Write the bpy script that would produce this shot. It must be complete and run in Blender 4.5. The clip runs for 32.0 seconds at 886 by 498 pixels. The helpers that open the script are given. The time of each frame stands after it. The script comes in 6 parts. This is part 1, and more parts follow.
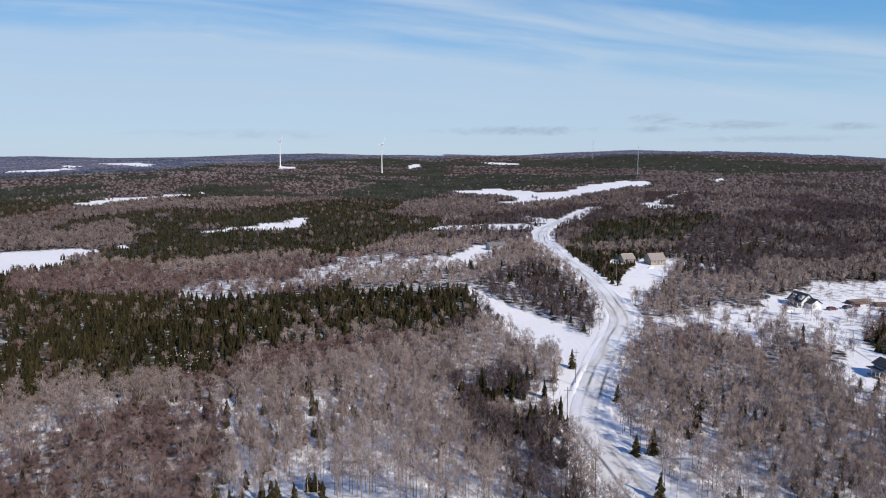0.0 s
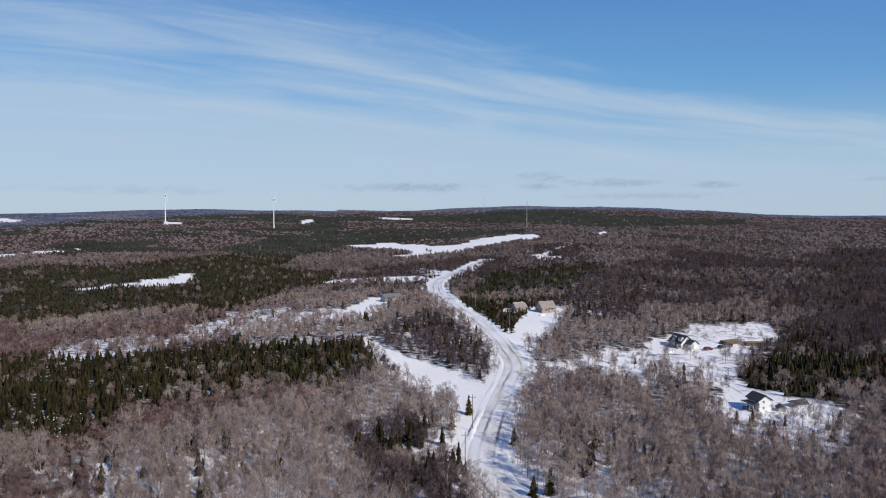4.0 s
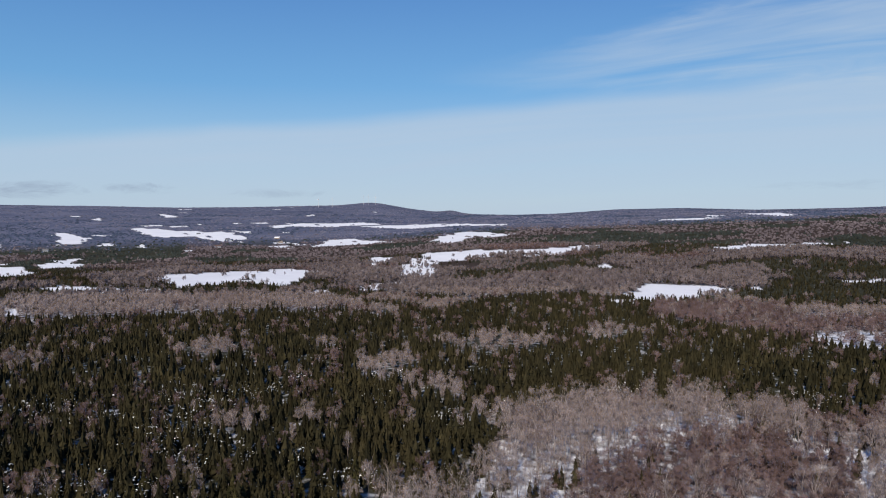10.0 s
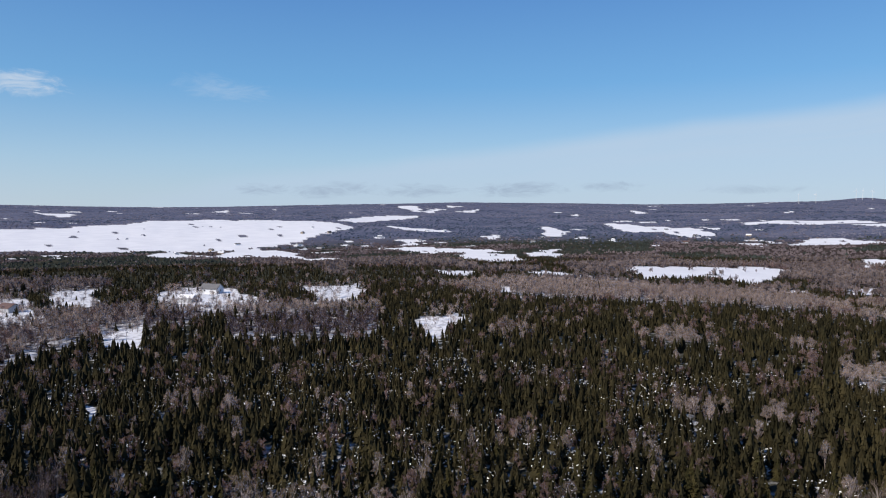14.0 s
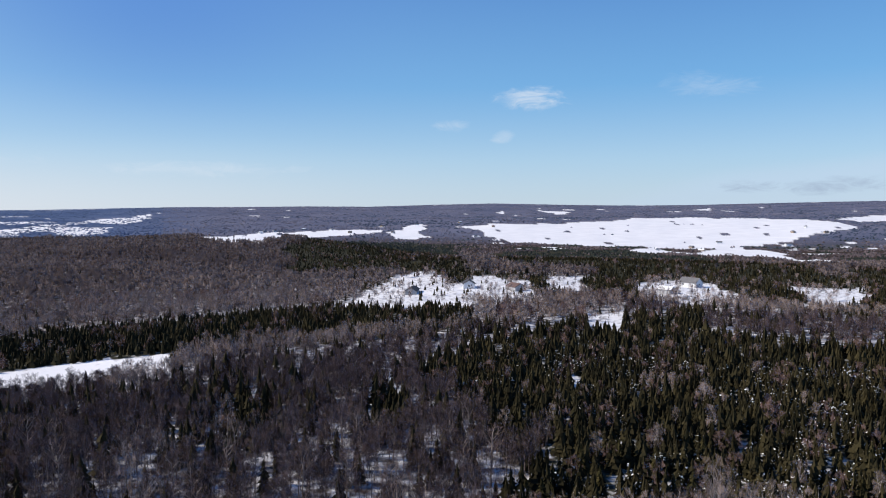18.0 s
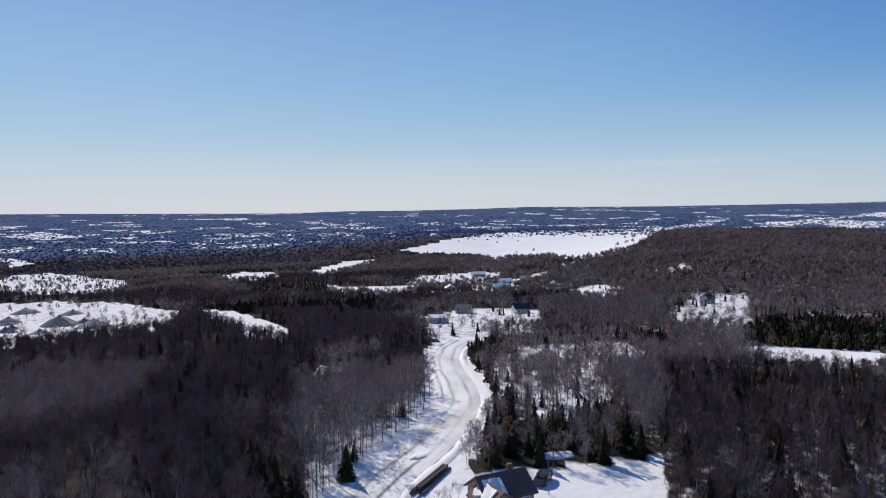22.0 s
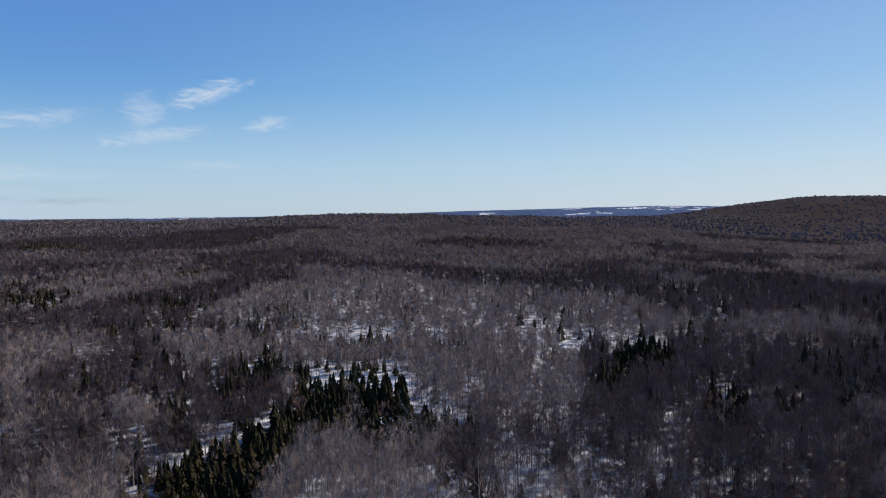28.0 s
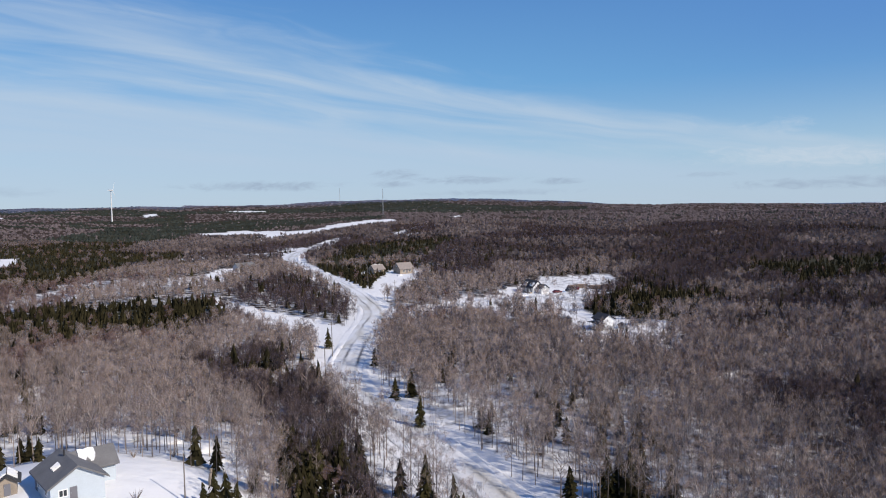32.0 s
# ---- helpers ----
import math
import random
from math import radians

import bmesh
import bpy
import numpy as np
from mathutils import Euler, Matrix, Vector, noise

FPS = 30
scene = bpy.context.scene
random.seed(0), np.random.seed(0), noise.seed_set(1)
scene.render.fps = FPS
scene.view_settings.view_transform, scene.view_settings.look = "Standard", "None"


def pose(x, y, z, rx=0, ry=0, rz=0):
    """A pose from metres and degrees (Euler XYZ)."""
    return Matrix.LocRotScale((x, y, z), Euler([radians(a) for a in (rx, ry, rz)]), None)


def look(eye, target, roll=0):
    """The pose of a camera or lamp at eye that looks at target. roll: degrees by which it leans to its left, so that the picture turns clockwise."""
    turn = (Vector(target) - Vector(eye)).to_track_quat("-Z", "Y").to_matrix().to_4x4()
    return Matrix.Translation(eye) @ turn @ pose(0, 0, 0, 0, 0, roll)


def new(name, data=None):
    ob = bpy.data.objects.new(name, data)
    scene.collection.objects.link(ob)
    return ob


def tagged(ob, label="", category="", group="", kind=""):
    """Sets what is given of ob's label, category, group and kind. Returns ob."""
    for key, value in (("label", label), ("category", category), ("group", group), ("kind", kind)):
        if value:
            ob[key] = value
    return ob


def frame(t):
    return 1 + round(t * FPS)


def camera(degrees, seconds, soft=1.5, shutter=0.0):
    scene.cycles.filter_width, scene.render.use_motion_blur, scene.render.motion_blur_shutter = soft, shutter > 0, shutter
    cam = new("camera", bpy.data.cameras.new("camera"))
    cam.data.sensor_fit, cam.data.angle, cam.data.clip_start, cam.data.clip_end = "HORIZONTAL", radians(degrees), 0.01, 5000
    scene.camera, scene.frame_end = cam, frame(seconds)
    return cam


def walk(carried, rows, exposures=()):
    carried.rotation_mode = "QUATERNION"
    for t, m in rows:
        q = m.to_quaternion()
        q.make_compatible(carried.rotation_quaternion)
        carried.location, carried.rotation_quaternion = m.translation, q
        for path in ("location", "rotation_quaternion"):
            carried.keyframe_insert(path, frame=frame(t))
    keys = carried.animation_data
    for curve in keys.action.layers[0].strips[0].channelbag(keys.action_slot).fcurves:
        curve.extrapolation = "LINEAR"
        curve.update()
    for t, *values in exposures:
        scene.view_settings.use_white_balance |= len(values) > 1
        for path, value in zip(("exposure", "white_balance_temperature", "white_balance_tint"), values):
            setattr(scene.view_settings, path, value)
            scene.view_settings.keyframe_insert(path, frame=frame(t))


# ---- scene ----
cam = camera(64.81, 32.0, soft=1.05)
PATH = [  # seconds, turn to the left and tilt in degrees
    (0, -0.00, -7.60), (0.5, 0.01, -4.67), (1, 0.03, -3.43), (1.5, -1.77, -3.22), (2, -6.90, -3.16),
    (2.5, -11.26, -3.14), (3, -13.48, -3.12), (3.5, -12.28, -3.09), (4, -8.65, -3.06), (4.5, -3.56, -3.03),
    (5, 2.22, -3.05), (5.5, 6.93, -3.03), (6, 11.47, -3.07), (6.5, 16.81, -3.10), (7, 22.25, -3.15),
    (7.5, 26.92, -3.18), (8, 31.22, -3.18), (8.5, 35.47, -3.17), (9, 39.77, -3.16), (9.5, 44.34, -3.15),
    (10, 49.10, -3.16), (10.5, 53.79, -3.17), (11, 58.28, -3.16), (11.5, 62.81, -3.16), (12, 67.35, -3.18),
    (12.5, 71.93, -3.19), (13, 76.62, -3.21), (13.5, 81.43, -3.23), (14, 86.16, -3.22), (14.5, 90.78, -3.19),
    (16.5, 109.15, -3.14), (17, 113.78, -3.13), (17.5, 118.60, -3.12), (18, 124.18, -3.14), (18.5, 129.79, -3.11),
    (19, 135.97, -3.10), (19.5, 142.63, -3.09), (20, 149.80, -3.12), (20.5, 157.80, -3.12), (21, 165.89, -3.15),
    (21.5, 173.97, -3.18), (22, 182.14, -3.20), (22.5, 190.27, -3.21), (23, 198.30, -3.21), (23.5, 205.97, -3.19),
    (24, 213.66, -3.20), (24.5, 221.22, -3.17), (26.5, 247.93, -3.16), (27, 255.89, -3.14), (27.5, 264.02, -3.11),
    (28, 272.12, -3.11), (28.5, 280.37, -3.10), (29, 289.01, -3.11), (29.5, 298.06, -3.13), (30, 308.01, -3.10),
    (30.5, 317.77, -3.13), (31, 326.66, -3.20), (31.5, 334.74, -3.25), (32, 339.61, -3.34),
]

LEAN = [(0, 0.10), (4.5, 0.13), (6, 0.15), (9, 0.21), (12, 0.28), (16.5, 0.26), (18, 0.29), (19.5, 0.39), (21, 0.44), (22.5, 0.51), (26.5, 0.62), (28, 0.77), (29.5, 0.88), (31, 0.97), (32, 1.05)]


def lean(t):
    """Degrees by which the gimbal leans to the right as the turn goes on."""
    return next(a + (b - a) * (t - t0) / (t1 - t0) for (t0, a), (t1, b) in zip(LEAN, LEAN[1:]) if t <= t1)


START, SINK = 64.0, 25.0 / 31.1          # the drone hangs over one spot and sinks slowly, a little slower towards the end
walk(cam, [(t, pose(0, 0, START - SINK * max(0.0, t - 0.9) + 0.0198 * max(0.0, t - 22.0) ** 2, 90 + tilt, lean(t), turn)) for t, turn, tilt in PATH],
     exposures=[(0.0, 0.06), (1.0, -0.04), (8.0, -0.08), (13.0, 0.02), (17.0, 0.10), (19.0, 0.20), (20.5, 0.10), (22.0, -0.08), (23.5, -0.14), (26.5, 0.02), (28.0, 0.06), (30.0, 0.27), (31.0, 0.18), (32.0, -0.02)])

# ---- light ----
SUN_TURN, SUN_HIGH = 214.0, 34.0         # degrees to the left of north, and above the horizon
toward_sun = Vector((-math.sin(radians(SUN_TURN)), math.cos(radians(SUN_TURN)), math.tan(radians(SUN_HIGH))))
sun = new("sun", bpy.data.lights.new("sun", "SUN"))
sun.data.energy, sun.data.angle, sun.data.color = 4.8, radians(0.53), (1.0, 0.90, 0.79)
sun.matrix_world = look(toward_sun * 100, (0, 0, 0))

world = bpy.data.worlds.new("sky")
scene.world = world
world.use_nodes = True
wn, wl = world.node_tree.nodes, world.node_tree.links
wn.clear()


def wmath(op, a, b=None, c=None, clamp=False):
    n = wn.new("ShaderNodeMath")
    n.operation, n.use_clamp = op, clamp
    for i, v in enumerate((a, b, c)):
        if v is None:
            continue
        if isinstance(v, (int, float)):
            n.inputs[i].default_value = v
        else:
            wl.new(v, n.inputs[i])
    return n.outputs[0]


def wstep(lo, hi, v):
    n = wn.new("ShaderNodeMapRange")
    n.interpolation_type = "SMOOTHSTEP"
    for i, w in enumerate((v, lo, hi, 0.0, 1.0)):
        if isinstance(w, (int, float)):
            n.inputs[i].default_value = w
        else:
            wl.new(w, n.inputs[i])
    return n.outputs[0]


def wnoise(x, y, z, scale, detail, rough=0.55, warp=0.0):
    comb = wn.new("ShaderNodeCombineXYZ")
    for i, v in enumerate((x, y, z)):
        if isinstance(v, (int, float)):
            comb.inputs[i].default_value = v
        else:
            wl.new(v, comb.inputs[i])
    n = wn.new("ShaderNodeTexNoise")
    n.inputs["Scale"].default_value, n.inputs["Detail"].default_value = scale, detail
    n.inputs["Roughness"].default_value, n.inputs["Distortion"].default_value = rough, warp
    wl.new(comb.outputs[0], n.inputs["Vector"])
    return n.outputs["Fac"]


def wmix(fac, a, b):
    n = wn.new("ShaderNodeMix")
    n.data_type = "RGBA"
    if isinstance(fac, float):
        n.inputs[0].default_value = fac
    else:
        wl.new(fac, n.inputs[0])
    for i, v in ((6, a), (7, b)):
        if isinstance(v, tuple):
            n.inputs[i].default_value = (*v, 1)
        else:
            wl.new(v, n.inputs[i])
    return n.outputs[2]


sky = wn.new("ShaderNodeTexSky")
sky.sky_type, sky.sun_disc = "NISHITA", False
sky.sun_elevation, sky.sun_rotation = radians(SUN_HIGH), radians(-SUN_TURN)
sky.altitude, sky.air_density, sky.dust_density, sky.ozone_density = 200, 1.0, 0.25, 2.5
place = wn.new("ShaderNodeTexCoord")
split = wn.new("ShaderNodeSeparateXYZ")
wl.new(place.outputs["Generated"], split.inputs[0])
sx, sy, sz = split.outputs
high = wmath("MULTIPLY", wmath("ARCSINE", sz), 57.2958)
west = wmath("MULTIPLY", wmath("ARCTAN2", wmath("MULTIPLY", sx, -1.0), sy), 57.2958)     # -180 to 180, left of north


south = wmath("MULTIPLY", wmath("ARCTAN2", sx, wmath("MULTIPLY", sy, -1.0)), 57.2958)     # 0 in the south


def sunny(centre, width):
    d = wmath("DIVIDE", wmath("SUBTRACT", south, centre), width)
    return wmath("POWER", 2.718, wmath("MULTIPLY", wmath("MULTIPLY", d, d), -1.0))


def along(points, scale):
    """A smooth curve over the bearing, from pairs of degrees to the left of north and a value."""
    n = wn.new("ShaderNodeValToRGB")
    wl.new(wmath("DIVIDE", wmath("ADD", west, 120.0), 250.0, clamp=True), n.inputs[0])
    n.color_ramp.interpolation = "CARDINAL"
    e = n.color_ramp.elements
    for k, (deg, value) in enumerate(points):
        x = e[k] if k < 2 else e.new(1.0)
        x.position, x.color = (deg + 120) / 250, (value / scale, value / scale, value / scale, 1)
    return wmath("MULTIPLY", n.outputs[0], scale)


# a pale even veil low in the north-west, with a clean upper edge that sinks to both sides
veil_top = along(((-75, 0.0), (-52, 2.4), (-41, 3.6), (-26, 5.2), (-12, 7.4), (8, 9.2), (32, 9.5), (53, 7.9), (67, 6.6), (78, 5.5), (90, 4.1), (104, 2.6), (120, 0.0)), 20.0)
edge_wave = wnoise(wmath("MULTIPLY", west, 0.05), wmath("MULTIPLY", high, 0.12), 1.0, 1.0, 3.0)
strands = wnoise(wmath("MULTIPLY", west, 0.045), wmath("MULTIPLY", wmath("SUBTRACT", high, wmath("MULTIPLY", veil_top, 0.9)), 0.75), 4.0, 1.0, 5.0, 0.55, 0.4)
depth = wmath("SUBTRACT", wmath("ADD", veil_top, wmath("MULTIPLY", wmath("SUBTRACT", edge_wave, 0.5), 1.6)), high)
sheet = wmath("MULTIPLY", wstep(-0.35, 1.3, depth), wmath("ADD", 0.42, wmath("MULTIPLY", strands, 0.62)), clamp=True)
sheet = wmath("MULTIPLY", sheet, wmath("ADD", 0.62, wmath("MULTIPLY", wstep(0.5, 5.0, high), 0.38)))          # thinner towards the horizon
sheet = wmath("MULTIPLY", sheet, wstep(0.0, 2.5, veil_top))
# a feathered band of cirrus above it, combed along its own arch
arch = along(((-58, 3.0), (-41, 5.0), (-32, 6.3), (-20, 8.2), (-10, 10.0), (0, 11.4), (12, 12.4), (24, 12.2), (44, 10.8)), 20.0)
breadth = along(((-62, 0.3), (-41, 1.0), (-32, 1.6), (-20, 2.3), (0, 3.0), (12, 3.1), (24, 2.6), (36, 1.6), (52, 0.4)), 10.0)
over = wmath("SUBTRACT", high, arch)
comb = wnoise(wmath("MULTIPLY", west, 0.042), wmath("MULTIPLY", over, 0.46), 7.0, 1.0, 4.5, 0.52, 0.5)
feather = wnoise(wmath("MULTIPLY", west, 0.16), wmath("MULTIPLY", over, 0.9), 2.5, 1.0, 5.0, 0.6, 0.9)
reach = wmath("DIVIDE", wmath("ABSOLUTE", over), wmath("MULTIPLY", breadth, 1.2))
band = wmath("MULTIPLY", wstep(1.55, 0.15, wmath("ADD", reach, wmath("MULTIPLY", wmath("SUBTRACT", feather, 0.5), 1.1))), wmath("MULTIPLY", wstep(0.22, 0.74, comb), 0.76))
cirrus = wmath("MULTIPLY", band, wmath("MULTIPLY", wstep(-70.0, -45.0, west), wstep(52.0, 26.0, west)))
# pale veil low down all round
veil = wmath("MULTIPLY", wstep(9.0, -1.0, high), 0.55)
ragged = wnoise(wmath("MULTIPLY", west, 0.36), wmath("MULTIPLY", high, 1.1), 9.0, 1.0, 7.0, 0.66, 1.6)


def cloud(deg, up, wide, tall_, slant=0.0, dense=0.8, torn=4.2):
    """One small cloud: a torn ellipse at a bearing and a height, in degrees."""
    d = wmath("SUBTRACT", west, float(deg))
    a = wmath("DIVIDE", d, float(wide))
    b = wmath("DIVIDE", wmath("SUBTRACT", wmath("SUBTRACT", high, float(up)), wmath("MULTIPLY", d, slant)), float(tall_))
    q = wmath("ADD", wmath("MULTIPLY", a, a), wmath("MULTIPLY", b, b))
    return wmath("MULTIPLY", wstep(1.35, -0.9, wmath("ADD", q, wmath("MULTIPLY", wmath("SUBTRACT", ragged, 0.5), torn))), dense)


def gathered(rows):
    total = None
    for row in rows:
        c = cloud(*row)
        total = c if total is None else wmath("MAXIMUM", total, c)
    return total


wisps = gathered(((117, 8.9, 2.6, 0.9, 0.05, 0.65), (123.5, 6.9, 1.4, 0.5, 0.0, 0.3), (119.3, 5.9, 0.9, 0.5, -0.2, 0.4), (103.5, 9.4, 3.5, 0.9, 0.1, 0.22),
                  (-69.5, 9.2, 3.0, 0.9, -0.28, 0.75), (-65, 7.6, 1.6, 1.5, 0.0, 0.4), (-65.5, 5.9, 4.0, 0.7, -0.15, 0.5), (-57, 6.8, 4.5, 0.7, -0.12, 0.5), (-74, 7.0, 2.0, 0.6, -0.15, 0.5),
                  (-46, 5.6, 2.5, 0.6, 0.0, 0.35), (-48, 3.2, 9.0, 0.8, 0.03, 0.5), (-70, 3.8, 4.0, 0.4, 0.0, 0.25), (164, 3.5, 9.0, 0.45, -0.02, 0.3), (143, 3.3, 8.0, 0.6, 0.0, 0.35)))
puffs = gathered(((-6, 2.0, 6.5, 0.42), (-16.5, 2.8, 2.2, 0.45), (-16.5, 2.0, 2.0, 0.3), (-22.5, 2.25, 4.8, 0.38), (-29.5, 2.0, 2.2, 0.28), (-25, 1.2, 7.0, 0.30, 0.0, 0.5), (16, 1.7, 8.0, 0.40, 0.0, 0.35),
                  (100.5, 1.7, 2.0, 0.5), (94.5, 1.7, 4.0, 0.6, -0.06), (88, 1.6, 3.6, 0.55), (80, 1.6, 4.0, 0.6), (73, 1.8, 2.6, 0.45), (62, 1.4, 4.0, 0.35, 0.0, 0.5), (-50, 1.3, 7.0, 0.45, 0.0, 0.7), (-60, 1.1, 4.0, 0.3, 0.0, 0.5), (-41, 2.2, 2.0, 0.25, 0.0, 0.5)))
puffs = wmath("MULTIPLY", puffs, 0.85)
SKY = 0.075
tint = wn.new("ShaderNodeMix")
tint.data_type, tint.blend_type = "RGBA", "MULTIPLY"
tint.inputs[0].default_value, tint.inputs[7].default_value = 1.0, (0.84, 0.93, 1.10, 1)
wl.new(sky.outputs[0], tint.inputs[6])
ramp = wn.new("ShaderNodeValToRGB")
wl.new(wmath("DIVIDE", high, 90.0, clamp=True), ramp.inputs[0])
stops = ramp.color_ramp.elements
stops[0].position, stops[0].color = 0.0, (0.475, 0.645, 0.815, 1)
stops[1].position, stops[1].color = 1.0, (0.05, 0.16, 0.45, 1)
for at_, colour in ((0.045, (0.375, 0.625, 0.865)), (0.11, (0.165, 0.46, 0.835)), (0.24, (0.065, 0.225, 0.66)), (0.45, (0.05, 0.16, 0.52))):
    e = stops.new(at_)
    e.color = (*colour, 1)
scaled = wn.new("ShaderNodeVectorMath")
scaled.operation = "SCALE"
wl.new(ramp.outputs[0], scaled.inputs[0])
scaled.inputs["Scale"].default_value = 1.0 / SKY
air = wmix(0.62, tint.outputs[2], scaled.outputs[0])
glow = wmath("MULTIPLY", sunny(30.0, 60.0), wmath("MULTIPLY", wstep(32.0, 0.0, high), 0.42))
air = wmix(glow, air, tuple(c / SKY for c in (0.52, 0.60, 0.68)))
air = wmix(wmath("MULTIPLY", veil, 0.45), air, tuple(c / SKY for c in (0.56, 0.66, 0.76)))
air = wmix(wmath("MULTIPLY", sunny(8.0, 48.0), wmath("MULTIPLY", wstep(6.2, 0.0, high), 0.66)), air, tuple(c / SKY for c in (0.75, 0.745, 0.785)))
deep_blue = wmath("ADD", wmath("MULTIPLY", sunny(123.0, 20.0), wmath("MULTIPLY", wstep(4.0, 14.0, high), 0.52)), wmath("MULTIPLY", sunny(-33.0, 13.0), wmath("MULTIPLY", wstep(4.0, 16.0, high), 0.62)))          # deeper blue across from the sun
air = wmix(deep_blue, air, tuple(c / SKY for c in (0.09, 0.23, 0.60)))
air = wmix(sheet, air, tuple(c / SKY for c in (0.475, 0.60, 0.755)))
air = wmix(cirrus, air, tuple(c / SKY for c in (0.54, 0.64, 0.755)))
air = wmix(wisps, air, tuple(c / SKY for c in (0.66, 0.72, 0.80)))
air = wmix(puffs, air, tuple(c / SKY for c in (0.31, 0.39, 0.52)))
back = wn.new("ShaderNodeBackground")
back.inputs["Strength"].default_value = SKY
wl.new(air, back.inputs["Color"])
wl.new(back.outputs[0], wn.new("ShaderNodeOutputWorld").inputs["Surface"])


# ---- materials ----
def material(name, base, rough=0.8, metal=0.0, vary=0.0, scale=0.5, bump=0.0, bump_scale=4.0, tinted=0.0, to=None, random_object=0.0, spec=0.3, airy=0.0, solid=1.0):
    """Base colour with large and fine variation; to: a second colour reached through noise, tinted: share of the mesh's own tint;
    airy: share of light taken evenly from above, as a spray of fine twigs does; solid: how much of the view a spray closes."""
    m = bpy.data.materials.new(name)
    m.use_nodes = True
    n, l = m.node_tree.nodes, m.node_tree.links
    b = n["Principled BSDF"]
    b.inputs["Roughness"].default_value, b.inputs["Metallic"].default_value = rough, metal
    b.inputs["Specular IOR Level"].default_value = spec
    b.inputs["Base Color"].default_value = (*base, 1)
    out = None
    geo = n.new("ShaderNodeNewGeometry")
    if vary or to:
        big, small = n.new("ShaderNodeTexNoise"), n.new("ShaderNodeTexNoise")
        big.inputs["Scale"].default_value, small.inputs["Scale"].default_value = scale, scale * 9
        big.inputs["Detail"].default_value, small.inputs["Detail"].default_value = 4, 5
        for t in (big, small):
            l.new(geo.outputs["Position"], t.inputs["Vector"])
        add = n.new("ShaderNodeMath")
        add.operation = "ADD"
        l.new(big.outputs["Fac"], add.inputs[0]), l.new(small.outputs["Fac"], add.inputs[1])
        span = n.new("ShaderNodeMapRange")
        span.inputs[1].default_value, span.inputs[2].default_value = 0.7, 1.3
        l.new(add.outputs[0], span.inputs[0])
        mix = n.new("ShaderNodeMix")
        mix.data_type = "RGBA"
        mix.inputs[6].default_value = (*[c * (1 - vary) for c in base], 1)
        mix.inputs[7].default_value = (*(to or [min(1, c * (1 + vary)) for c in base]), 1)
        l.new(span.outputs[0], mix.inputs[0])
        out = mix.outputs[2]
    if tinted or random_object:
        if tinted:
            at = n.new("ShaderNodeAttribute")
            at.attribute_name = "tint"
            src = at.outputs["Fac"]
        else:
            at = n.new("ShaderNodeObjectInfo")
            src = at.outputs["Random"]
        k = tinted or random_object
        val = n.new("ShaderNodeMapRange")
        val.inputs[3].default_value, val.inputs[4].default_value = 1 - k, 1 + k
        l.new(src, val.inputs[0])
        hs = n.new("ShaderNodeHueSaturation")
        l.new(val.outputs[0], hs.inputs["Value"])
        if out:
            l.new(out, hs.inputs["Color"])
        else:
            hs.inputs["Color"].default_value = (*base, 1)
        out = hs.outputs[0]
    if out:
        l.new(out, b.inputs["Base Color"])
    if bump:
        nz, bm_ = n.new("ShaderNodeTexNoise"), n.new("ShaderNodeBump")
        nz.inputs["Scale"].default_value, nz.inputs["Detail"].default_value = bump_scale, 6
        bm_.inputs["Strength"].default_value, bm_.inputs["Distance"].default_value = bump, 0.3
        l.new(geo.outputs["Position"], nz.inputs["Vector"])
        l.new(nz.outputs["Fac"], bm_.inputs["Height"]), l.new(bm_.outputs[0], b.inputs["Normal"])
    if airy:
        sides = []
        for kind, way in (("ShaderNodeBsdfDiffuse", 1.0), ("ShaderNodeBsdfTranslucent", -1.0)):
            lit, up = n.new(kind), n.new("ShaderNodeCombineXYZ")
            up.inputs[2].default_value = way
            l.new(up.outputs[0], lit.inputs["Normal"])
            if out:
                l.new(out, lit.inputs["Color"])
            else:
                lit.inputs["Color"].default_value = (*base, 1)
            sides.append(lit.outputs[0])
        both, share, clear_ = n.new("ShaderNodeAddShader"), n.new("ShaderNodeMixShader"), n.new("ShaderNodeMixShader")
        l.new(sides[0], both.inputs[0]), l.new(sides[1], both.inputs[1])
        share.inputs[0].default_value, clear_.inputs[0].default_value = airy, solid
        l.new(b.outputs[0], share.inputs[1]), l.new(both.outputs[0], share.inputs[2])
        l.new(n.new("ShaderNodeBsdfTransparent").outputs[0], clear_.inputs[1]), l.new(share.outputs[0], clear_.inputs[2])
        l.new(clear_.outputs[0] if solid < 1 else share.outputs[0], n["Material Output"].inputs["Surface"])
    return m


SNOW = (0.775, 0.775, 0.77)
m_snow = material("packed_snow", SNOW, 0.65, vary=0.05, scale=0.2, bump=0.35, bump_scale=0.8)
m_needle = material("spruce_needles", (0.0205, 0.0197, 0.0102), 0.8, vary=0.25, scale=0.05, tinted=0.45, to=(0.041, 0.034, 0.016), spec=0.05)
m_needle_one = material("spruce_boughs", (0.030, 0.031, 0.012), 0.8, vary=0.3, scale=0.8, random_object=0.3, to=(0.052, 0.043, 0.018), spec=0.05)
m_bark = material("grey_bark", (0.20, 0.165, 0.145), 0.9, vary=0.3, scale=1.5, tinted=0.35)
m_bark_one = material("ash_bark", (0.24, 0.20, 0.175), 0.9, vary=0.3, scale=2.0, random_object=0.25)
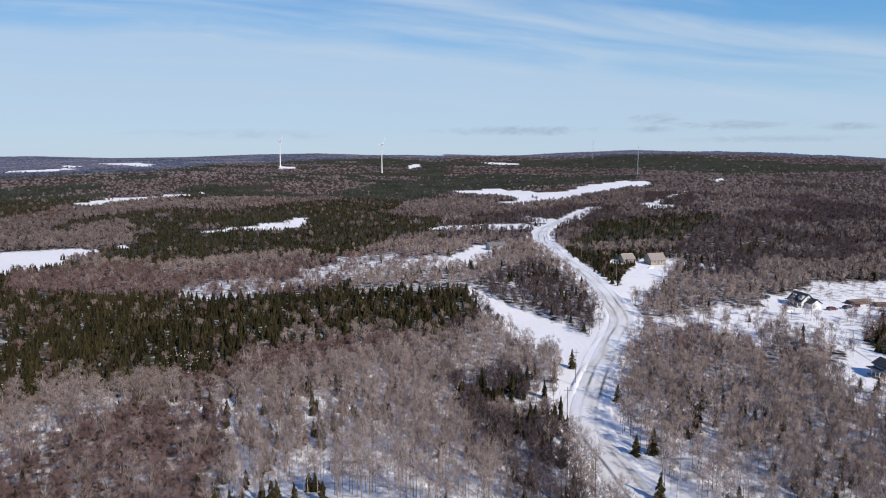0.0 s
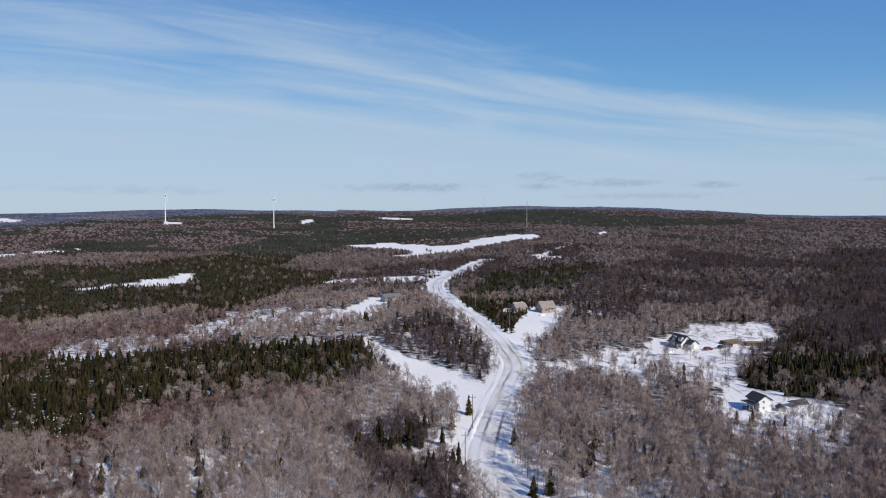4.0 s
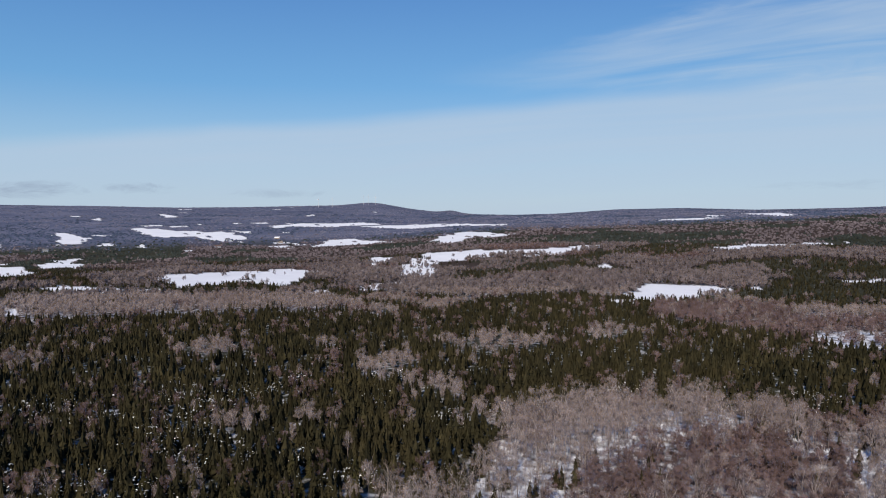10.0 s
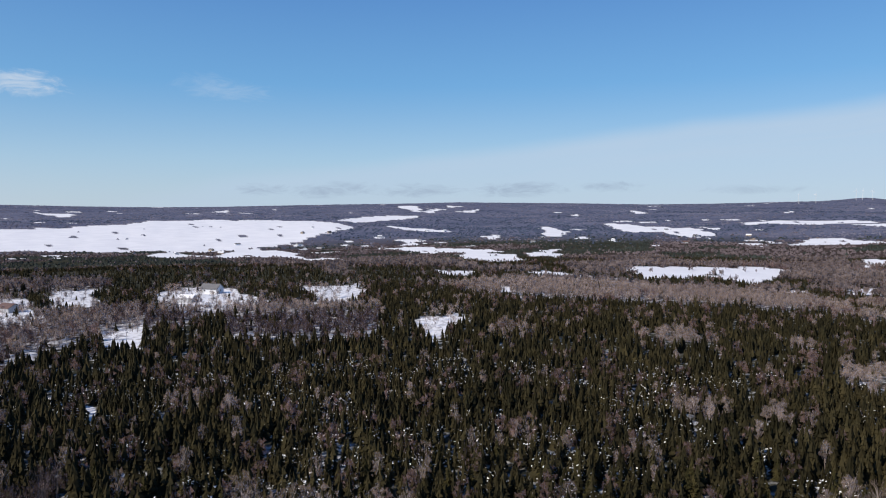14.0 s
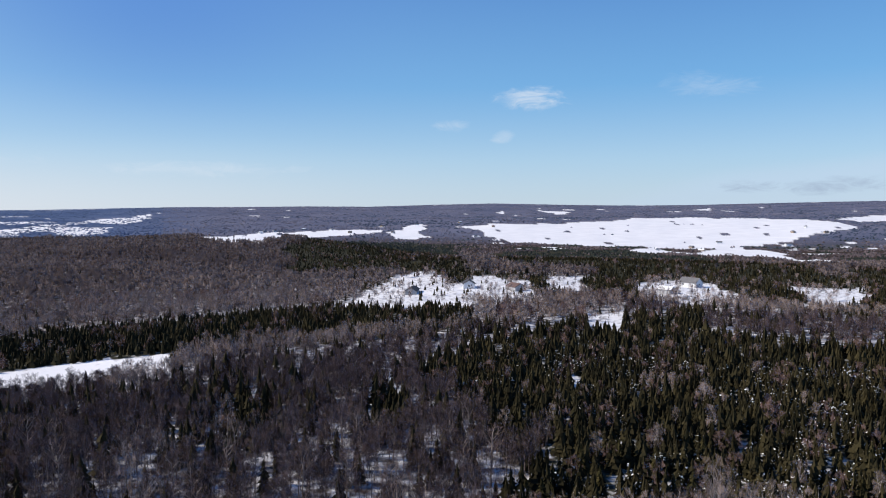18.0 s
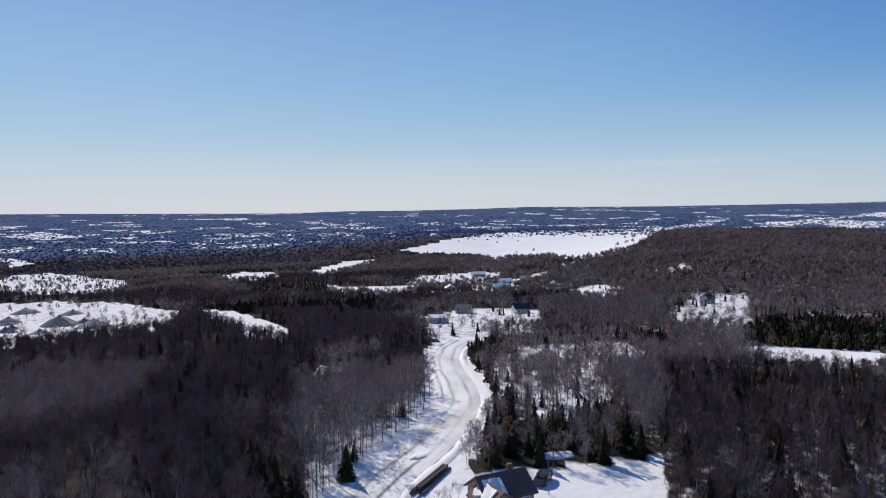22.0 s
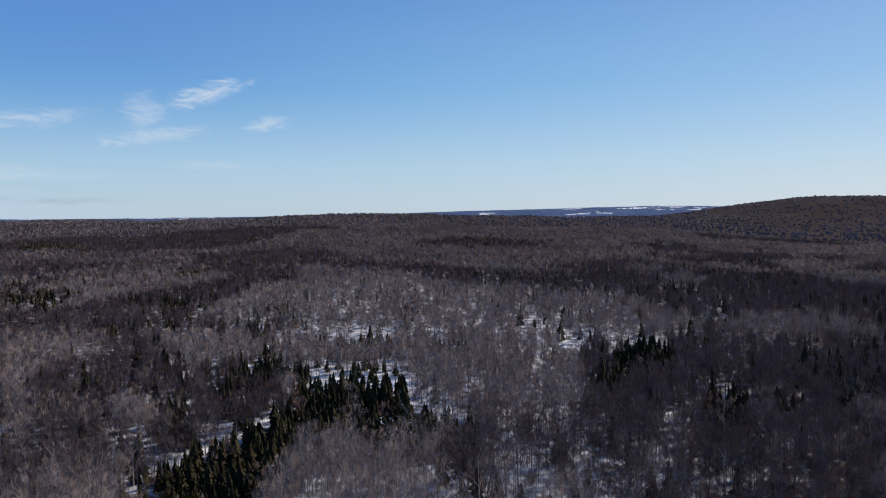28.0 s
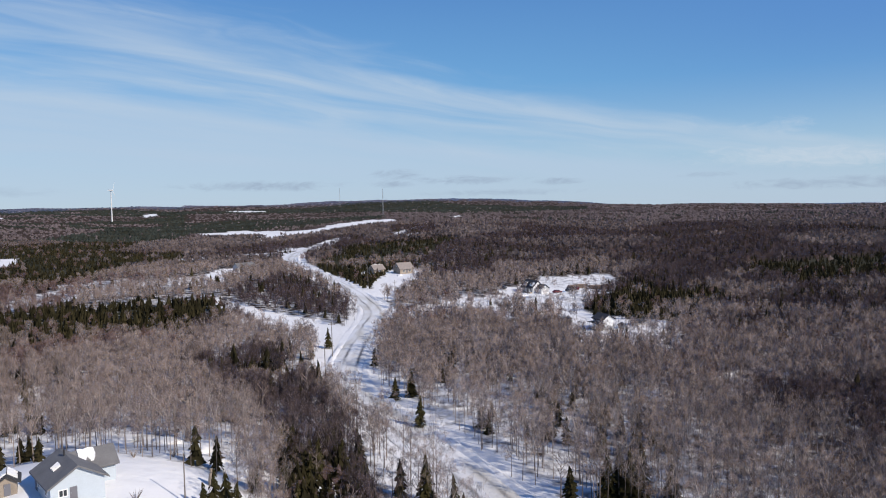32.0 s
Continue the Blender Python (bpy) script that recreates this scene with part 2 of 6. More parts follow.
m_twig = material("bare_twigs", (0.215, 0.168, 0.155), 0.95, vary=0.2, scale=0.03, tinted=0.20, to=(0.285, 0.233, 0.220), spec=0.0, airy=0.06, solid=0.30)
m_near_twig = material("near_twigs", (0.215, 0.168, 0.155), 0.95, vary=0.2, scale=0.03, tinted=0.20, to=(0.285, 0.233, 0.220), spec=0.0, airy=0.06, solid=0.25)
# darker, shaded copies of the twig and limb colours, mainly for backlit woods
m_shaded_twig = material("shaded_twigs", (0.075, 0.057, 0.062), 0.95, vary=0.2, scale=0.03, tinted=0.20, to=(0.102, 0.079, 0.086), spec=0.0, airy=0.10, solid=0.30)
m_shaded_limb = material("alder_limbs", (0.15, 0.125, 0.125), 0.95, vary=0.2, scale=0.05, tinted=0.30, spec=0.0)
m_limb = material("pale_limbs", (0.31, 0.272, 0.258), 0.95, vary=0.2, scale=0.05, tinted=0.30, spec=0.0)
m_twig_one = material("bare_branches", (0.170, 0.128, 0.110), 0.95, vary=0.2, scale=0.3, random_object=0.3, spec=0.0)
m_far_twig = material("bare_wood_crowns", (0.142, 0.112, 0.112), 0.95, vary=0.3, scale=0.008, tinted=0.16, to=(0.205, 0.170, 0.164), spec=0.0, airy=0.20, solid=0.66)
m_red = material("red_shrub_twigs", (0.140, 0.098, 0.094), 0.95, vary=0.25, scale=0.03, tinted=0.25, spec=0.0, airy=0.15, solid=0.42)
m_far_bare = material("far_bare_wood", (0.118, 0.096, 0.101), 0.95, vary=0.4, scale=0.005, tinted=0.12, to=(0.172, 0.142, 0.145), spec=0.0, airy=0.25)
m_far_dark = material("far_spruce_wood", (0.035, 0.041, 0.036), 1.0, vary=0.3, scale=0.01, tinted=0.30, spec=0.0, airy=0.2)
# base colours of the three outermost woods carry painted blue haze
m_hazed_bare = material("hazed_bare_wood", (0.135, 0.142, 0.195), 1.0, vary=0.45, scale=0.0035, tinted=0.10, to=(0.195, 0.195, 0.245), spec=0.0, airy=0.6)
m_hazed_spruce = material("hazed_spruce_wood", (0.058, 0.076, 0.112), 1.0, vary=0.3, scale=0.004, tinted=0.25, spec=0.0, airy=0.6)
m_hazed_plain = material("hazed_plain_wood", (0.064, 0.098, 0.178), 1.0, vary=0.3, scale=0.003, tinted=0.2, to=(0.100, 0.135, 0.220), spec=0.0, airy=0.7)
m_white = material("white_siding", (0.64, 0.66, 0.68), 0.6, vary=0.04, scale=0.7, bump=0.05, bump_scale=6)
m_pale_blue = material("pale_blue_siding", (0.47, 0.525, 0.575), 0.6, vary=0.05, scale=0.7, bump=0.05, bump_scale=6)
m_grey_roof = material("grey_shingles", (0.150, 0.148, 0.150), 0.85, vary=0.15, scale=0.8, bump=0.2, bump_scale=5)
m_dark_roof = material("charcoal_shingles", (0.045, 0.045, 0.050), 0.85, vary=0.2, scale=0.8, bump=0.2, bump_scale=5)
m_brown_roof = material("brown_shingles", (0.125, 0.080, 0.070), 0.85, vary=0.2, scale=0.8, bump=0.2, bump_scale=5)
m_tan_roof = material("tan_shingles", (0.26, 0.225, 0.205), 0.85, vary=0.15, scale=0.8)
m_tan_wall = material("weathered_boards", (0.30, 0.25, 0.20), 0.8, vary=0.2, scale=1.0)
m_red_wall = material("barn_red_boards", (0.17, 0.055, 0.045), 0.8, vary=0.2, scale=1.0)
m_grey_wall = material("grey_siding", (0.34, 0.35, 0.37), 0.7, vary=0.08, scale=1.0)
m_trim = material("white_trim", (0.8, 0.8, 0.8), 0.5)
m_door = material("painted_door", (0.16, 0.16, 0.18), 0.5)
m_brick = material("chimney_brick", (0.16, 0.09, 0.07), 0.9, vary=0.25, scale=3)
m_pane = material("dark_window_glass", (0.03, 0.035, 0.04), 0.08, spec=0.6)
m_pole = material("weathered_pole_wood", (0.17, 0.145, 0.125), 0.9, vary=0.2, scale=2)
m_steel = material("galvanised_steel", (0.45, 0.46, 0.48), 0.4, metal=0.8)
m_turbine = material("white_turbine_paint", (0.66, 0.67, 0.68), 0.4)
m_tyre = material("black_rubber", (0.02, 0.02, 0.02), 0.8)
m_soil = material("frozen_spoil", (0.12, 0.105, 0.095), 0.95, vary=0.3, scale=0.15, to=(0.30, 0.29, 0.29), bump=0.5, bump_scale=1.0)
m_log = material("cut_logs", (0.14, 0.105, 0.085), 0.9, vary=0.3, scale=1.5)


def ground_material():
    m = bpy.data.materials.new("snow_and_forest_floor")
    m.use_nodes = True
    n, l = m.node_tree.nodes, m.node_tree.links
    b = n["Principled BSDF"]
    b.inputs["Roughness"].default_value, b.inputs["Specular IOR Level"].default_value = 0.95, 0.0
    geo = n.new("ShaderNodeNewGeometry")

    def noise_at(scale, detail=5):
        t = n.new("ShaderNodeTexNoise")
        t.inputs["Scale"].default_value, t.inputs["Detail"].default_value = scale, detail
        l.new(geo.outputs["Position"], t.inputs["Vector"])
        return t.outputs["Fac"]

    def mixed(fac, a, c):
        x = n.new("ShaderNodeMix")
        x.data_type = "RGBA"
        l.new(fac, x.inputs[0])
        for i, v in ((6, a), (7, c)):
            if isinstance(v, tuple):
                x.inputs[i].default_value = (*v, 1)
            else:
                l.new(v, x.inputs[i])
        return x.outputs[2]

    def ranged(v, lo, hi):
        x = n.new("ShaderNodeMapRange")
        x.inputs[1].default_value, x.inputs[2].default_value = lo, hi
        l.new(v, x.inputs[0])
        return x.outputs[0]

    def attr(name):
        a = n.new("ShaderNodeAttribute")
        a.attribute_name = name
        return a.outputs["Fac"]

    snow = mixed(ranged(noise_at(0.03), 0.3, 0.7), (0.715, 0.718, 0.72), (0.795, 0.795, 0.79))
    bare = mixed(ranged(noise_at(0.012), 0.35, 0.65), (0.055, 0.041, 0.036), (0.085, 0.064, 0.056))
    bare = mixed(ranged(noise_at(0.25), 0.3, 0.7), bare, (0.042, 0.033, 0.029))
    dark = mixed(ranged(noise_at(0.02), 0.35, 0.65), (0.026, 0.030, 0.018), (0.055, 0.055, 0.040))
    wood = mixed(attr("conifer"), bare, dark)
    # painted haze: the floor of the outer woods turns blue
    wood = mixed(attr("hazed"), wood, mixed(ranged(noise_at(0.006), 0.35, 0.65), (0.092, 0.104, 0.152), (0.135, 0.142, 0.192)))
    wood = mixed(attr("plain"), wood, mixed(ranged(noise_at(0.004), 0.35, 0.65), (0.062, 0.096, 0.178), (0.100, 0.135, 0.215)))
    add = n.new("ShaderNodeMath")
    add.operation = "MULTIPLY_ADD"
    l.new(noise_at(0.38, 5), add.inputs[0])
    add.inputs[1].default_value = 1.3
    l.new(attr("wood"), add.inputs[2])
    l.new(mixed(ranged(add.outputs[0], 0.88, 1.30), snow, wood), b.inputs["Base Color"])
    bump = n.new("ShaderNodeBump")
    bump.inputs["Strength"].default_value, bump.inputs["Distance"].default_value = 0.5, 0.5
    l.new(noise_at(0.5, 6), bump.inputs["Height"]), l.new(bump.outputs[0], b.inputs["Normal"])
    return m


def road_material():
    """Ploughed snow with two worn wheel tracks along the strip; x of the uv map runs across, y along in metres."""
    m = bpy.data.materials.new("ploughed_snow_road")
    m.use_nodes = True
    n, l = m.node_tree.nodes, m.node_tree.links
    b = n["Principled BSDF"]
    b.inputs["Roughness"].default_value = 0.6
    uv = n.new("ShaderNodeUVMap")
    sep = n.new("ShaderNodeSeparateXYZ")
    l.new(uv.outputs[0], sep.inputs[0])
    geo = n.new("ShaderNodeNewGeometry")

    def mth(op, a, c=None):
        x = n.new("ShaderNodeMath")
        x.operation = op
        for i, v in enumerate((a, c)):
            if v is None:
                continue
            if isinstance(v, (int, float)):
                x.inputs[i].default_value = v
            else:
                l.new(v, x.inputs[i])
        return x.outputs[0]

    def nz(scale, sx_=1.0, sy_=1.0):
        mp, t = n.new("ShaderNodeMapping"), n.new("ShaderNodeTexNoise")
        mp.inputs["Scale"].default_value = (sx_, sy_, 1)
        l.new(uv.outputs[0], mp.inputs["Vector"]), l.new(mp.outputs[0], t.inputs["Vector"])
        t.inputs["Scale"].default_value, t.inputs["Detail"].default_value = scale, 5
        return t.outputs["Fac"]

    along = nz(1.0, 0.15, 0.03)
    wob = mth("MULTIPLY", mth("SUBTRACT", nz(1.0, 0.0, 0.035), 0.5), 3.0)
    across = mth("ADD", sep.outputs[0], wob)
    tracks = 0.0
    for off in (-2.3, 1.5):
        d = mth("DIVIDE", mth("SUBTRACT", across, off), 0.42)
        g = mth("POWER", 2.718, mth("MULTIPLY", mth("MULTIPLY", d, d), -1.0))
        tracks = g if isinstance(tracks, float) else mth("ADD", tracks, g)
    worn = n.new("ShaderNodeMapRange")
    worn.inputs[1].default_value, worn.inputs[2].default_value = 0.44, 0.64
    l.new(along, worn.inputs[0])
    fac = mth("MULTIPLY", mth("MULTIPLY", tracks, mth("ADD", mth("MULTIPLY", worn.outputs[0], 0.8), 0.20)), 0.95)
    mx = n.new("ShaderNodeMix")
    mx.data_type = "RGBA"
    l.new(fac, mx.inputs[0])
    base = n.new("ShaderNodeMix")
    base.data_type = "RGBA"
    patch = n.new("ShaderNodeMapRange")
    patch.inputs[1].default_value, patch.inputs[2].default_value = 0.42, 0.66
    l.new(nz(1.0, 0.22, 0.05), patch.inputs[0]), l.new(patch.outputs[0], base.inputs[0])
    base.inputs[6].default_value, base.inputs[7].default_value = (0.74, 0.745, 0.75, 1), (0.56, 0.54, 0.49, 1)
    l.new(base.outputs[2], mx.inputs[6])
    mx.inputs[7].default_value = (0.10, 0.09, 0.08, 1)
    l.new(mx.outputs[2], b.inputs["Base Color"])
    bp, t = n.new("ShaderNodeBump"), n.new("ShaderNodeTexNoise")
    t.inputs["Scale"].default_value, t.inputs["Detail"].default_value = 1.5, 6
    l.new(geo.outputs["Position"], t.inputs["Vector"]), l.new(t.outputs["Fac"], bp.inputs["Height"])
    bp.inputs["Strength"].default_value, bp.inputs["Distance"].default_value = 0.4, 0.25
    l.new(bp.outputs[0], b.inputs["Normal"])
    return m


m_ground, m_road = ground_material(), road_material()

# ---- the lie of the land ----
# heights along bearings: (degrees to the left of north, then metres above the road at RADII)
RADII = (0, 120, 250, 400, 600, 900, 1400, 2000, 2800, 4800)
BEARINGS = {}
def bearing(deg, *heights): BEARINGS[deg] = heights
bearing(0, 4, 0, 0, 6, 5, 6, 15, 41, 65, 68)
bearing(20, 4, 0, 4, 1, 3, 14, 34, 45, 52, 84)
bearing(40, 4, 2, 5, 3, 1, 12, 21, 30, 37, 61)
bearing(60, 4, 3, 5, 2, -3, -7, -8, 12, 40, 99)
bearing(80, 4, 4, 6, 6, 2, -9, -10, 2, 27, 99)
bearing(100, 4, 5, 4, 5, 6, -14, -23, 9, 33, 82)
bearing(120, 4, 5, 3, 4, 8, -12, -16, 15, 24, 92)
bearing(140, 4, 6, 3, -3, 2, 20, -10, -3, 22, 84)
bearing(160, 4, 7, 0, -4, 10, 20, -5, -5, 10, 62)
bearing(180, 4, 7, 0, -8, -14, -15, 0, -8, 2, 38)
bearing(200, 4, 5, 1, -8, -14, -24, -28, -20, -6, 37)
bearing(220, 4, 2, 0, -9, -18, -27, -32, -25, -8, 40)
bearing(240, 4, 0, 0, 0, -1, -2, 2, 10, 6, 22)
bearing(260, 4, 0, 0, 2, 6, 17, 27, 6, 0, 13)
bearing(280, 4, 0, 0, 3, 10, 24, 39, 8, 0, 12)
bearing(300, 4, 0, 0, 2, 7, 16, 26, 32, 15, 16)
bearing(320, 4, 0, 1, 1, 8, 17, 24, 37, 34, 36)
bearing(340, 4, 0, 0, 4, 14, 22, 32, 46, 78, 64)

# crest of the farthest hills, every five degrees to the left of north
CREST = []
CREST += [56, 68, 82, 75, 59, 53, 66, 60, 31, 21, 51, 93]
CREST += [92, 84, 82, 92, 98, 104, 96, 92, 85, 78, 79, 87]
CREST += [98, 91, 80, 84, 82, 82, 74, 66, 63, 59, 60, 63]
CREST += [51, 44, 43, 32, 35, 38, 42, 43, 43, 41, 36, 36]
CREST += [41, 45, 50, 60, 53, 45, 43, 31, 27, 22, 22, 22]
CREST += [24, 27, 28, 30, 32, 33, 45, 74, 82, 97, 79, 61]

TABLE = np.array([BEARINGS[d] for d in sorted(BEARINGS)], float)
LOGR = np.log(np.array(RADII, float) + 60)


def ease(t):
    return t * t * (3 - 2 * t)


def terrain(x, y):
    x, y = np.asarray(x, float), np.asarray(y, float)
    r = np.hypot(x, y)
    deg = np.degrees(np.arctan2(-x, y)) % 360
    a = deg / 20
    i = np.floor(a).astype(int) % 18
    u, j = ease(a - np.floor(a)), (i + 1) % 18
    lr = np.clip(np.log(r + 60), LOGR[0], LOGR[-1])
    k = np.clip(np.searchsorted(LOGR, lr, side="right") - 1, 0, len(LOGR) - 2)
    v = (lr - LOGR[k]) / (LOGR[k + 1] - LOGR[k])
    v = 0.5 * ease(v) + 0.5 * v
    top = np.interp(deg, np.arange(0, 361, 5), CREST + CREST[:1])
    top = top + 20 * np.exp(-((deg - 54.6) / 2.2) ** 2) + 14 * np.exp(-((deg - 48.4) / 0.8) ** 2)       # the turbine hill and the small peak beside it
    outer = np.where(k + 1 == len(LOGR) - 1, top, TABLE[i, k + 1] * (1 - u) + TABLE[j, k + 1] * u)
    z = (TABLE[i, k] * (1 - u) + TABLE[j, k] * u) * (1 - v) + outer * v
    z = z + 7 * (fbm(deg / 4.5, r / 260, 77, 3) - 0.5) * np.clip((r - 500) / 500, 0, 1) * np.clip((deg - 248) / 10, 0, 1) * np.clip((338 - deg) / 12, 0, 1)
    z = z + 16 * (fbm(deg / 5.0, r / 800, 78, 3) - 0.5) * np.clip((r - 1500) / 900, 0, 1) * np.clip((4500 - r) / 900, 0, 1)      # folds of the outer hills
    z = z + 8 * np.exp(-((x + 16) / 24) ** 2 - ((y - 98) / 26) ** 2)          # rise under the bungalow, fitted to place its yard in the camera's view
    return z + 57 * np.exp(-np.where(deg > 243, ((deg - 243) / 10.5) ** 2, ((deg - 243) / 8.3) ** 4) - ((r - 2000) / 420) ** 2)       # the long hill


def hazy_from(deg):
    """Distance at which the haze colours painted on the outer woods begin."""
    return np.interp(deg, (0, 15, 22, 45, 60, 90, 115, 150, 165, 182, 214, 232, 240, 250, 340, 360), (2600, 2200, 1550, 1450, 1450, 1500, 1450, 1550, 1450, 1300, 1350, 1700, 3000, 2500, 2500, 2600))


def lattice(ix, iy, seed):
    h = (ix * 374761393 + iy * 668265263 + seed * 974634) & 0x7FFFFFFF
    h = ((h ^ (h >> 13)) * 1274126177) & 0x7FFFFFFF
    return ((h ^ (h >> 16)) & 0xFFFF) / 65535.0


def vnoise(x, y, seed=0):
    ix, iy = np.floor(x).astype(np.int64), np.floor(y).astype(np.int64)
    u, v = ease(x - ix), ease(y - iy)
    return ((lattice(ix, iy, seed) * (1 - u) + lattice(ix + 1, iy, seed) * u) * (1 - v)
            + (lattice(ix, iy + 1, seed) * (1 - u) + lattice(ix + 1, iy + 1, seed) * u) * v)


def fbm(x, y, seed=0, octaves=3):
    return sum(vnoise(x * 2**o, y * 2**o, seed + o) * 0.5**o for o in range(octaves)) / (2 - 0.5 ** (octaves - 1))


REGIONS = []


def region(kind, *corners):
    REGIONS.append((kind, np.array(corners, float)))


# fields, clearings, plantations and shrub land, corner by corner in metres from the spot under the drone
region('spruce', (154, 42), (165, 37), (163, 15), (135, 13), (130, 20), (131, 34), (142, 41))
region('spruce', (133, 68), (143, 63), (124, 53), (120, 59))
region('spruce', (178, 63), (192, 60), (182, 52), (162, 48), (161, 56))
region('spruce', (199, -41), (220, -57), (193, -55), (163, -45), (167, -35))
region('spruce', (149, -48), (156, -59), (138, -56), (122, -47), (124, -41))
region('spruce', (208, 50), (220, 38), (224, 26), (203, 23), (196, 37))
region('spruce', (441, 192), (458, 175), (414, 156), (400, 171))
region('spruce', (682, 458), (682, 383), (615, 338), (599, 392))
region('spruce', (295, 141), (303, 133), (274, 118), (271, 129))
region('spruce', (-84, -117), (-101, -131), (-107, -124), (-86, -100), (-75, -101))
region('spruce', (-108, -96), (-132, -109), (-128, -100), (-104, -83), (-96, -85))
region('spruce', (-149, -113), (-173, -123), (-189, -123), (-160, -101), (-134, -97))
region('spruce', (-73, -113), (-82, -116), (-74, -105), (-69, -105))
region('open', (-211, -1543), (-374, -1729), (-559, -1915), (-198, -771), (-157, -724), (-121, -669), (-102, -742))
region('sparse', (107, 284), (117, 291), (117, 253), (110, 234), (99, 231), (96, 248))
region('sparse', (115, 190), (123, 184), (134, 180), (134, 168), (118, 164), (109, 171), (108, 181))
region('spruce', (-111, -280), (-136, -306), (-162, -315), (-211, -294), (-267, -270), (-292, -236), (-302, -197), (-314, -183), (-274, -179), (-229, -199), (-174, -206), (-141, -207), (-125, -225), (-112, -236), (-101, -255))
region('spruce', (-180, -119), (-203, -125), (-244, -125), (-111, -56), (-106, -59), (-124, -73), (-131, -85))
region('spruce', (-1, -202), (-7, -193), (-10, -153), (-9, -117), (-3, -118), (-2, -144))
region('open', (174, -744), (167, -888), (129, -934), (114, -883), (133, -774), (148, -671))
region('open', (262, -691), (271, -804), (201, -741), (184, -669), (212, -629))
region('open', (-4, -522), (-33, -585), (-68, -621), (-66, -579), (-31, -520), (-8, -496))
region('open', (124, -561), (80, -546), (43, -559), (40, -516), (73, -493), (115, -529))
region('sparse', (62, -588), (37, -640), (-11, -696), (-37, -650), (-9, -581), (31, -542))
region('sparse', (-67, -463), (-84, -474), (-93, -453), (-84, -417), (-65, -422))
region('sparse', (41, -188), (39, -203), (25, -218), (23, -207), (29, -186), (37, -178))
region('sparse', (-131, -509), (-154, -521), (-153, -501), (-133, -487))
region('open', (-238, 329), (-287, 443), (-251, 466), (-234, 436), (-231, 374), (-237, 349))
region('open', (-7, 382), (32, 467), (41, 443), (13, 373), (4, 363))
region('marsh', (-109, 301), (-80, 324), (-56, 372), (-8, 400), (11, 390), (-24, 358), (-60, 326), (-76, 306), (-96, 290))
region('open', (93, 362), (107, 394), (135, 400), (159, 380), (152, 370), (131, 387), (107, 340), (85, 295), (76, 296))
region('yard', (117, 274), (183, 341), (227, 339), (210, 309), (153, 249), (134, 223), (119, 235))
region('sparse', (125, 216), (141, 222), (153, 203), (150, 184), (117, 156), (105, 166), (107, 182))
region('open', (9, 325), (22, 294), (46, 260), (55, 230), (42, 188), (31, 175), (37, 210), (27, 230), (16, 268))
region('open', (-36, 111), (-26, 112), (-12, 109), (-4, 104), (4, 99), (6, 89), (0, 60), (-26, 58))
region('open', (-4, -109), (-22, -110), (-31, -112), (-28, -93), (-22, -63), (1, -63), (0, -98))
region('sparse', (-8, -198), (-19, -242), (-56, -250), (-59, -228), (-32, -157), (-18, -131), (-10, -133))
region('open', (-93, -245), (-112, -238), (-142, -211), (-115, -171), (-104, -188), (-87, -192))
region('yard', (-88, -317), (-126, -409), (-157, -406), (-128, -308), (-104, -283))
region('yard', (25, -343), (-3, -389), (-39, -370), (-29, -281), (-6, -252), (14, -254))
region('quarry', (305, -324), (348, -458), (298, -491), (221, -446), (130, -314), (137, -288), (160, -264), (179, -248), (237, -278))
region('open', (158, -382), (125, -377), (72, -287), (60, -241), (76, -248), (130, -344))
region('yard', (-305, 11), (-316, 30), (-300, 34), (-247, 15))
region('yard', (-434, -58), (-459, -22), (-364, -22), (-362, -45))
region('yard', (-425, -143), (-454, -133), (-431, -100), (-366, -65), (-340, -81), (-347, -110))
region('yard', (-426, -204), (-440, -180), (-341, -137), (-354, -148), (-359, -169))
region('yard', (-267, -263), (-311, -269), (-393, -308), (-428, -303), (-369, -239), (-414, -241), (-396, -201), (-325, -159), (-286, -173), (-268, -210))
region('yard', (-294, -123), (-310, -107), (-255, -89), (-256, -105))
region('spruce', (-353, 112), (-338, 185), (-212, 280), (-122, 258), (-76, 251), (-54, 304), (-41, 328), (-36, 294), (-72, 211), (-106, 156), (-117, 126), (-90, 80), (-131, 40))
region('spruce', (-263, -56), (-267, 1), (-299, 129), (-247, 256), (-118, 123), (-84, 53), (-102, -36), (-233, -81))
region('spruce', (-198, 308), (-68, 296), (11, 321), (14, 262), (-43, 214), (-61, 183), (-110, 170))
region('spruce', (-96, -243), (-131, -261), (-202, -239), (-255, -219), (-278, -171), (-237, -145), (-137, -193), (-123, -184), (-86, -218))
region('spruce', (-413, -446), (-488, -479), (-1128, -766), (-484, -303), (-402, -270), (-401, -370), (-369, -386))
region('spruce', (79, 453), (126, 564), (222, 588), (232, 565), (167, 462), (104, 383), (78, 295), (71, 318), (65, 375))
region('spruce', (-533, 838), (-419, 777), (-390, 702), (-391, 613))
region('spruce', (-240, 451), (-95, 522), (-58, 496), (-85, 428), (-171, 392), (-205, 390))
region('spruce', (-271, 601), (-152, 835), (15, 1255), (330, 1183), (13, 1061), (-52, 767), (-55, 543), (-107, 589), (-193, 620))
region('spruce', (-289, 1837), (-201, 2382), (129, 2135), (390, 2243), (666, 2460), (785, 1887), (967, 1527), (515, 1236), (406, 1593), (113, 1866))
region('mixed', (131, 78), (141, 77), (179, 66), (174, 50), (142, 42), (135, 49))
region('spruce', (141, 39), (147, 13), (130, -2), (120, -2), (113, 6), (112, 30), (74, 24), (83, 41), (104, 52))
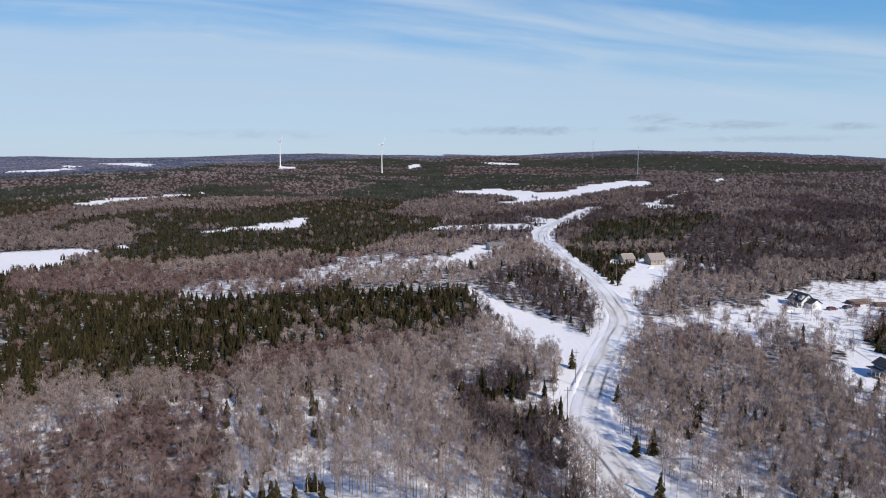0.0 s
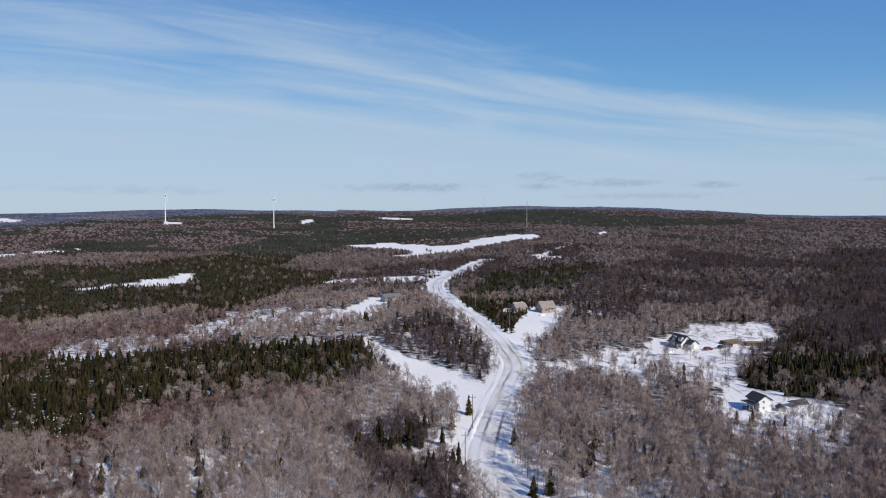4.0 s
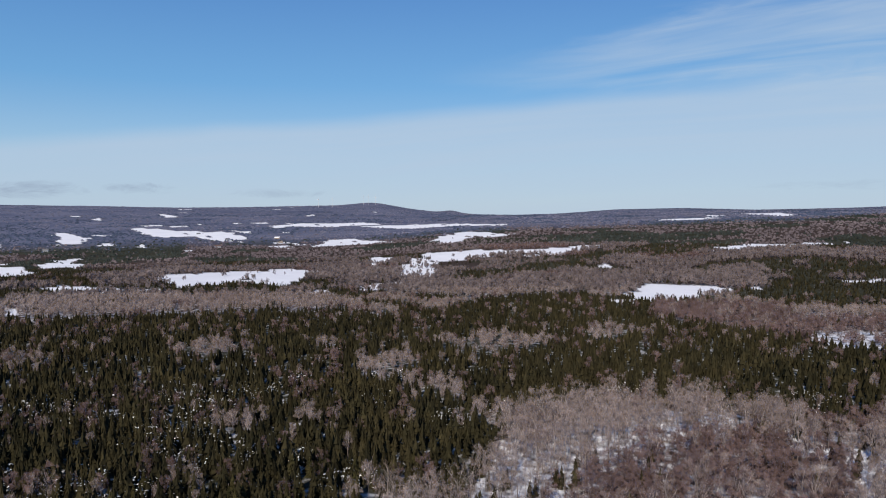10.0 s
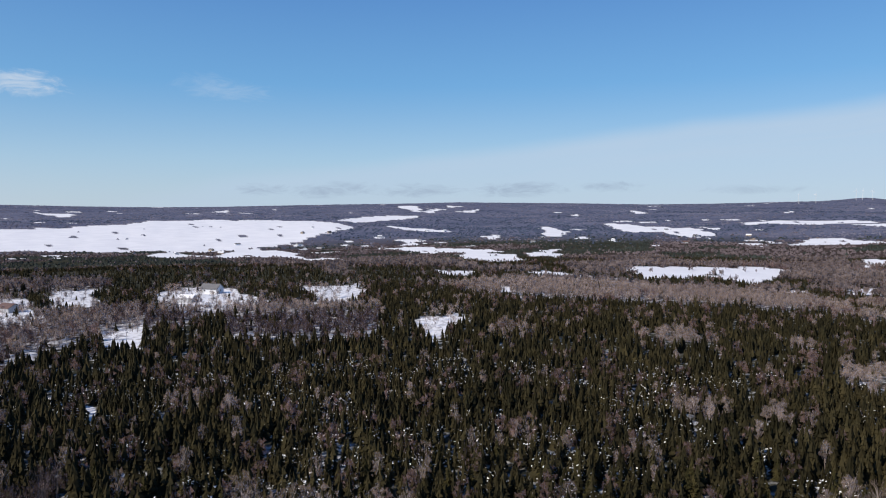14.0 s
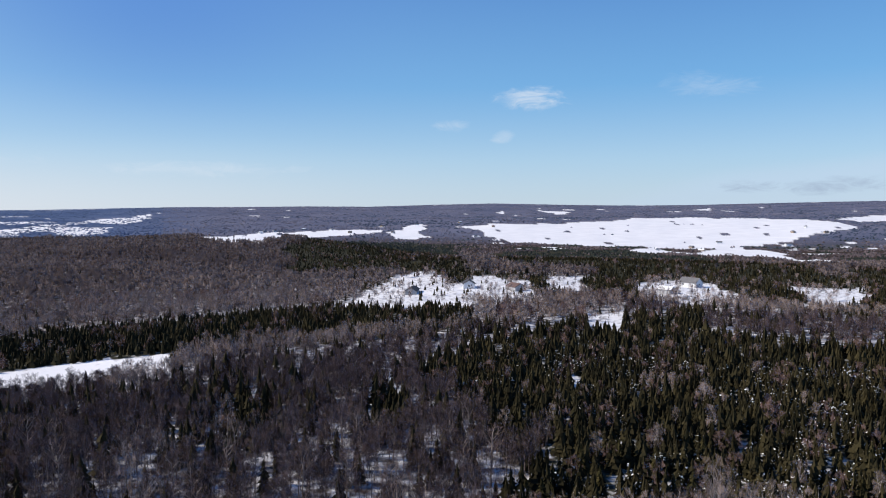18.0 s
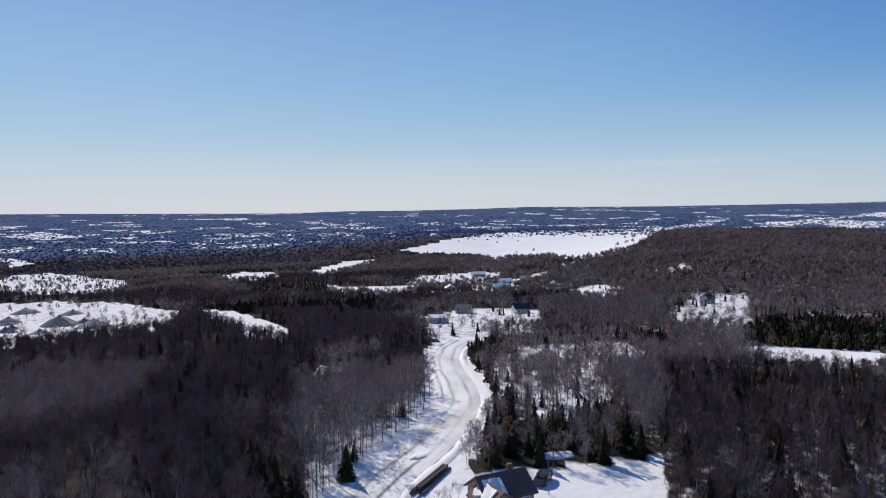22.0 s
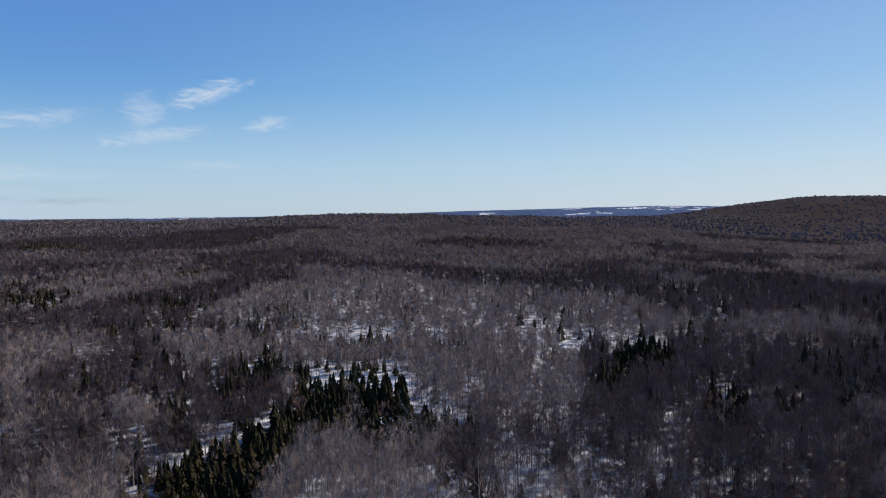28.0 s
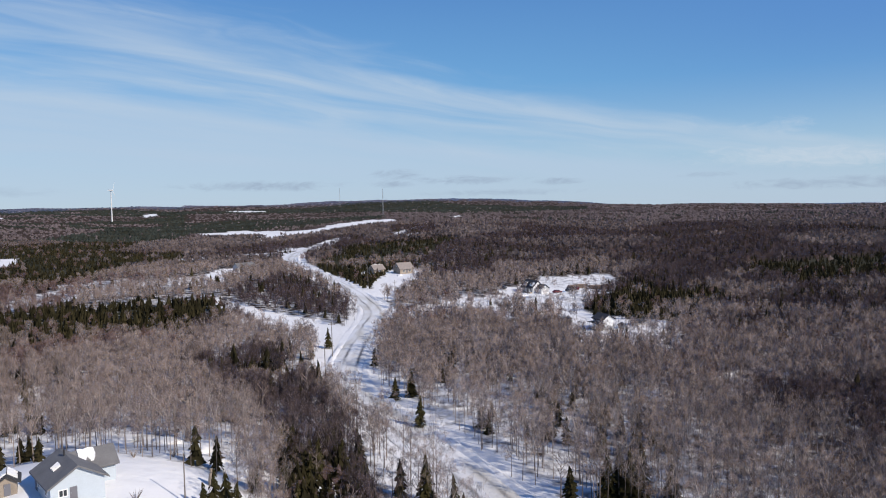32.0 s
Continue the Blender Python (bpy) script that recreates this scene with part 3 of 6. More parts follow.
region('mixed', (201, -32), (202, -65), (141, -46), (120, -71), (77, -46), (75, -16), (119, -39), (131, -24))
region('spruce', (317, 334), (428, 325), (344, 253), (269, 249))
region('spruce', (4, -175), (-2, -176), (-4, -138), (-14, -139), (-31, -135), (-28, -103), (-27, -99), (-5, -97), (0, -101), (2, -116))
region('spruce', (13, -230), (-75, -265), (-63, -224), (-11, -195), (7, -176))
region('grove', (22, -94), (35, -148), (24, -165), (8, -164), (6, -135), (8, -114), (15, -97), (19, -84))
region('mixed', (13, 323), (49, 381), (59, 338), (62, 266), (51, 208), (39, 207), (25, 248), (10, 259))
region('mixed', (0, 184), (16, 195), (26, 182), (27, 153), (25, 133), (14, 132), (5, 140))
region('mixed', (10, 133), (25, 143), (25, 124), (25, 91), (24, 74), (13, 75), (11, 108))
region('spruce', (-409, -5), (-369, 40), (-357, 127), (-289, 108), (-245, 43), (-211, -3))
region('mixed', (-89, -154), (-130, -170), (-228, -140), (-305, -72), (-94, -21), (-44, -67))
region('spruce', (-214, -120), (-262, -123), (-330, -78), (-96, -22), (-80, -37), (-86, -50), (-117, -55), (-132, -87))
region('mixed', (-51, -182), (-119, -203), (-45, -75), (-21, -74))
region('mixed', (-328, -114), (-316, -67), (-329, 2), (-244, 1), (-223, -48), (-98, -21), (-102, -36))
region('red', (-154, 346), (-111, 394), (-50, 403), (-39, 315), (-88, 291), (-124, 290))
region('red', (-82, 187), (-39, 242), (-5, 238), (-21, 203), (-58, 168))
region('red', (-230, 360), (-173, 396), (-107, 296), (-158, 245))
region('spruce', (7, 177), (29, 164), (29, 148), (10, 154))
region('spruce', (11, 100), (19, 97), (13, 68), (8, 71))
region('spruce', (51, 74), (56, 68), (45, 54), (39, 57))
region('spruce', (145, 236), (187, 274), (223, 246), (193, 213), (135, 198))
region('wood', (22, 152), (31, 142), (33, 118), (35, 95), (35, 78), (14, 82), (11, 98), (19, 124))
region('open', (-166, 576), (-164, 594), (-153, 617), (-141, 656), (-128, 666), (-113, 600), (-136, 585), (-151, 570))
region('open', (-199, 568), (-183, 587), (-168, 598), (-163, 583), (-186, 564))
region('open', (11, 1083), (40, 1100), (87, 1130), (92, 1073), (126, 1004), (138, 968), (171, 980), (230, 1070), (295, 1120), (307, 1036), (289, 1004), (220, 918), (176, 851), (139, 797), (99, 786), (73, 782), (55, 796), (67, 865), (93, 851), (82, 962), (54, 1024), (21, 1035))
region('open', (-3, 557), (3, 585), (31, 590), (51, 596), (68, 577), (70, 553), (61, 537), (42, 544), (29, 553), (11, 548))
region('open', (77, 646), (88, 634), (101, 607), (96, 589), (81, 584), (72, 605))
region('open', (190, 679), (222, 720), (277, 823), (294, 852), (274, 803), (229, 717), (215, 684), (238, 682), (219, 659), (194, 653))
region('open', (422, 1101), (437, 1101), (419, 1043), (398, 1030))
region('open', (264, 702), (269, 690), (262, 669), (255, 675))
region('open', (-395, 733), (-403, 770), (-395, 792), (-408, 845), (-374, 847), (-346, 881), (-316, 918), (-307, 903), (-327, 867), (-341, 817), (-360, 786), (-372, 746), (-376, 718))
region('open', (-929, 1481), (-956, 1565), (-883, 1549), (-876, 1629), (-803, 1540), (-808, 1480), (-839, 1430))
region('open', (-1014, 1844), (-995, 1879), (-845, 1659), (-896, 1666))
region('open', (-975, 1961), (-1016, 2148), (-880, 1998), (-719, 1778), (-690, 1657), (-720, 1635), (-844, 1784))
region('open', (-230, 480), (-229, 491), (-217, 468), (-222, 466))
region('open', (-420, 1757), (-366, 1708), (-345, 1624), (-379, 1601))
region('open', (-100, 1912), (-83, 2066), (-63, 2122), (-68, 1801), (-90, 1771))
region('open', (122, 2150), (160, 2076), (216, 1972), (205, 1896), (135, 1949))
region('open', (-694, 570), (-650, 601), (-587, 604), (-557, 630), (-548, 705), (-532, 725), (-507, 685), (-500, 622), (-488, 551), (-496, 547), (-525, 593), (-530, 585), (-544, 559), (-558, 524), (-551, 502), (-572, 491), (-558, 458))
region('open', (-394, 534), (-401, 560), (-382, 555), (-376, 534))
region('sparse', (-623, 481), (-656, 522), (-604, 492), (-542, 452), (-488, 423), (-467, 390), (-468, 360), (-533, 404))
region('open', (-738, 518), (-736, 535), (-697, 517), (-636, 456), (-565, 405), (-569, 402))
region('open', (-1868, 943), (-1896, 1025), (-1867, 1192), (-1741, 1233), (-1622, 1197), (-1665, 1101), (-1698, 990))
region('open', (-1621, 1081), (-1572, 1189), (-1457, 1252), (-1285, 1228), (-1153, 1217), (-1110, 1171), (-1251, 1160), (-1322, 1084), (-1431, 1065))
region('open', (-2122, 636), (-1987, 673), (-1788, 686), (-1609, 693), (-1509, 709), (-1407, 654), (-1436, 605), (-1558, 584), (-1588, 538), (-1695, 545))
region('open', (-1715, 755), (-1583, 783), (-1560, 732))
region('open', (-1949, 409), (-1846, 424), (-1688, 415), (-1492, 354), (-1507, 322), (-1708, 371))
region('open', (-1861, 465), (-1784, 497), (-1719, 464))
region('open', (-1427, 362), (-1519, 417), (-1410, 393))
region('open', (-1106, 645), (-1265, 766), (-1254, 830), (-1201, 822), (-1042, 776), (-1074, 723), (-1065, 656))
region('open', (-898, 748), (-1020, 876), (-1069, 976), (-968, 939), (-844, 868), (-823, 869), (-797, 808), (-876, 825), (-792, 702))
region('open', (-663, 213), (-670, 233), (-652, 256), (-674, 290), (-681, 326), (-686, 364), (-652, 366), (-594, 361), (-576, 330), (-515, 284), (-500, 260), (-534, 261), (-553, 249), (-539, 227), (-519, 194), (-569, 197))
region('open', (-454, 311), (-451, 331), (-424, 322), (-404, 299), (-417, 291))
region('open', (-441, 238), (-429, 241), (-446, 265), (-443, 279), (-424, 262), (-419, 240))
region('open', (-964, 172), (-988, 203), (-943, 231), (-886, 203), (-904, 171))
region('open', (-942, 129), (-936, 156), (-863, 157), (-801, 133), (-806, 110))
region('open', (-1053, 220), (-1096, 260), (-1007, 244), (-992, 219))
region('sparse', (-557, 97), (-570, 121), (-545, 147), (-520, 176), (-489, 165), (-478, 129), (-517, 106))
region('open', (-442, 68), (-424, 72), (-397, 69), (-405, 62))
region('open', (-2789, 697), (-2938, 783), (-2623, 696))
region('open', (-3069, 1041), (-2705, 994), (-2653, 928))
region('open', (-2234, 1274), (-2552, 1507), (-2279, 1346))
region('open', (-1110, -399), (-1295, -412), (-1158, -316), (-1066, -331))
region('open', (-1139, -297), (-1373, -302), (-1403, -275), (-1335, -218), (-1091, -143), (-977, -118), (-1080, -176), (-1082, -230), (-1059, -259))
region('open', (-964, -126), (-1018, -100), (-926, -47), (-913, -82))
region('open', (-2321, -199), (-2676, -132), (-2845, -25), (-2868, 114), (-2580, 61), (-2436, -41), (-2263, -130))
region('open', (-3946, -3), (-4076, 96), (-3409, 127), (-3073, 102), (-3472, 40))
region('open', (-3172, 126), (-3717, 238), (-3283, 189), (-3044, 146))
region('open', (-3976, 254), (-3786, 358), (-3579, 286))
region('open', (-3100, 268), (-3435, 419), (-3097, 348))
region('open', (-1265, -21), (-1309, 10), (-1188, 76), (-1120, 135), (-1018, 166), (-999, 113), (-1054, 51), (-1135, 8))
region('open', (-979, 83), (-1011, 122), (-965, 156), (-870, 156), (-841, 109), (-877, 85))
region('open', (-990, 176), (-1018, 213), (-939, 237), (-917, 185))
region('open', (-2073, 425), (-1963, 450), (-1708, 415), (-1500, 350), (-1485, 311), (-1715, 366))
region('open', (-2069, -35), (-1960, 78), (-1820, 136), (-1752, 84), (-1932, -1))
region('open', (-1529, -1), (-1566, 37), (-1475, 61), (-1430, 22))
region('open', (-1494, -137), (-1536, -101), (-1483, -82))
region('open', (-1560, 188), (-1611, 249), (-1458, 211))
region('sparse', (-561, 104), (-587, 123), (-556, 135), (-539, 146), (-517, 113))
region('sparse', (-593, 28), (-568, 69), (-524, 51))
region('open', (-1569, -1044), (-1592, -978), (-1693, -895), (-1813, -813), (-1983, -759), (-2255, -763), (-2310, -663), (-2350, -522), (-2374, -387), (-2330, -259), (-2153, -179), (-1957, -110), (-1830, -121), (-1765, -171), (-1653, -183), (-1558, -203), (-1480, -240), (-1385, -296), (-1278, -334), (-1307, -442), (-1267, -496), (-1254, -562), (-1267, -631), (-1265, -682), (-1323, -755), (-1341, -795), (-1448, -874), (-1503, -957))
region('open', (-569, -631), (-1176, -1286), (-1219, -1220), (-1298, -1187), (-1393, -1141), (-1342, -1091), (-1227, -1088), (-1122, -1123), (-589, -635))
region('open', (-1330, -1072), (-1428, -1097), (-1589, -1200), (-1696, -1229), (-1567, -1127), (-1329, -963), (-1277, -910), (-1203, -894), (-1193, -932))
region('open', (-2883, -1667), (-3013, -1668), (-2726, -1526))
region('open', (-3142, -1555), (-3081, -1347), (-2766, -1268), (-2878, -1375))
region('open', (-3195, -831), (-3593, -836), (-2993, -713))
region('open', (-495, -1839), (-660, -2125), (-750, -2176), (-752, -2091), (-631, -1928), (-532, -1810))
region('open', (-764, -1874), (-942, -2161), (-1052, -2128), (-1158, -2163), (-1240, -2106), (-1048, -1813), (-875, -1603), (-890, -1730), (-982, -1987), (-847, -1901))
region('open', (-958, -2105), (-1176, -2379), (-1507, -2708), (-1754, -2822), (-1958, -2986), (-1799, -2768), (-1421, -2266), (-1358, -2265), (-1404, -2524), (-1052, -2128))
region('open', (-509, -683), (-1088, -1354), (-1206, -1387), (-1263, -1374), (-572, -632), (-528, -597), (-517, -624), (-500, -643))
region('open', (-1224, -1322), (-1314, -1334), (-1405, -1197), (-1310, -1117), (-1205, -1135), (-1146, -1200))
region('open', (-745, -2336), (-912, -2517), (-855, -2291), (-738, -2194))
region('open', (-835, -2096), (-966, -2255), (-838, -1978))
region('open', (110, -1039), (73, -1131), (30, -1221), (-33, -1368), (-152, -1576), (-305, -1727), (-466, -1818), (-550, -1912), (-356, -1388), (-172, -763), (-142, -705), (-119, -674), (-101, -696), (-96, -791), (-49, -868), (-27, -839), (0, -959), (56, -983))
region('open', (164, -702), (179, -842), (171, -910), (128, -924), (119, -866), (124, -802), (135, -718), (148, -672))
region('sparse', (255, -674), (269, -761), (234, -730), (234, -791), (202, -748), (192, -633), (206, -612))
region('sparse', (122, -540), (99, -529), (78, -502), (60, -524), (45, -551), (53, -502), (70, -473), (93, -493))
region('sparse', (-4, -520), (-22, -550), (-42, -574), (-66, -628), (-67, -594), (-45, -553), (-25, -516))
region('sparse', (62, -583), (47, -645), (32, -656), (15, -611), (5, -639), (-11, -699), (-11, -661), (14, -580), (43, -590))
region('open', (934, -2855), (905, -3075), (766, -2775), (836, -2689))
region('open', (832, -3289), (649, -2950), (475, -2572), (476, -2433), (680, -2875))
region('open', (425, -2268), (362, -2341), (257, -2287), (328, -2120))
region('open', (691, -1753), (614, -1828), (606, -1719))
region('open', (195, -2617), (102, -2612), (137, -2415))
region('open', (62, -2377), (-4, -2554), (19, -2307))
region('open', (-49, -2044), (-111, -2216), (-71, -1765))
region('open', (404, -1836), (370, -1976), (290, -1894), (331, -1764))
region('open', (180, -1479), (147, -1529), (145, -1370))
region('open', (99, -1440), (49, -1589), (66, -1350))
region('open', (-300, -2196), (-450, -2322), (-392, -2123))
region('open', (-504, -2248), (-563, -2256), (-510, -2123))
region('open', (1590, -1758), (1575, -1856), (1483, -1930), (1359, -1835), (1382, -1683), (1302, -1486), (1403, -1503))
region('open', (1266, -1187), (1403, -1411), (1356, -1499), (1383, -1631), (1207, -1422), (1069, -1181), (1081, -1122), (1155, -1125))
region('open', (1327, -1944), (1366, -2110), (1343, -2170), (1064, -1874), (1090, -1777), (1189, -1804))
region('open', (1794, -2434), (1803, -2597), (1704, -2642), (1613, -2363))
region('open', (838, -1166), (816, -1196), (648, -1028), (650, -969), (752, -1093))
region('open', (902, -1173), (906, -1261), (830, -1149))
region('open', (843, -510), (895, -588), (809, -556), (729, -548), (602, -510), (589, -463), (673, -470), (745, -482))
region('open', (967, -665), (997, -739), (956, -778), (808, -608), (871, -617))
region('open', (688, -630), (678, -650), (854, -807), (748, -752), (699, -736), (615, -669), (629, -729), (576, -636), (571, -574), (579, -546))
region('open', (1224, -2253), (1153, -2325), (1079, -2145))
region('open', (1027, -2139), (974, -2178), (921, -2008))
region('open', (766, -1358), (722, -1395), (656, -1284))
region('open', (1178, -3202), (1144, -3514), (1048, -3181))
region('open', (973, -1808), (900, -1883), (853, -1749))
region('open', (754, -1872), (682, -2046), (640, -1874))
region('sparse', (480, -640), (523, -741), (547, -830), (523, -853), (435, -778), (340, -684), (272, -536), (305, -526), (343, -530), (406, -574))
region('spruce', (-193, 545), (-164, 567), (-106, 582), (-44, 642), (-12, 590), (-36, 526), (-99, 544), (-149, 515), (-181, 510))
region('spruce', (-212, 679), (-189, 763), (-148, 814), (-109, 814), (-56, 731), (-54, 632), (-109, 595), (-130, 681), (-164, 641), (-190, 609))
region('spruce', (-164, 903), (-126, 1151), (-30, 1486), (120, 1559), (246, 1409), (349, 1248), (317, 1135), (242, 1127), (147, 1035), (98, 1151), (14, 1133), (-65, 951), (-100, 855))
region('spruce', (397, 2280), (606, 2540), (792, 2360), (810, 2024), (887, 1842), (716, 1439), (608, 1615), (402, 1575), (313, 1795))
region('spruce', (696, 1579), (924, 1744), (1025, 1634), (873, 1391), (673, 1310), (642, 1429))
region('spruce', (-499, 783), (-477, 835), (-439, 911), (-411, 853), (-405, 751), (-379, 661), (-395, 620))
region('spruce', (-254, 572), (-225, 636), (-191, 682), (-183, 764), (-166, 695), (-184, 620), (-206, 582), (-224, 544), (-260, 546))
region('spruce', (-325, 826), (-335, 973), (-266, 1077), (-248, 1003), (-266, 853), (-286, 792))
region('spruce', (-461, 410), (-498, 512), (-478, 575), (-483, 664), (-467, 856), (-413, 845), (-396, 739), (-436, 619), (-404, 528), (-404, 456), (-418, 416))
region('spruce', (-371, 952), (-353, 1048), (-309, 1020), (-266, 901), (-305, 840))
region('spruce', (-2178, 300), (-2321, 442), (-1890, 575), (-1473, 552), (-987, 369), (-960, 292), (-1199, 284), (-1239, 216), (-1270, 174))
region('spruce', (-435, 386), (-471, 451), (-471, 498), (-402, 425), (-384, 368))
region('spruce', (-1755, -200), (-2179, -72), (-2515, 100), (-2489, 400), (-2267, 474), (-1584, 306), (-1398, 112), (-1610, -1), (-1550, -127))
region('spruce', (-468, -122), (-508, -100), (-490, -60), (-496, -8), (-533, 43), (-475, 77), (-437, 35), (-437, -14), (-453, -67))
region('spruce', (-941, -346), (-951, -272), (-595, -117), (-516, -101), (-467, -134), (-455, -167))
region('spruce', (-482, -527), (-547, -548), (-1106, -892), (-1109, -732), (-471, -300), (-401, -274), (-423, -341), (-387, -359), (-407, -421))
region('spruce', (-872, -536), (-970, -416), (-1019, -258), (-612, -99), (-521, -84), (-459, -155), (-474, -204), (-481, -275))
region('spruce', (-499, -539), (-1126, -985), (-1082, -921), (-418, -356), (-420, -395), (-418, -438))
region('marsh', (-126, 324), (-107, 342), (-82, 354), (-77, 337), (-94, 316), (-111, 297))
region('marsh', (-80, 370), (-58, 382), (-28, 404), (-2, 412), (2, 392), (-29, 374), (-65, 352))
region('marsh', (-75, 411), (-46, 420), (-15, 426), (-28, 404), (-59, 390))
region('open', (-180, -79), (-181, -77), (-158, -66), (-156, -69))


def inside(px, py, poly):
    hit = np.zeros(len(px), bool)
    x0, y0 = poly[-1]
    for x1, y1 in poly:
        if y0 != y1:
            hit ^= ((y0 > py) != (y1 > py)) & (px < (x1 - x0) * (py - y0) / (y1 - y0) + x0)
        x0, y0 = x1, y1
    return hit


CODES = {"wood": 0, "spruce": 1, "red": 2, "sparse": 3, "marsh": 4, "quarry": 5, "open": 6, "mixed": 7, "yard": 8, "grove": 9}


def cover(x, y):
    """What grows at each place, as a code."""
    r = np.hypot(x, y)
    fray = np.clip(r * 0.030, 3.5, 11)
    px = x + (fbm(x / (fray * 5), y / (fray * 5), 3) - 0.5) * fray * 2.2
    py = y + (fbm(x / (fray * 5), y / (fray * 5), 11) - 0.5) * fray * 2.2
    crisp = np.clip((r - 300) / 200, 0, 1) * fray * 1.6
    px, py = px + (fbm(x / 19, y / 19, 37) - 0.5) * crisp, py + (fbm(x / 19, y / 19, 39) - 0.5) * crisp
    code = np.zeros(len(x), int)
    # natural mixture: spruce stands and reddish shrub here and there among the bare hardwoods
    stand = fbm(x / 130, y / 130, 21)
    deg = np.degrees(np.arctan2(-x, y)) % 360
    layered = (deg < 138) & (r > 330)
    code[stand > np.where(layered, 0.575, np.where((deg > 284) & (deg < 322), 0.50, 0.67))] = 1
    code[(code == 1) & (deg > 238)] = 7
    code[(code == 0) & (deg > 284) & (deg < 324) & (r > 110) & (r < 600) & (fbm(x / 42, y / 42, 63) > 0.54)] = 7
    # more of the darker code 7 twigs on these bearings
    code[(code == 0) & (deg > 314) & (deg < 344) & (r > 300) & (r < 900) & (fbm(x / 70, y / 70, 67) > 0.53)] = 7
    code[(stand < 0.30) & (deg < 120)] = 2
    # fields round the far town in the southern valley, and cuttings on the far ridge
    patch = fbm(deg / 2.4, np.log(r + 1) * 26, 33, 3)
    town = (deg > 150) & (deg < 236) & (r > 1450)
    code[town & (patch > np.where(r > 2900, 0.715, 0.675))] = 6
    ridge = (deg > 45) & (deg <= 150) & (r > 2900)
    code[ridge & (patch > 0.79)] = 6
    code[ridge & (r > 3300) & (code == 1) & (stand < 0.66)] = 0
    plain = (deg > 238) & (deg < 318) & (r > 2600)
    code[plain & (patch > 0.70)] = 6
    valley = (deg > 60) & (deg < 120) & (r > 1150) & (r < 2300)
    code[valley & (patch > 0.70)] = 6
    # southern woods, seen against the sun, take code 7 and its darkened twigs
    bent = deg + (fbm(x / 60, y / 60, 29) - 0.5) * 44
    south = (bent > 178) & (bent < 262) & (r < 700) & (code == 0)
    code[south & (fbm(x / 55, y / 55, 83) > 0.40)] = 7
    for name in ("mixed", "red", "spruce", "sparse", "marsh", "quarry", "grove", "yard", "open"):
        for kind, poly in REGIONS:
            if kind != name:
                continue
            lo, hi = poly.min(0) - 25, poly.max(0) + 25
            near = np.nonzero((px > lo[0]) & (px < hi[0]) & (py > lo[1]) & (py < hi[1]))[0]
            if len(near):
                code[near[inside(px[near], py[near], poly)]] = CODES[name]
    # clumps of trees left standing in the larger fields
    code[(code == 6) & (r > 500) & (deg < 160) & (fbm(x / 30, y / 30, 57) > np.where(r > 1200, 0.80, 0.79))] = 0
    return code


ROAD = [(150, 690), (128, 650), (112, 611), (94, 576), (76, 528), (67, 470), (69, 400), (73, 338), (72, 290), (68, 262), (57, 231), (46, 200), (38, 176), (34, 157),
        (35, 137), (37, 115), (38.5, 93), (38, 60), (34, 20), (28, -25), (22, -65), (14, -98), (6, -120), (2, -145), (3, -170), (7, -205), (6, -232), (2, -248)]


def smooth_line(points, step):
    pts, out = [Vector((*p, 0)) for p in points], []
    for i in range(len(pts) - 1):
        a, b, c, d = pts[max(0, i - 1)], pts[i], pts[i + 1], pts[min(len(pts) - 1, i + 2)]
        n = max(2, int((c - b).length / step))
        for k in range(n):
            t = k / n
            out.append(0.5 * (2 * b + (c - a) * t + (2 * a - 5 * b + 4 * c - d) * t * t + (3 * b - a - 3 * c + d) * t**3))
    return np.array([(p.x, p.y) for p in out + [pts[-1]]])


ROAD_LINE = smooth_line(ROAD, 3.0)
DRIVES = [smooth_line(p, 4.0) for p in (
    [(72, 300), (90, 330), (104, 362), (112, 380)],
    [(66, 252), (90, 262), (120, 276), (150, 274), (172, 282)],
    [(150, 274), (140, 240), (134, 205), (130, 190)],
    [(22, -65), (10, -88), (0, -96), (-10, -102)])]


def away(x, y, line):
    """Distance of each place from a line of points."""
    best = np.full(len(x), 1e9)
    r = np.hypot(x, y)
    near = np.nonzero(r < 760)[0]
    if len(near):
        d = np.full(len(near), 1e9)
        for p in line:
            d = np.minimum(d, (x[near] - p[0]) ** 2 + (y[near] - p[1]) ** 2)
        best[near] = np.sqrt(d)
    return best


YARDS = []          # places kept free of trees: x, y, radius


def in_yard(x, y):
    out = np.zeros(len(x), bool)
    for cx, cy, cr in YARDS:
        out |= (x - cx) ** 2 + (y - cy) ** 2 < cr * cr
    return out


# ---- building meshes ----
def tri_mesh(name, tris, mat, tint=None, label="", category="", kind="stuff", parent=None):
    """One object from an array of triangles (count, 3, 3)."""
    tris = np.ascontiguousarray(tris, np.float32).reshape(-1, 3, 3)
    n = len(tris)
    me = bpy.data.meshes.new(name)
    me.vertices.add(3 * n), me.loops.add(3 * n), me.polygons.add(n)
    me.vertices.foreach_set("co", tris.ravel())
    me.loops.foreach_set("vertex_index", np.arange(3 * n, dtype=np.int32))
    me.polygons.foreach_set("loop_start", np.arange(0, 3 * n, 3, dtype=np.int32))
    me.polygons.foreach_set("loop_total", np.full(n, 3, np.int32))
    if tint is not None:
        at = me.attributes.new("tint", "FLOAT", "POINT")
        at.data.foreach_set("value", np.repeat(np.asarray(tint, np.float32), 3))
    me.update(calc_edges=True)
    me.materials.append(mat)
    ob = new(name, me)
    if parent is not None:
        ob.parent = parent
    else:
        tagged(ob, label, category, kind=kind)
    return ob


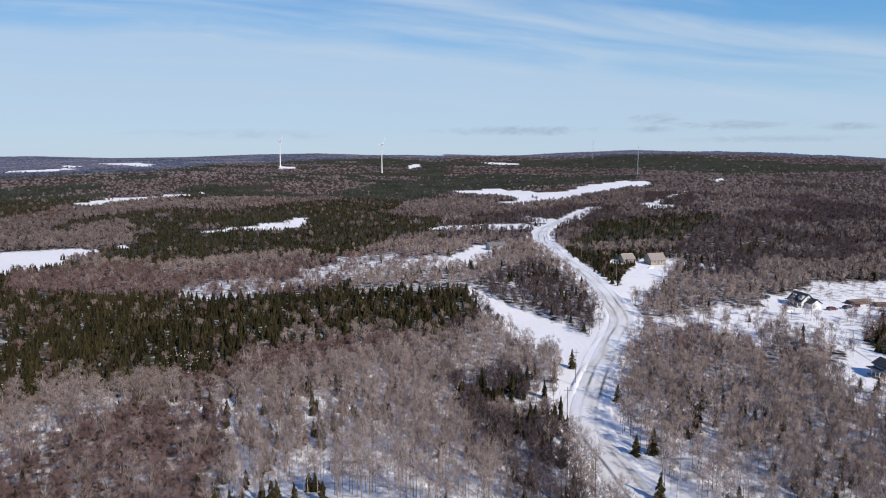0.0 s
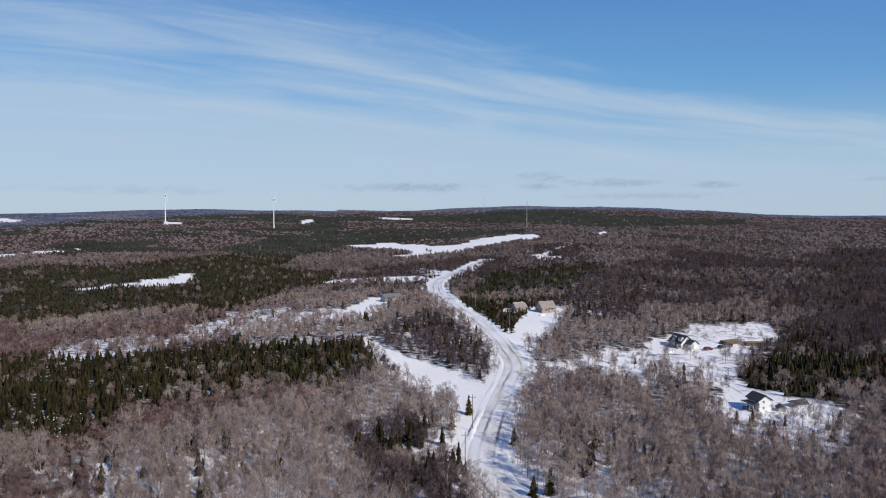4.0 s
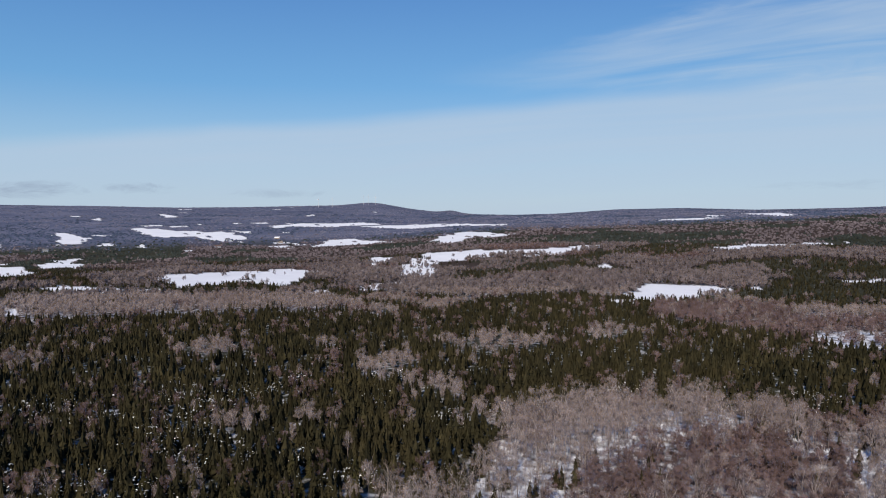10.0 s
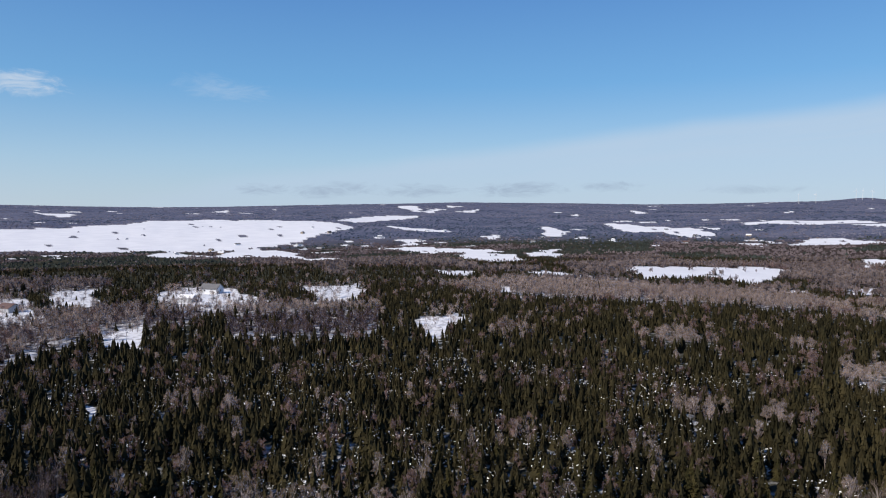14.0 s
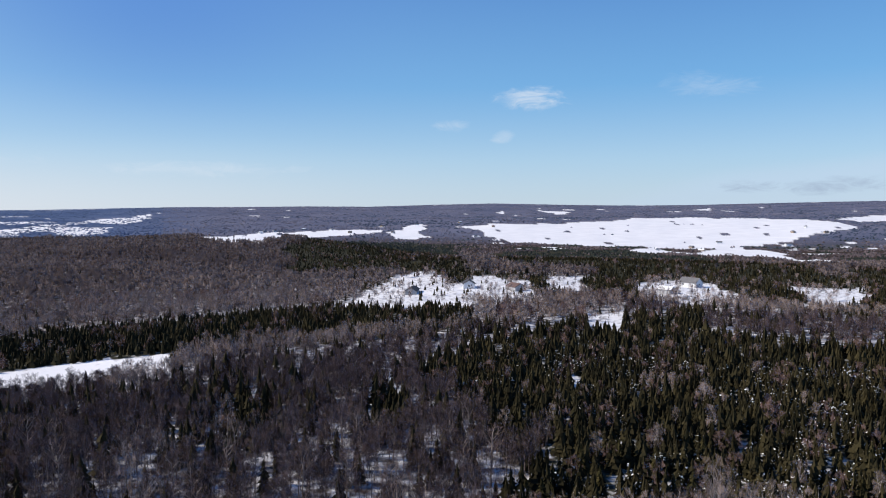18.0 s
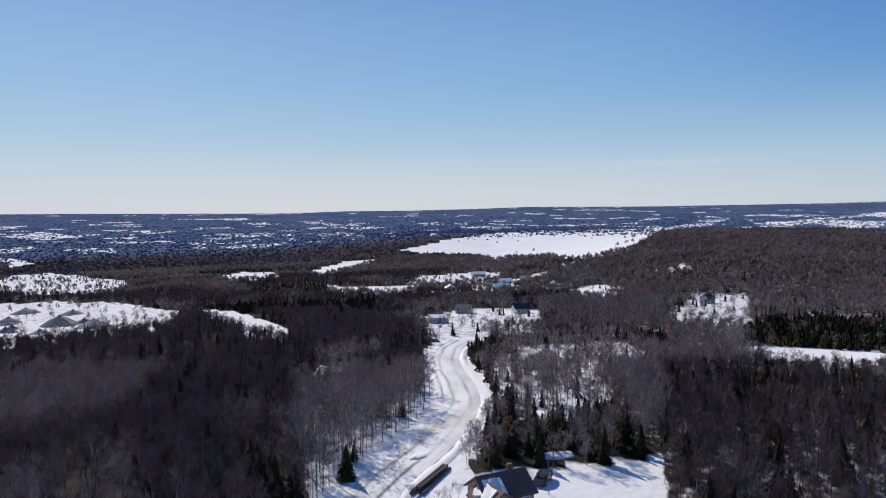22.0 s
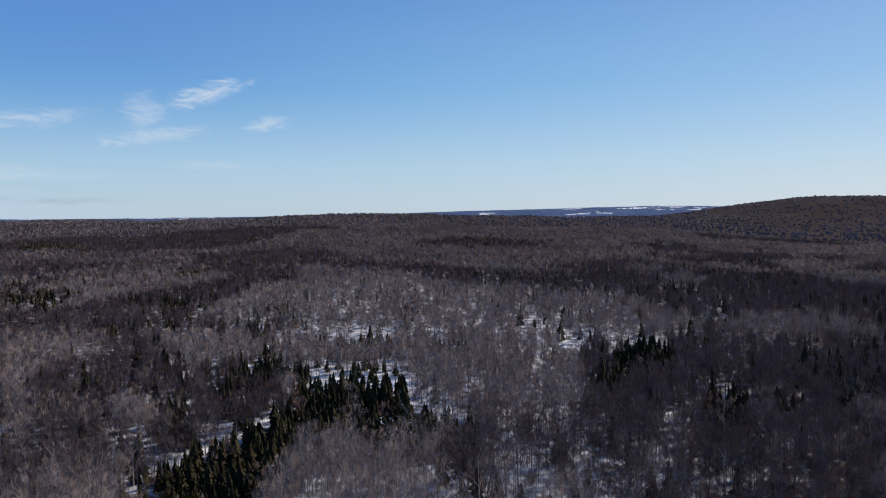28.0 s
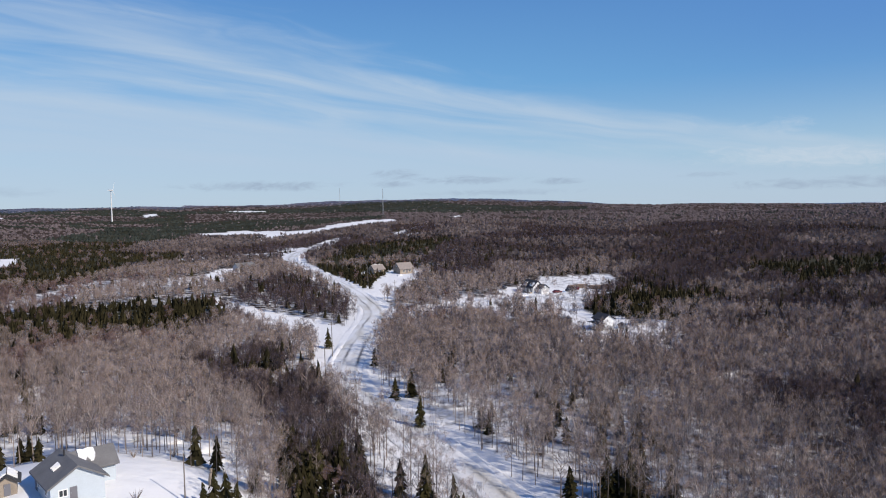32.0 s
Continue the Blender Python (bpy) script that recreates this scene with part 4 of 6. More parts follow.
def part(name, bm, mat, parent=None, label=""):
    me = bpy.data.meshes.new(name)
    bm.to_mesh(me)
    bm.free()
    me.materials.append(mat)
    ob = new(name, me)
    if parent is not None:
        ob.parent = parent
    if label:
        ob["label"] = label
    return ob


def thing(name, m, label, category, group=""):
    ob = new(name)
    ob.empty_display_size = 0.5
    ob.matrix_world = m
    return tagged(ob, label, category, group)


def add_box(bm, x0, y0, z0, x1, y1, z1, bevel=0.0):
    v = bmesh.ops.create_cube(bm, size=1.0, matrix=Matrix.LocRotScale(((x0 + x1) / 2, (y0 + y1) / 2, (z0 + z1) / 2), None, (x1 - x0, y1 - y0, z1 - z0)))["verts"]
    if bevel:
        bmesh.ops.bevel(bm, geom=list({e for w in v for e in w.link_edges}), offset=bevel, segments=1, affect="EDGES")
    return v


def box(*a, bevel=0.0):
    bm = bmesh.new()
    add_box(bm, *a, bevel=bevel)
    return bm


def add_tube(bm, a, b, ra, rb, n=6):
    a, b = Vector(a), Vector(b)
    turn = (b - a).to_track_quat("Z", "Y").to_matrix()
    rings = [[bm.verts.new(p + turn @ Vector((math.cos(2 * math.pi * i / n) * q, math.sin(2 * math.pi * i / n) * q, 0))) for i in range(n)] for p, q in ((a, ra), (b, rb))]
    for i in range(n):
        bm.faces.new((rings[0][i], rings[0][(i + 1) % n], rings[1][(i + 1) % n], rings[1][i]))
    bm.faces.new(rings[1])
    bm.faces.new(rings[0][::-1])


def tube(a, b, ra, rb, n=6):
    bm = bmesh.new()
    add_tube(bm, a, b, ra, rb, n)
    return bm


def ground_z(x, y):
    return float(terrain(np.array([x]), np.array([y]))[0])


def at_ground(x, y, turn=0, sink=0.0):
    return pose(x, y, ground_z(x, y) - sink, 0, 0, turn)


# ---- houses ----
def gable_body(length, width, eave, ridge):
    """A closed gabled block, its ridge along x."""
    bm = bmesh.new()
    ends = []
    for x in (-length / 2, length / 2):
        ends.append([bm.verts.new((x, y, z)) for y, z in ((-width / 2, -0.6), (width / 2, -0.6), (width / 2, eave), (0, ridge), (-width / 2, eave))])
    bm.faces.new(ends[0])
    bm.faces.new(ends[1][::-1])
    for i in range(5):
        bm.faces.new((ends[0][i], ends[1][i], ends[1][(i + 1) % 5], ends[0][(i + 1) % 5]))
    bmesh.ops.recalc_face_normals(bm, faces=bm.faces)
    return bm


def gable_roof(length, width, eave, ridge, over=0.45, thick=0.22):
    bm = bmesh.new()
    slope = (ridge - eave) / (width / 2)
    for s in (-1, 1):
        y1 = s * (width / 2 + over)
        z1 = eave - slope * over
        top = [(0, ridge + 0.06 + thick), (y1, z1 + 0.06 + thick)]
        low = [(0, ridge + 0.06), (y1, z1 + 0.06)]
        vs = [[bm.verts.new((x, y, z)) for y, z in (low[0], low[1], top[1], top[0])] for x in (-length / 2 - over, length / 2 + over)]
        bm.faces.new(vs[0])
        bm.faces.new(vs[1][::-1])
        for i in range(4):
            bm.faces.new((vs[0][i], vs[1][i], vs[1][(i + 1) % 4], vs[0][(i + 1) % 4]))
    bmesh.ops.recalc_face_normals(bm, faces=bm.faces)
    return bm


def roof_snow(length, width, eave, ridge, side, a, b, top=0.95, foot=0.25):
    """A slab of snow lying on one slope, between two places along the ridge."""
    bm = bmesh.new()
    slope = (ridge - eave) / (width / 2)
    n = 7
    rows = []
    for i in range(n):
        x = a + (b - a) * i / (n - 1)
        wob = 0.35 * math.sin(i * 2.1 + length)
        ring = []
        for f in (top, (top + foot) / 2, foot):
            y = side * (width / 2) * (1 - f) + side * (wob if f == foot else 0)
            z = ridge - slope * abs(y) + 0.29
            ring.append((bm.verts.new((x, y, z)), bm.verts.new((x, y, z + 0.22 + 0.08 * math.sin(i * 1.7 + f * 5)))))
        rows.append(ring)
    for i in range(n - 1):
        for j in range(2):
            for k in (0, 1):
                bm.faces.new((rows[i][j][k], rows[i + 1][j][k], rows[i + 1][j + 1][k], rows[i][j + 1][k]))
        for j in (0, 2):
            bm.faces.new((rows[i][j][0], rows[i + 1][j][0], rows[i + 1][j][1], rows[i][j][1]))
    for i in (0, n - 1):
        for j in range(2):
            bm.faces.new((rows[i][j][0], rows[i][j + 1][0], rows[i][j + 1][1], rows[i][j][1]))
    bmesh.ops.recalc_face_normals(bm, faces=bm.faces)
    return bm


def window(parent, x, y, z, w, h, face):
    """A window on the wall that faces +y, -y, +x or -x of its house: a frame, a pane and a sill."""
    turn = {"+y": 0, "-x": 90, "-y": 180, "+x": 270}[face]
    bm = bmesh.new()
    for a in ((-w / 2 - 0.1, -0.02, -h / 2 - 0.1, w / 2 + 0.1, 0.07, -h / 2), (-w / 2 - 0.1, -0.02, h / 2, w / 2 + 0.1, 0.07, h / 2 + 0.1),
              (-w / 2 - 0.1, -0.02, -h / 2, -w / 2, 0.07, h / 2), (w / 2, -0.02, -h / 2, w / 2 + 0.1, 0.07, h / 2), (-0.03, 0.0, -h / 2, 0.03, 0.05, h / 2)):
        add_box(bm, *a)
    frame_ob = part("window", bm, m_trim, parent, "white framed window")
    frame_ob.matrix_local = pose(x, y, z, 0, 0, turn)
    part("pane", box(-w / 2, -0.02, -h / 2, w / 2, 0.025, h / 2), m_pane, frame_ob, "dark glass pane")
    return frame_ob


def door(parent, x, y, z, w, h, face, mat=None):
    turn = {"+y": 0, "-x": 90, "-y": 180, "+x": 270}[face]
    ob = part("door", box(-w / 2, -0.02, 0, w / 2, 0.06, h, bevel=0.02), mat or m_door, parent)
    ob.matrix_local = pose(x, y, z, 0, 0, turn)
    part("handle", box(w / 2 - 0.16, 0.06, 1.0, w / 2 - 0.08, 0.13, 1.06), m_steel, ob)
    return ob


def house(x, y, turn, length, width, eave, ridge, wall, roof, label, name="house", windows=(), doors=(), chimney=None, snow=(), category="house", group="", clear=11.0, sink=0.0):
    YARDS.append((x, y, clear))
    h = thing(name, at_ground(x, y, turn, sink), label, category, group)
    part("wall", gable_body(length, width, eave, ridge), wall, h)
    r = part("roof", gable_roof(length, width, eave, ridge), roof, h)
    if chimney:
        cx, cy = chimney
        part("chimney", box(cx - 0.35, cy - 0.35, eave, cx + 0.35, cy + 0.35, ridge + 0.9, bevel=0.04), m_brick, r)
    for side, a, b, top, foot in snow:
        part("roof_snow", roof_snow(length, width, eave, ridge, side, a, b, top, foot), m_snow, r, "white snow left on the slope")
    for w in windows:
        window(h, *w)
    for d in doors:
        door(h, *d)
    return h


def wing(h, x, y, turn, length, width, eave, ridge, wall, roof, snow=()):
    """A lower gabled wing of a house: wall and roof as parts of it."""
    m = pose(x, y, 0, 0, 0, turn)
    b = part("wing_wall", gable_body(length, width, eave, ridge), wall, h)
    b.matrix_local = m
    r = part("wing_roof", gable_roof(length, width, eave, ridge, 0.4), roof, h)
    r.matrix_local = m
    for side, a, c, top, foot in snow:
        part("roof_snow", roof_snow(length, width, eave, ridge, side, a, c, top, foot), m_snow, r, "white snow left on the slope")
    return b


def porch(h, x0, y0, x1, y1, top, mat_roof, slope=0.5):
    """A porch: deck, posts and a lean roof."""
    part("porch_deck", box(x0, y0, -0.3, x1, y1, 0.35), m_tan_wall, h)
    bm = bmesh.new()
    add_box(bm, x0 - 0.3, y0 - 0.3, top, x1 + 0.3, y1 + 0.3, top + 0.18)
    part("porch_roof", bm, mat_roof, h)
    n = 4
    for i in range(n):
        px = x0 + 0.15 + (x1 - x0 - 0.3) * i / (n - 1)
        py = y0 + 0.15 if abs(y0) > abs(y1) else y1 - 0.15
        part("porch_post", box(px - 0.07, py - 0.07, 0.35, px + 0.07, py + 0.07, top), m_trim, h)


# grey-roofed bungalow in its cleared yard beside the road
h = house(-14.0, 92.6, 112, 7.4, 5.8, 2.1, 3.9, m_pale_blue, m_grey_roof, "pale blue bungalow with a grey shingle roof in a snowy yard", "bungalow",
          windows=[(-3.7, 1.6, 1.2, 0.8, 0.7, "-x"), (1.6, 2.9, 1.2, 1.0, 0.8, "+y"), (-1.9, 2.9, 1.2, 0.8, 0.8, "+y"), (-1.6, -2.9, 1.2, 1.0, 0.8, "-y")],
          doors=[(-3.7, 0.5, 0.0, 0.8, 1.7, "-x"), (2.8, 2.9, 0.0, 0.8, 1.7, "+y")], snow=[(1, -1.0, 0.2, 0.62, 0.45)], clear=12)
wing(h, 2.8, -3.2, 90, 4.7, 3.8, 1.9, 3.5, m_pale_blue, m_grey_roof, snow=[(1, -0.3, 1.6, 0.92, 0.3)])
part("vent_pipe", tube((1.0, 0.2, 3.8), (1.0, 0.2, 4.8), 0.10, 0.10, 8), m_dark_roof, h)
part("step", box(-4.7, 0.0, -0.4, -3.7, 1.0, 0.2), m_tan_wall, h)
# garden shed by the bungalow
s = house(-21.0, 95.3, 100, 2.5, 2.0, 1.6, 2.3, m_tan_wall, m_dark_roof, "small weathered garden shed with snow on its roof", "shed", doors=[(-1.25, 0, 0.0, 0.7, 1.4, "-x")],
          snow=[(1, -1.1, 1.1, 0.95, 0.1), (-1, -1.1, 1.1, 0.95, 0.1)], category="shed", clear=4)

# slim pole, wrapped shrub and bare shrub in the bungalow's yard
t = thing("yard_pole", at_ground(-1.1, 89.9), "slim grey wooden pole standing in the snowy yard", "pole")
part("pole", tube((0, 0, -0.4), (0, 0, 6.2), 0.09, 0.06, 8), m_pole, t)
part("cap", tube((0, 0, 6.2), (0, 0, 6.32), 0.11, 0.08, 8), m_grey_wall, t)
t = thing("wrapped_shrub", at_ground(2.2, 96.1), "garden shrub wrapped in brown sacking for winter", "shrub")
bm = bmesh.new()
for z0, z1, r0, r1 in ((-0.3, 0.5, 0.42, 0.46), (0.5, 1.3, 0.46, 0.36), (1.3, 1.75, 0.36, 0.20), (1.75, 2.2, 0.20, 0.26)):
    add_tube(bm, (0, 0, z0), (0.03, 0, z1), r0, r1, 10)
part("sacking", bm, m_tan_wall, t)
part("twine", tube((0.03, 0, 1.70), (0.03, 0, 1.79), 0.23, 0.23, 10), m_pole, t)
rnd = random.Random(12)
for sx, sy in ((-6.6, 89.8), (-7.9, 106.8), (-2.7, 109.3)):
    t = thing("garden_shrub", at_ground(sx, sy), "low leafless garden shrub poking out of snow", "shrub", "shrubs in the yard")
    for _ in range(16):
        a, ln = rnd.uniform(0, 6.28), rnd.uniform(0.7, 1.3)
        part("stem", tube((0, 0, -0.2), (math.cos(a) * ln * 0.7, math.sin(a) * ln * 0.7, ln), 0.04, 0.012, 4), m_bark_one, t)
# white house with dormers and a garage in the eastern clearing
h = house(150, 287, 101, 8.0, 6.0, 2.4, 5.1, m_white, m_dark_roof, "white house with dark dormered roof in a clearing",
          windows=[(-4.0, 0, 3.3, 0.8, 0.9, "-x"), (-4.0, -1.6, 1.3, 0.9, 1.0, "-x"), (-4.0, 1.6, 1.3, 0.9, 1.0, "-x"), (-2.3, 3.0, 1.4, 1.2, 1.0, "+y"), (2.3, 3.0, 1.4, 1.2, 1.0, "+y"), (4.0, 0, 3.3, 0.8, 0.9, "+x")],
          doors=[(0, 3.0, 0.1, 0.9, 1.9, "+y")], snow=[(1, -3.6, -1.9, 0.6, 0.15), (1, 1.4, 3.3, 0.6, 0.15)], clear=15)
wing(h, -5.6, -1.2, 0, 4.2, 4.2, 2.1, 3.6, m_white, m_dark_roof)
door(h, -7.7, -1.2, 0.0, 2.1, 1.8, "-x", m_trim)
for dx in (-2.0, 1.9):
    d = part("dormer", gable_body(1.9, 1.5, 3.6, 4.4), m_white, h)
    d.matrix_local = pose(dx, 1.6, 0, 0, 0, 90)
    part("dormer_roof", gable_roof(1.9, 1.5, 3.6, 4.4, 0.2, 0.11), m_dark_roof, d)
porch(h, -3.8, 3.0, 3.8, 4.6, 2.0, m_dark_roof)
# tall white gabled house with a dark porch roof
h = house(128, 195, 94, 5.4, 4.4, 3.3, 4.7, m_white, m_dark_roof, "tall white gabled house with dark roof and porch",
          windows=[(-2.7, 0.5, 2.9, 0.6, 0.8, "-x"), (-2.7, 0.5, 1.0, 0.6, 0.9, "-x"), (-1.5, 2.2, 2.7, 0.7, 0.7, "+y"), (1.5, 2.2, 2.7, 0.7, 0.7, "+y")],
          doors=[(-1.0, 2.2, 0.1, 1.0, 2.1, "+y")], clear=16)
porch(h, -2.6, 2.2, 2.6, 4.1, 2.1, m_dark_roof)
house(141.4, 195.3, 10, 4.2, 2.8, 1.1, 1.8, m_grey_wall, m_dark_roof, "low grey shed half buried in snow behind the house", "shed", category="shed", group="sheds behind the tall house", clear=5)
house(133.2, 191.8, 70, 2.4, 2.0, 1.0, 1.6, m_grey_wall, m_dark_roof, "low grey shed half buried in snow behind the house", "shed", category="shed", group="sheds behind the tall house", clear=5)

# pair of steep tan-roofed cottages where the side lane ends
h = house(118, 385, 15, 9.0, 7.4, 2.6, 5.8, m_tan_wall, m_tan_roof, "steep tan-roofed timber cottage above a snowy yard", "cottage",
          windows=[(-2, -3.7, 1.5, 1.2, 1.1, "-y"), (2, -3.7, 1.5, 1.2, 1.1, "-y"), (-4.5, 0, 3.3, 1.2, 1.2, "-x")], doors=[(0, -3.7, 0.1, 1.0, 2.1, "-y")], chimney=(1.5, 0.8), clear=12)
h = house(103, 388, 15, 7.0, 6.0, 2.5, 4.8, m_tan_wall, m_tan_roof, "small timber garage with a tan roof", "garage", doors=[(0, -3.0, 0.0, 2.6, 2.1, "-y")], windows=[(-2.5, -3.0, 1.5, 0.9, 0.8, "-y")],
          snow=[(1, -3.0, 3.0, 0.95, 0.15)], category="garage", clear=9)
# grey shed at the edge of the northern field
house(33, 433, 20, 11.0, 7.0, 2.8, 4.6, m_grey_wall, m_grey_roof, "long grey shed beside a snow-covered field", "field_shed", doors=[(-2.5, -3.5, 0.0, 2.4, 2.2, "-y")], windows=[(2.5, -3.5, 1.6, 1.0, 0.9, "-y")], category="shed", clear=10)
# brown-roofed house just south of the drone
h = house(-4, -93, 28, 7.0, 5.8, 2.6, 4.6, m_tan_wall, m_brown_roof, "brown-roofed house with melting snow on its slopes",
          windows=[(-2.2, 2.9, 1.5, 1.1, 1.0, "+y"), (3.5, 0, 1.5, 1.1, 1.0, "+x"), (-2.0, -2.9, 1.5, 1.1, 1.0, "-y")], doors=[(-0.6, 2.9, 0.0, 0.95, 2.0, "+y")], chimney=(-1.8, -0.6),
          snow=[(1, 0.6, 3.3, 0.72, 0.06), (-1, -3.2, 2.6, 0.62, 0.06)], clear=12)
wing(h, 2.4, 2.2, 90, 5.0, 4.2, 2.4, 4.0, m_tan_wall, m_brown_roof, snow=[(-1, -2.2, 1.8, 0.8, 0.05)])
# houses along the southern road and lanes
PLAIN = [
    (-20, -198, 62, 13.0, 7.6, 2.4, 4.2, m_tan_wall, m_tan_roof, "long tan-roofed house among bare trees"),
    (35, -173, -25, 8.0, 6.0, 2.7, 4.4, m_red_wall, m_snow, "dark red cabin with a snow-covered roof"),
    (14, -310, 10, 10.0, 6.4, 2.8, 3.6, m_grey_wall, m_snow, "low house with a snow-covered roof"),
    (3, -358, -15, 9.5, 6.6, 2.6, 4.6, m_grey_wall, m_grey_roof, "grey house beside a snowy lane"),
    (-26, -357, 20, 10.0, 6.8, 2.6, 4.8, m_white, m_dark_roof, "white house with dark roof beside a snowy lane"),
    (-127, -376, 40, 7.4, 6.4, 2.6, 5.0, m_grey_wall, m_dark_roof, "dark steep-roofed house in a hillside clearing"),
    (-354, -222, 35, 14.0, 8.0, 2.7, 4.7, m_white, m_dark_roof, "white farmhouse with a dark roof on a snowy slope"),
    (-324, -242, 30, 19.0, 8.0, 2.2, 3.9, m_grey_wall, m_dark_roof, "long low house with a dark roof"),
    (-356, -191, 60, 12.0, 8.0, 2.4, 4.2, m_grey_wall, m_brown_roof, "brown-roofed house beside a farm track"),
    (-419, -109, 70, 14.0, 8.0, 2.8, 5.2, m_white, m_grey_roof, "white house with grey roof in a field"),
    (-381, -112, 75, 10.0, 6.0, 2.4, 3.8, m_grey_wall, m_snow, "low shed with snow on its roof"),
]
for x, y, turn, length, width, eave, ridge, wall, roof, label in PLAIN:
    length, width = length * 0.8, width * 0.85
    house(x, y, turn, length, width, eave, ridge, wall, roof, label,
          windows=[(-length * 0.28, width / 2, 1.6, 1.2, 1.1, "+y"), (length * 0.28, width / 2, 1.6, 1.2, 1.1, "+y"), (length / 2, 0, 1.6, 1.2, 1.1, "+x"), (-length / 2, 0, 1.6, 1.2, 1.1, "-x"), (-length * 0.25, -width / 2, 1.6, 1.2, 1.1, "-y")],
          doors=[(0, width / 2, 0.1, 1.0, 2.1, "+y")], chimney=(length * 0.2, 0.6) if ridge > 5 else None, clear=11)


# ---- vehicles ----
def car(x, y, turn, paint, label, category="car"):
    YARDS.append((x, y, 4))
    c = thing("parked_car", at_ground(x, y, turn), label, category, "cars parked in the yard")
    bm = bmesh.new()
    side = ((-2.15, 0.35), (2.15, 0.35), (2.2, 0.75), (1.25, 0.95), (0.6, 1.42), (-1.3, 1.45), (-2.0, 0.98), (-2.2, 0.9))
    ends = [[bm.verts.new((px, yy * (0.80 if pz > 1.2 else 1.0), pz)) for px, pz in side] for yy in (-0.88, 0.88)]
    bm.faces.new(ends[0])
    bm.faces.new(ends[1][::-1])
    for i in range(len(side)):
        bm.faces.new((ends[0][i], ends[1][i], ends[1][(i + 1) % len(side)], ends[0][(i + 1) % len(side)]))
    bmesh.ops.recalc_face_normals(bm, faces=bm.faces)
    bmesh.ops.bevel(bm, geom=bm.edges[:], offset=0.06, segments=1, affect="EDGES")
    part("body", bm, paint, c)
    part("windscreen", box(0.62, -0.66, 1.0, 1.05, 0.66, 1.32), m_pane, c)
    for s_ in (-1, 1):
        part("side_window", box(-1.15, s_ * 0.83 - 0.03, 1.02, 0.5, s_ * 0.83 + 0.03, 1.34), m_pane, c)
    for wx in (-1.35, 1.35):
        for wy in (-0.8, 0.8):
            w = part("wheel", tube((wx, wy - 0.11, 0.33), (wx, wy + 0.11, 0.33), 0.33, 0.33, 12), m_tyre, c)
            part("rim", tube((wx, wy - 0.125, 0.33), (wx, wy + 0.125, 0.33), 0.19, 0.19, 10), m_steel, w)


p_red = material("dark_red_car_paint", (0.10, 0.012, 0.014), 0.25, spec=0.6)
p_black = material("black_car_paint", (0.02, 0.02, 0.022), 0.25, spec=0.6)
car(158, 278, 10, p_red, "dark red car parked on packed snow")
car(166, 281, 25, p_black, "black car parked on packed snow")
car(172, 284, 60, p_red, "dark red car beside a spruce thicket")
car(141, 299, 40, p_black, "black car behind the white house")
car(-10.6, -101.4, 65, p_black, "dark car beside the brown-roofed house")


# heap of cut logs at the edge of the eastern clearing, and spoil heaps in the southern quarry
def log_pile(x, y, turn, rows, label, wide=8):
    YARDS.append((x, y, 7))
    t = thing("log_pile", at_ground(x, y, turn, 0.15), label, "log pile")
    for k in range(rows):
        for i in range(wide - k):
            ly = (i - (wide - k) / 2) * 0.62 + random.uniform(-0.05, 0.05)
            part("log", tube((-5 + random.uniform(-0.8, 0.3), ly, 0.3 + k * 0.52), (5 + random.uniform(-0.5, 0.8), ly + random.uniform(-0.3, 0.3), 0.3 + k * 0.52), 0.30, 0.24, 7), m_log, t)


log_pile(176, 291, 20, 3, "heap of brown cut logs dusted with snow")
log_pile(186, 286, -10, 3, "heap of brown cut logs dusted with snow")
# logs added to stand in for a low dark bank
log_pile(5.6, -101.6, 68, 2, "row of logs standing in for a low dark bank beside the drive", 3)


def spoil_heap(x, y, radius, height, label):
    bm = bmesh.new()
    n, m_ = 18, 6
    rings = []
    for k in range(m_):
        f = k / m_
        ring = []
        for i in range(n):
            a = 2 * math.pi * i / n
            q = radius * (1 - f) * (1 + 0.25 * noise.noise((math.cos(a) * 1.5 + x, math.sin(a) * 1.5, f)))
            ring.append(bm.verts.new((math.cos(a) * q, math.sin(a) * q, height * (1 - (1 - f) ** 1.3) * 1.0 - 0.6 + 0.3 * noise.noise((a, f * 3, x)))))
        rings.append(ring)
    tip = bm.verts.new((0, 0, height))
    for k in range(m_ - 1):
        for i in range(n):
            bm.faces.new((rings[k][i], rings[k][(i + 1) % n], rings[k + 1][(i + 1) % n], rings[k + 1][i]))
    for i in range(n):
        bm.faces.new((rings[-1][i], rings[-1][(i + 1) % n], tip))
    ob = part("spoil_mound", bm, m_soil)
    ob.matrix_world = at_ground(x, y)
    YARDS.append((x, y, radius + 2))
    tagged(ob, label, "mound", "mounds in the quarry")


lumps = random.Random(31)
QUARRY = tuple((lumps.uniform(165, 320), 0, lumps.uniform(2.5, 6), lumps.uniform(1.0, 3.2)) for _ in range(26))
QUARRY = tuple((x, -322 - (x - 178) * 0.42 + lumps.uniform(-16, 34), q, z) for x, _, q, z in QUARRY)
for x, y, q, z in ((203, -336, 9, 5.5), (293, -374, 8, 4), (240, -352, 7, 3.5), (178, -322, 9, 4.5), (262, -400, 10, 4), (225, -385, 7, 3), (310, -395, 8, 3.5)) + QUARRY:
    spoil_heap(x, y, q, z, "dark spoil mound streaked with snow in the quarry")


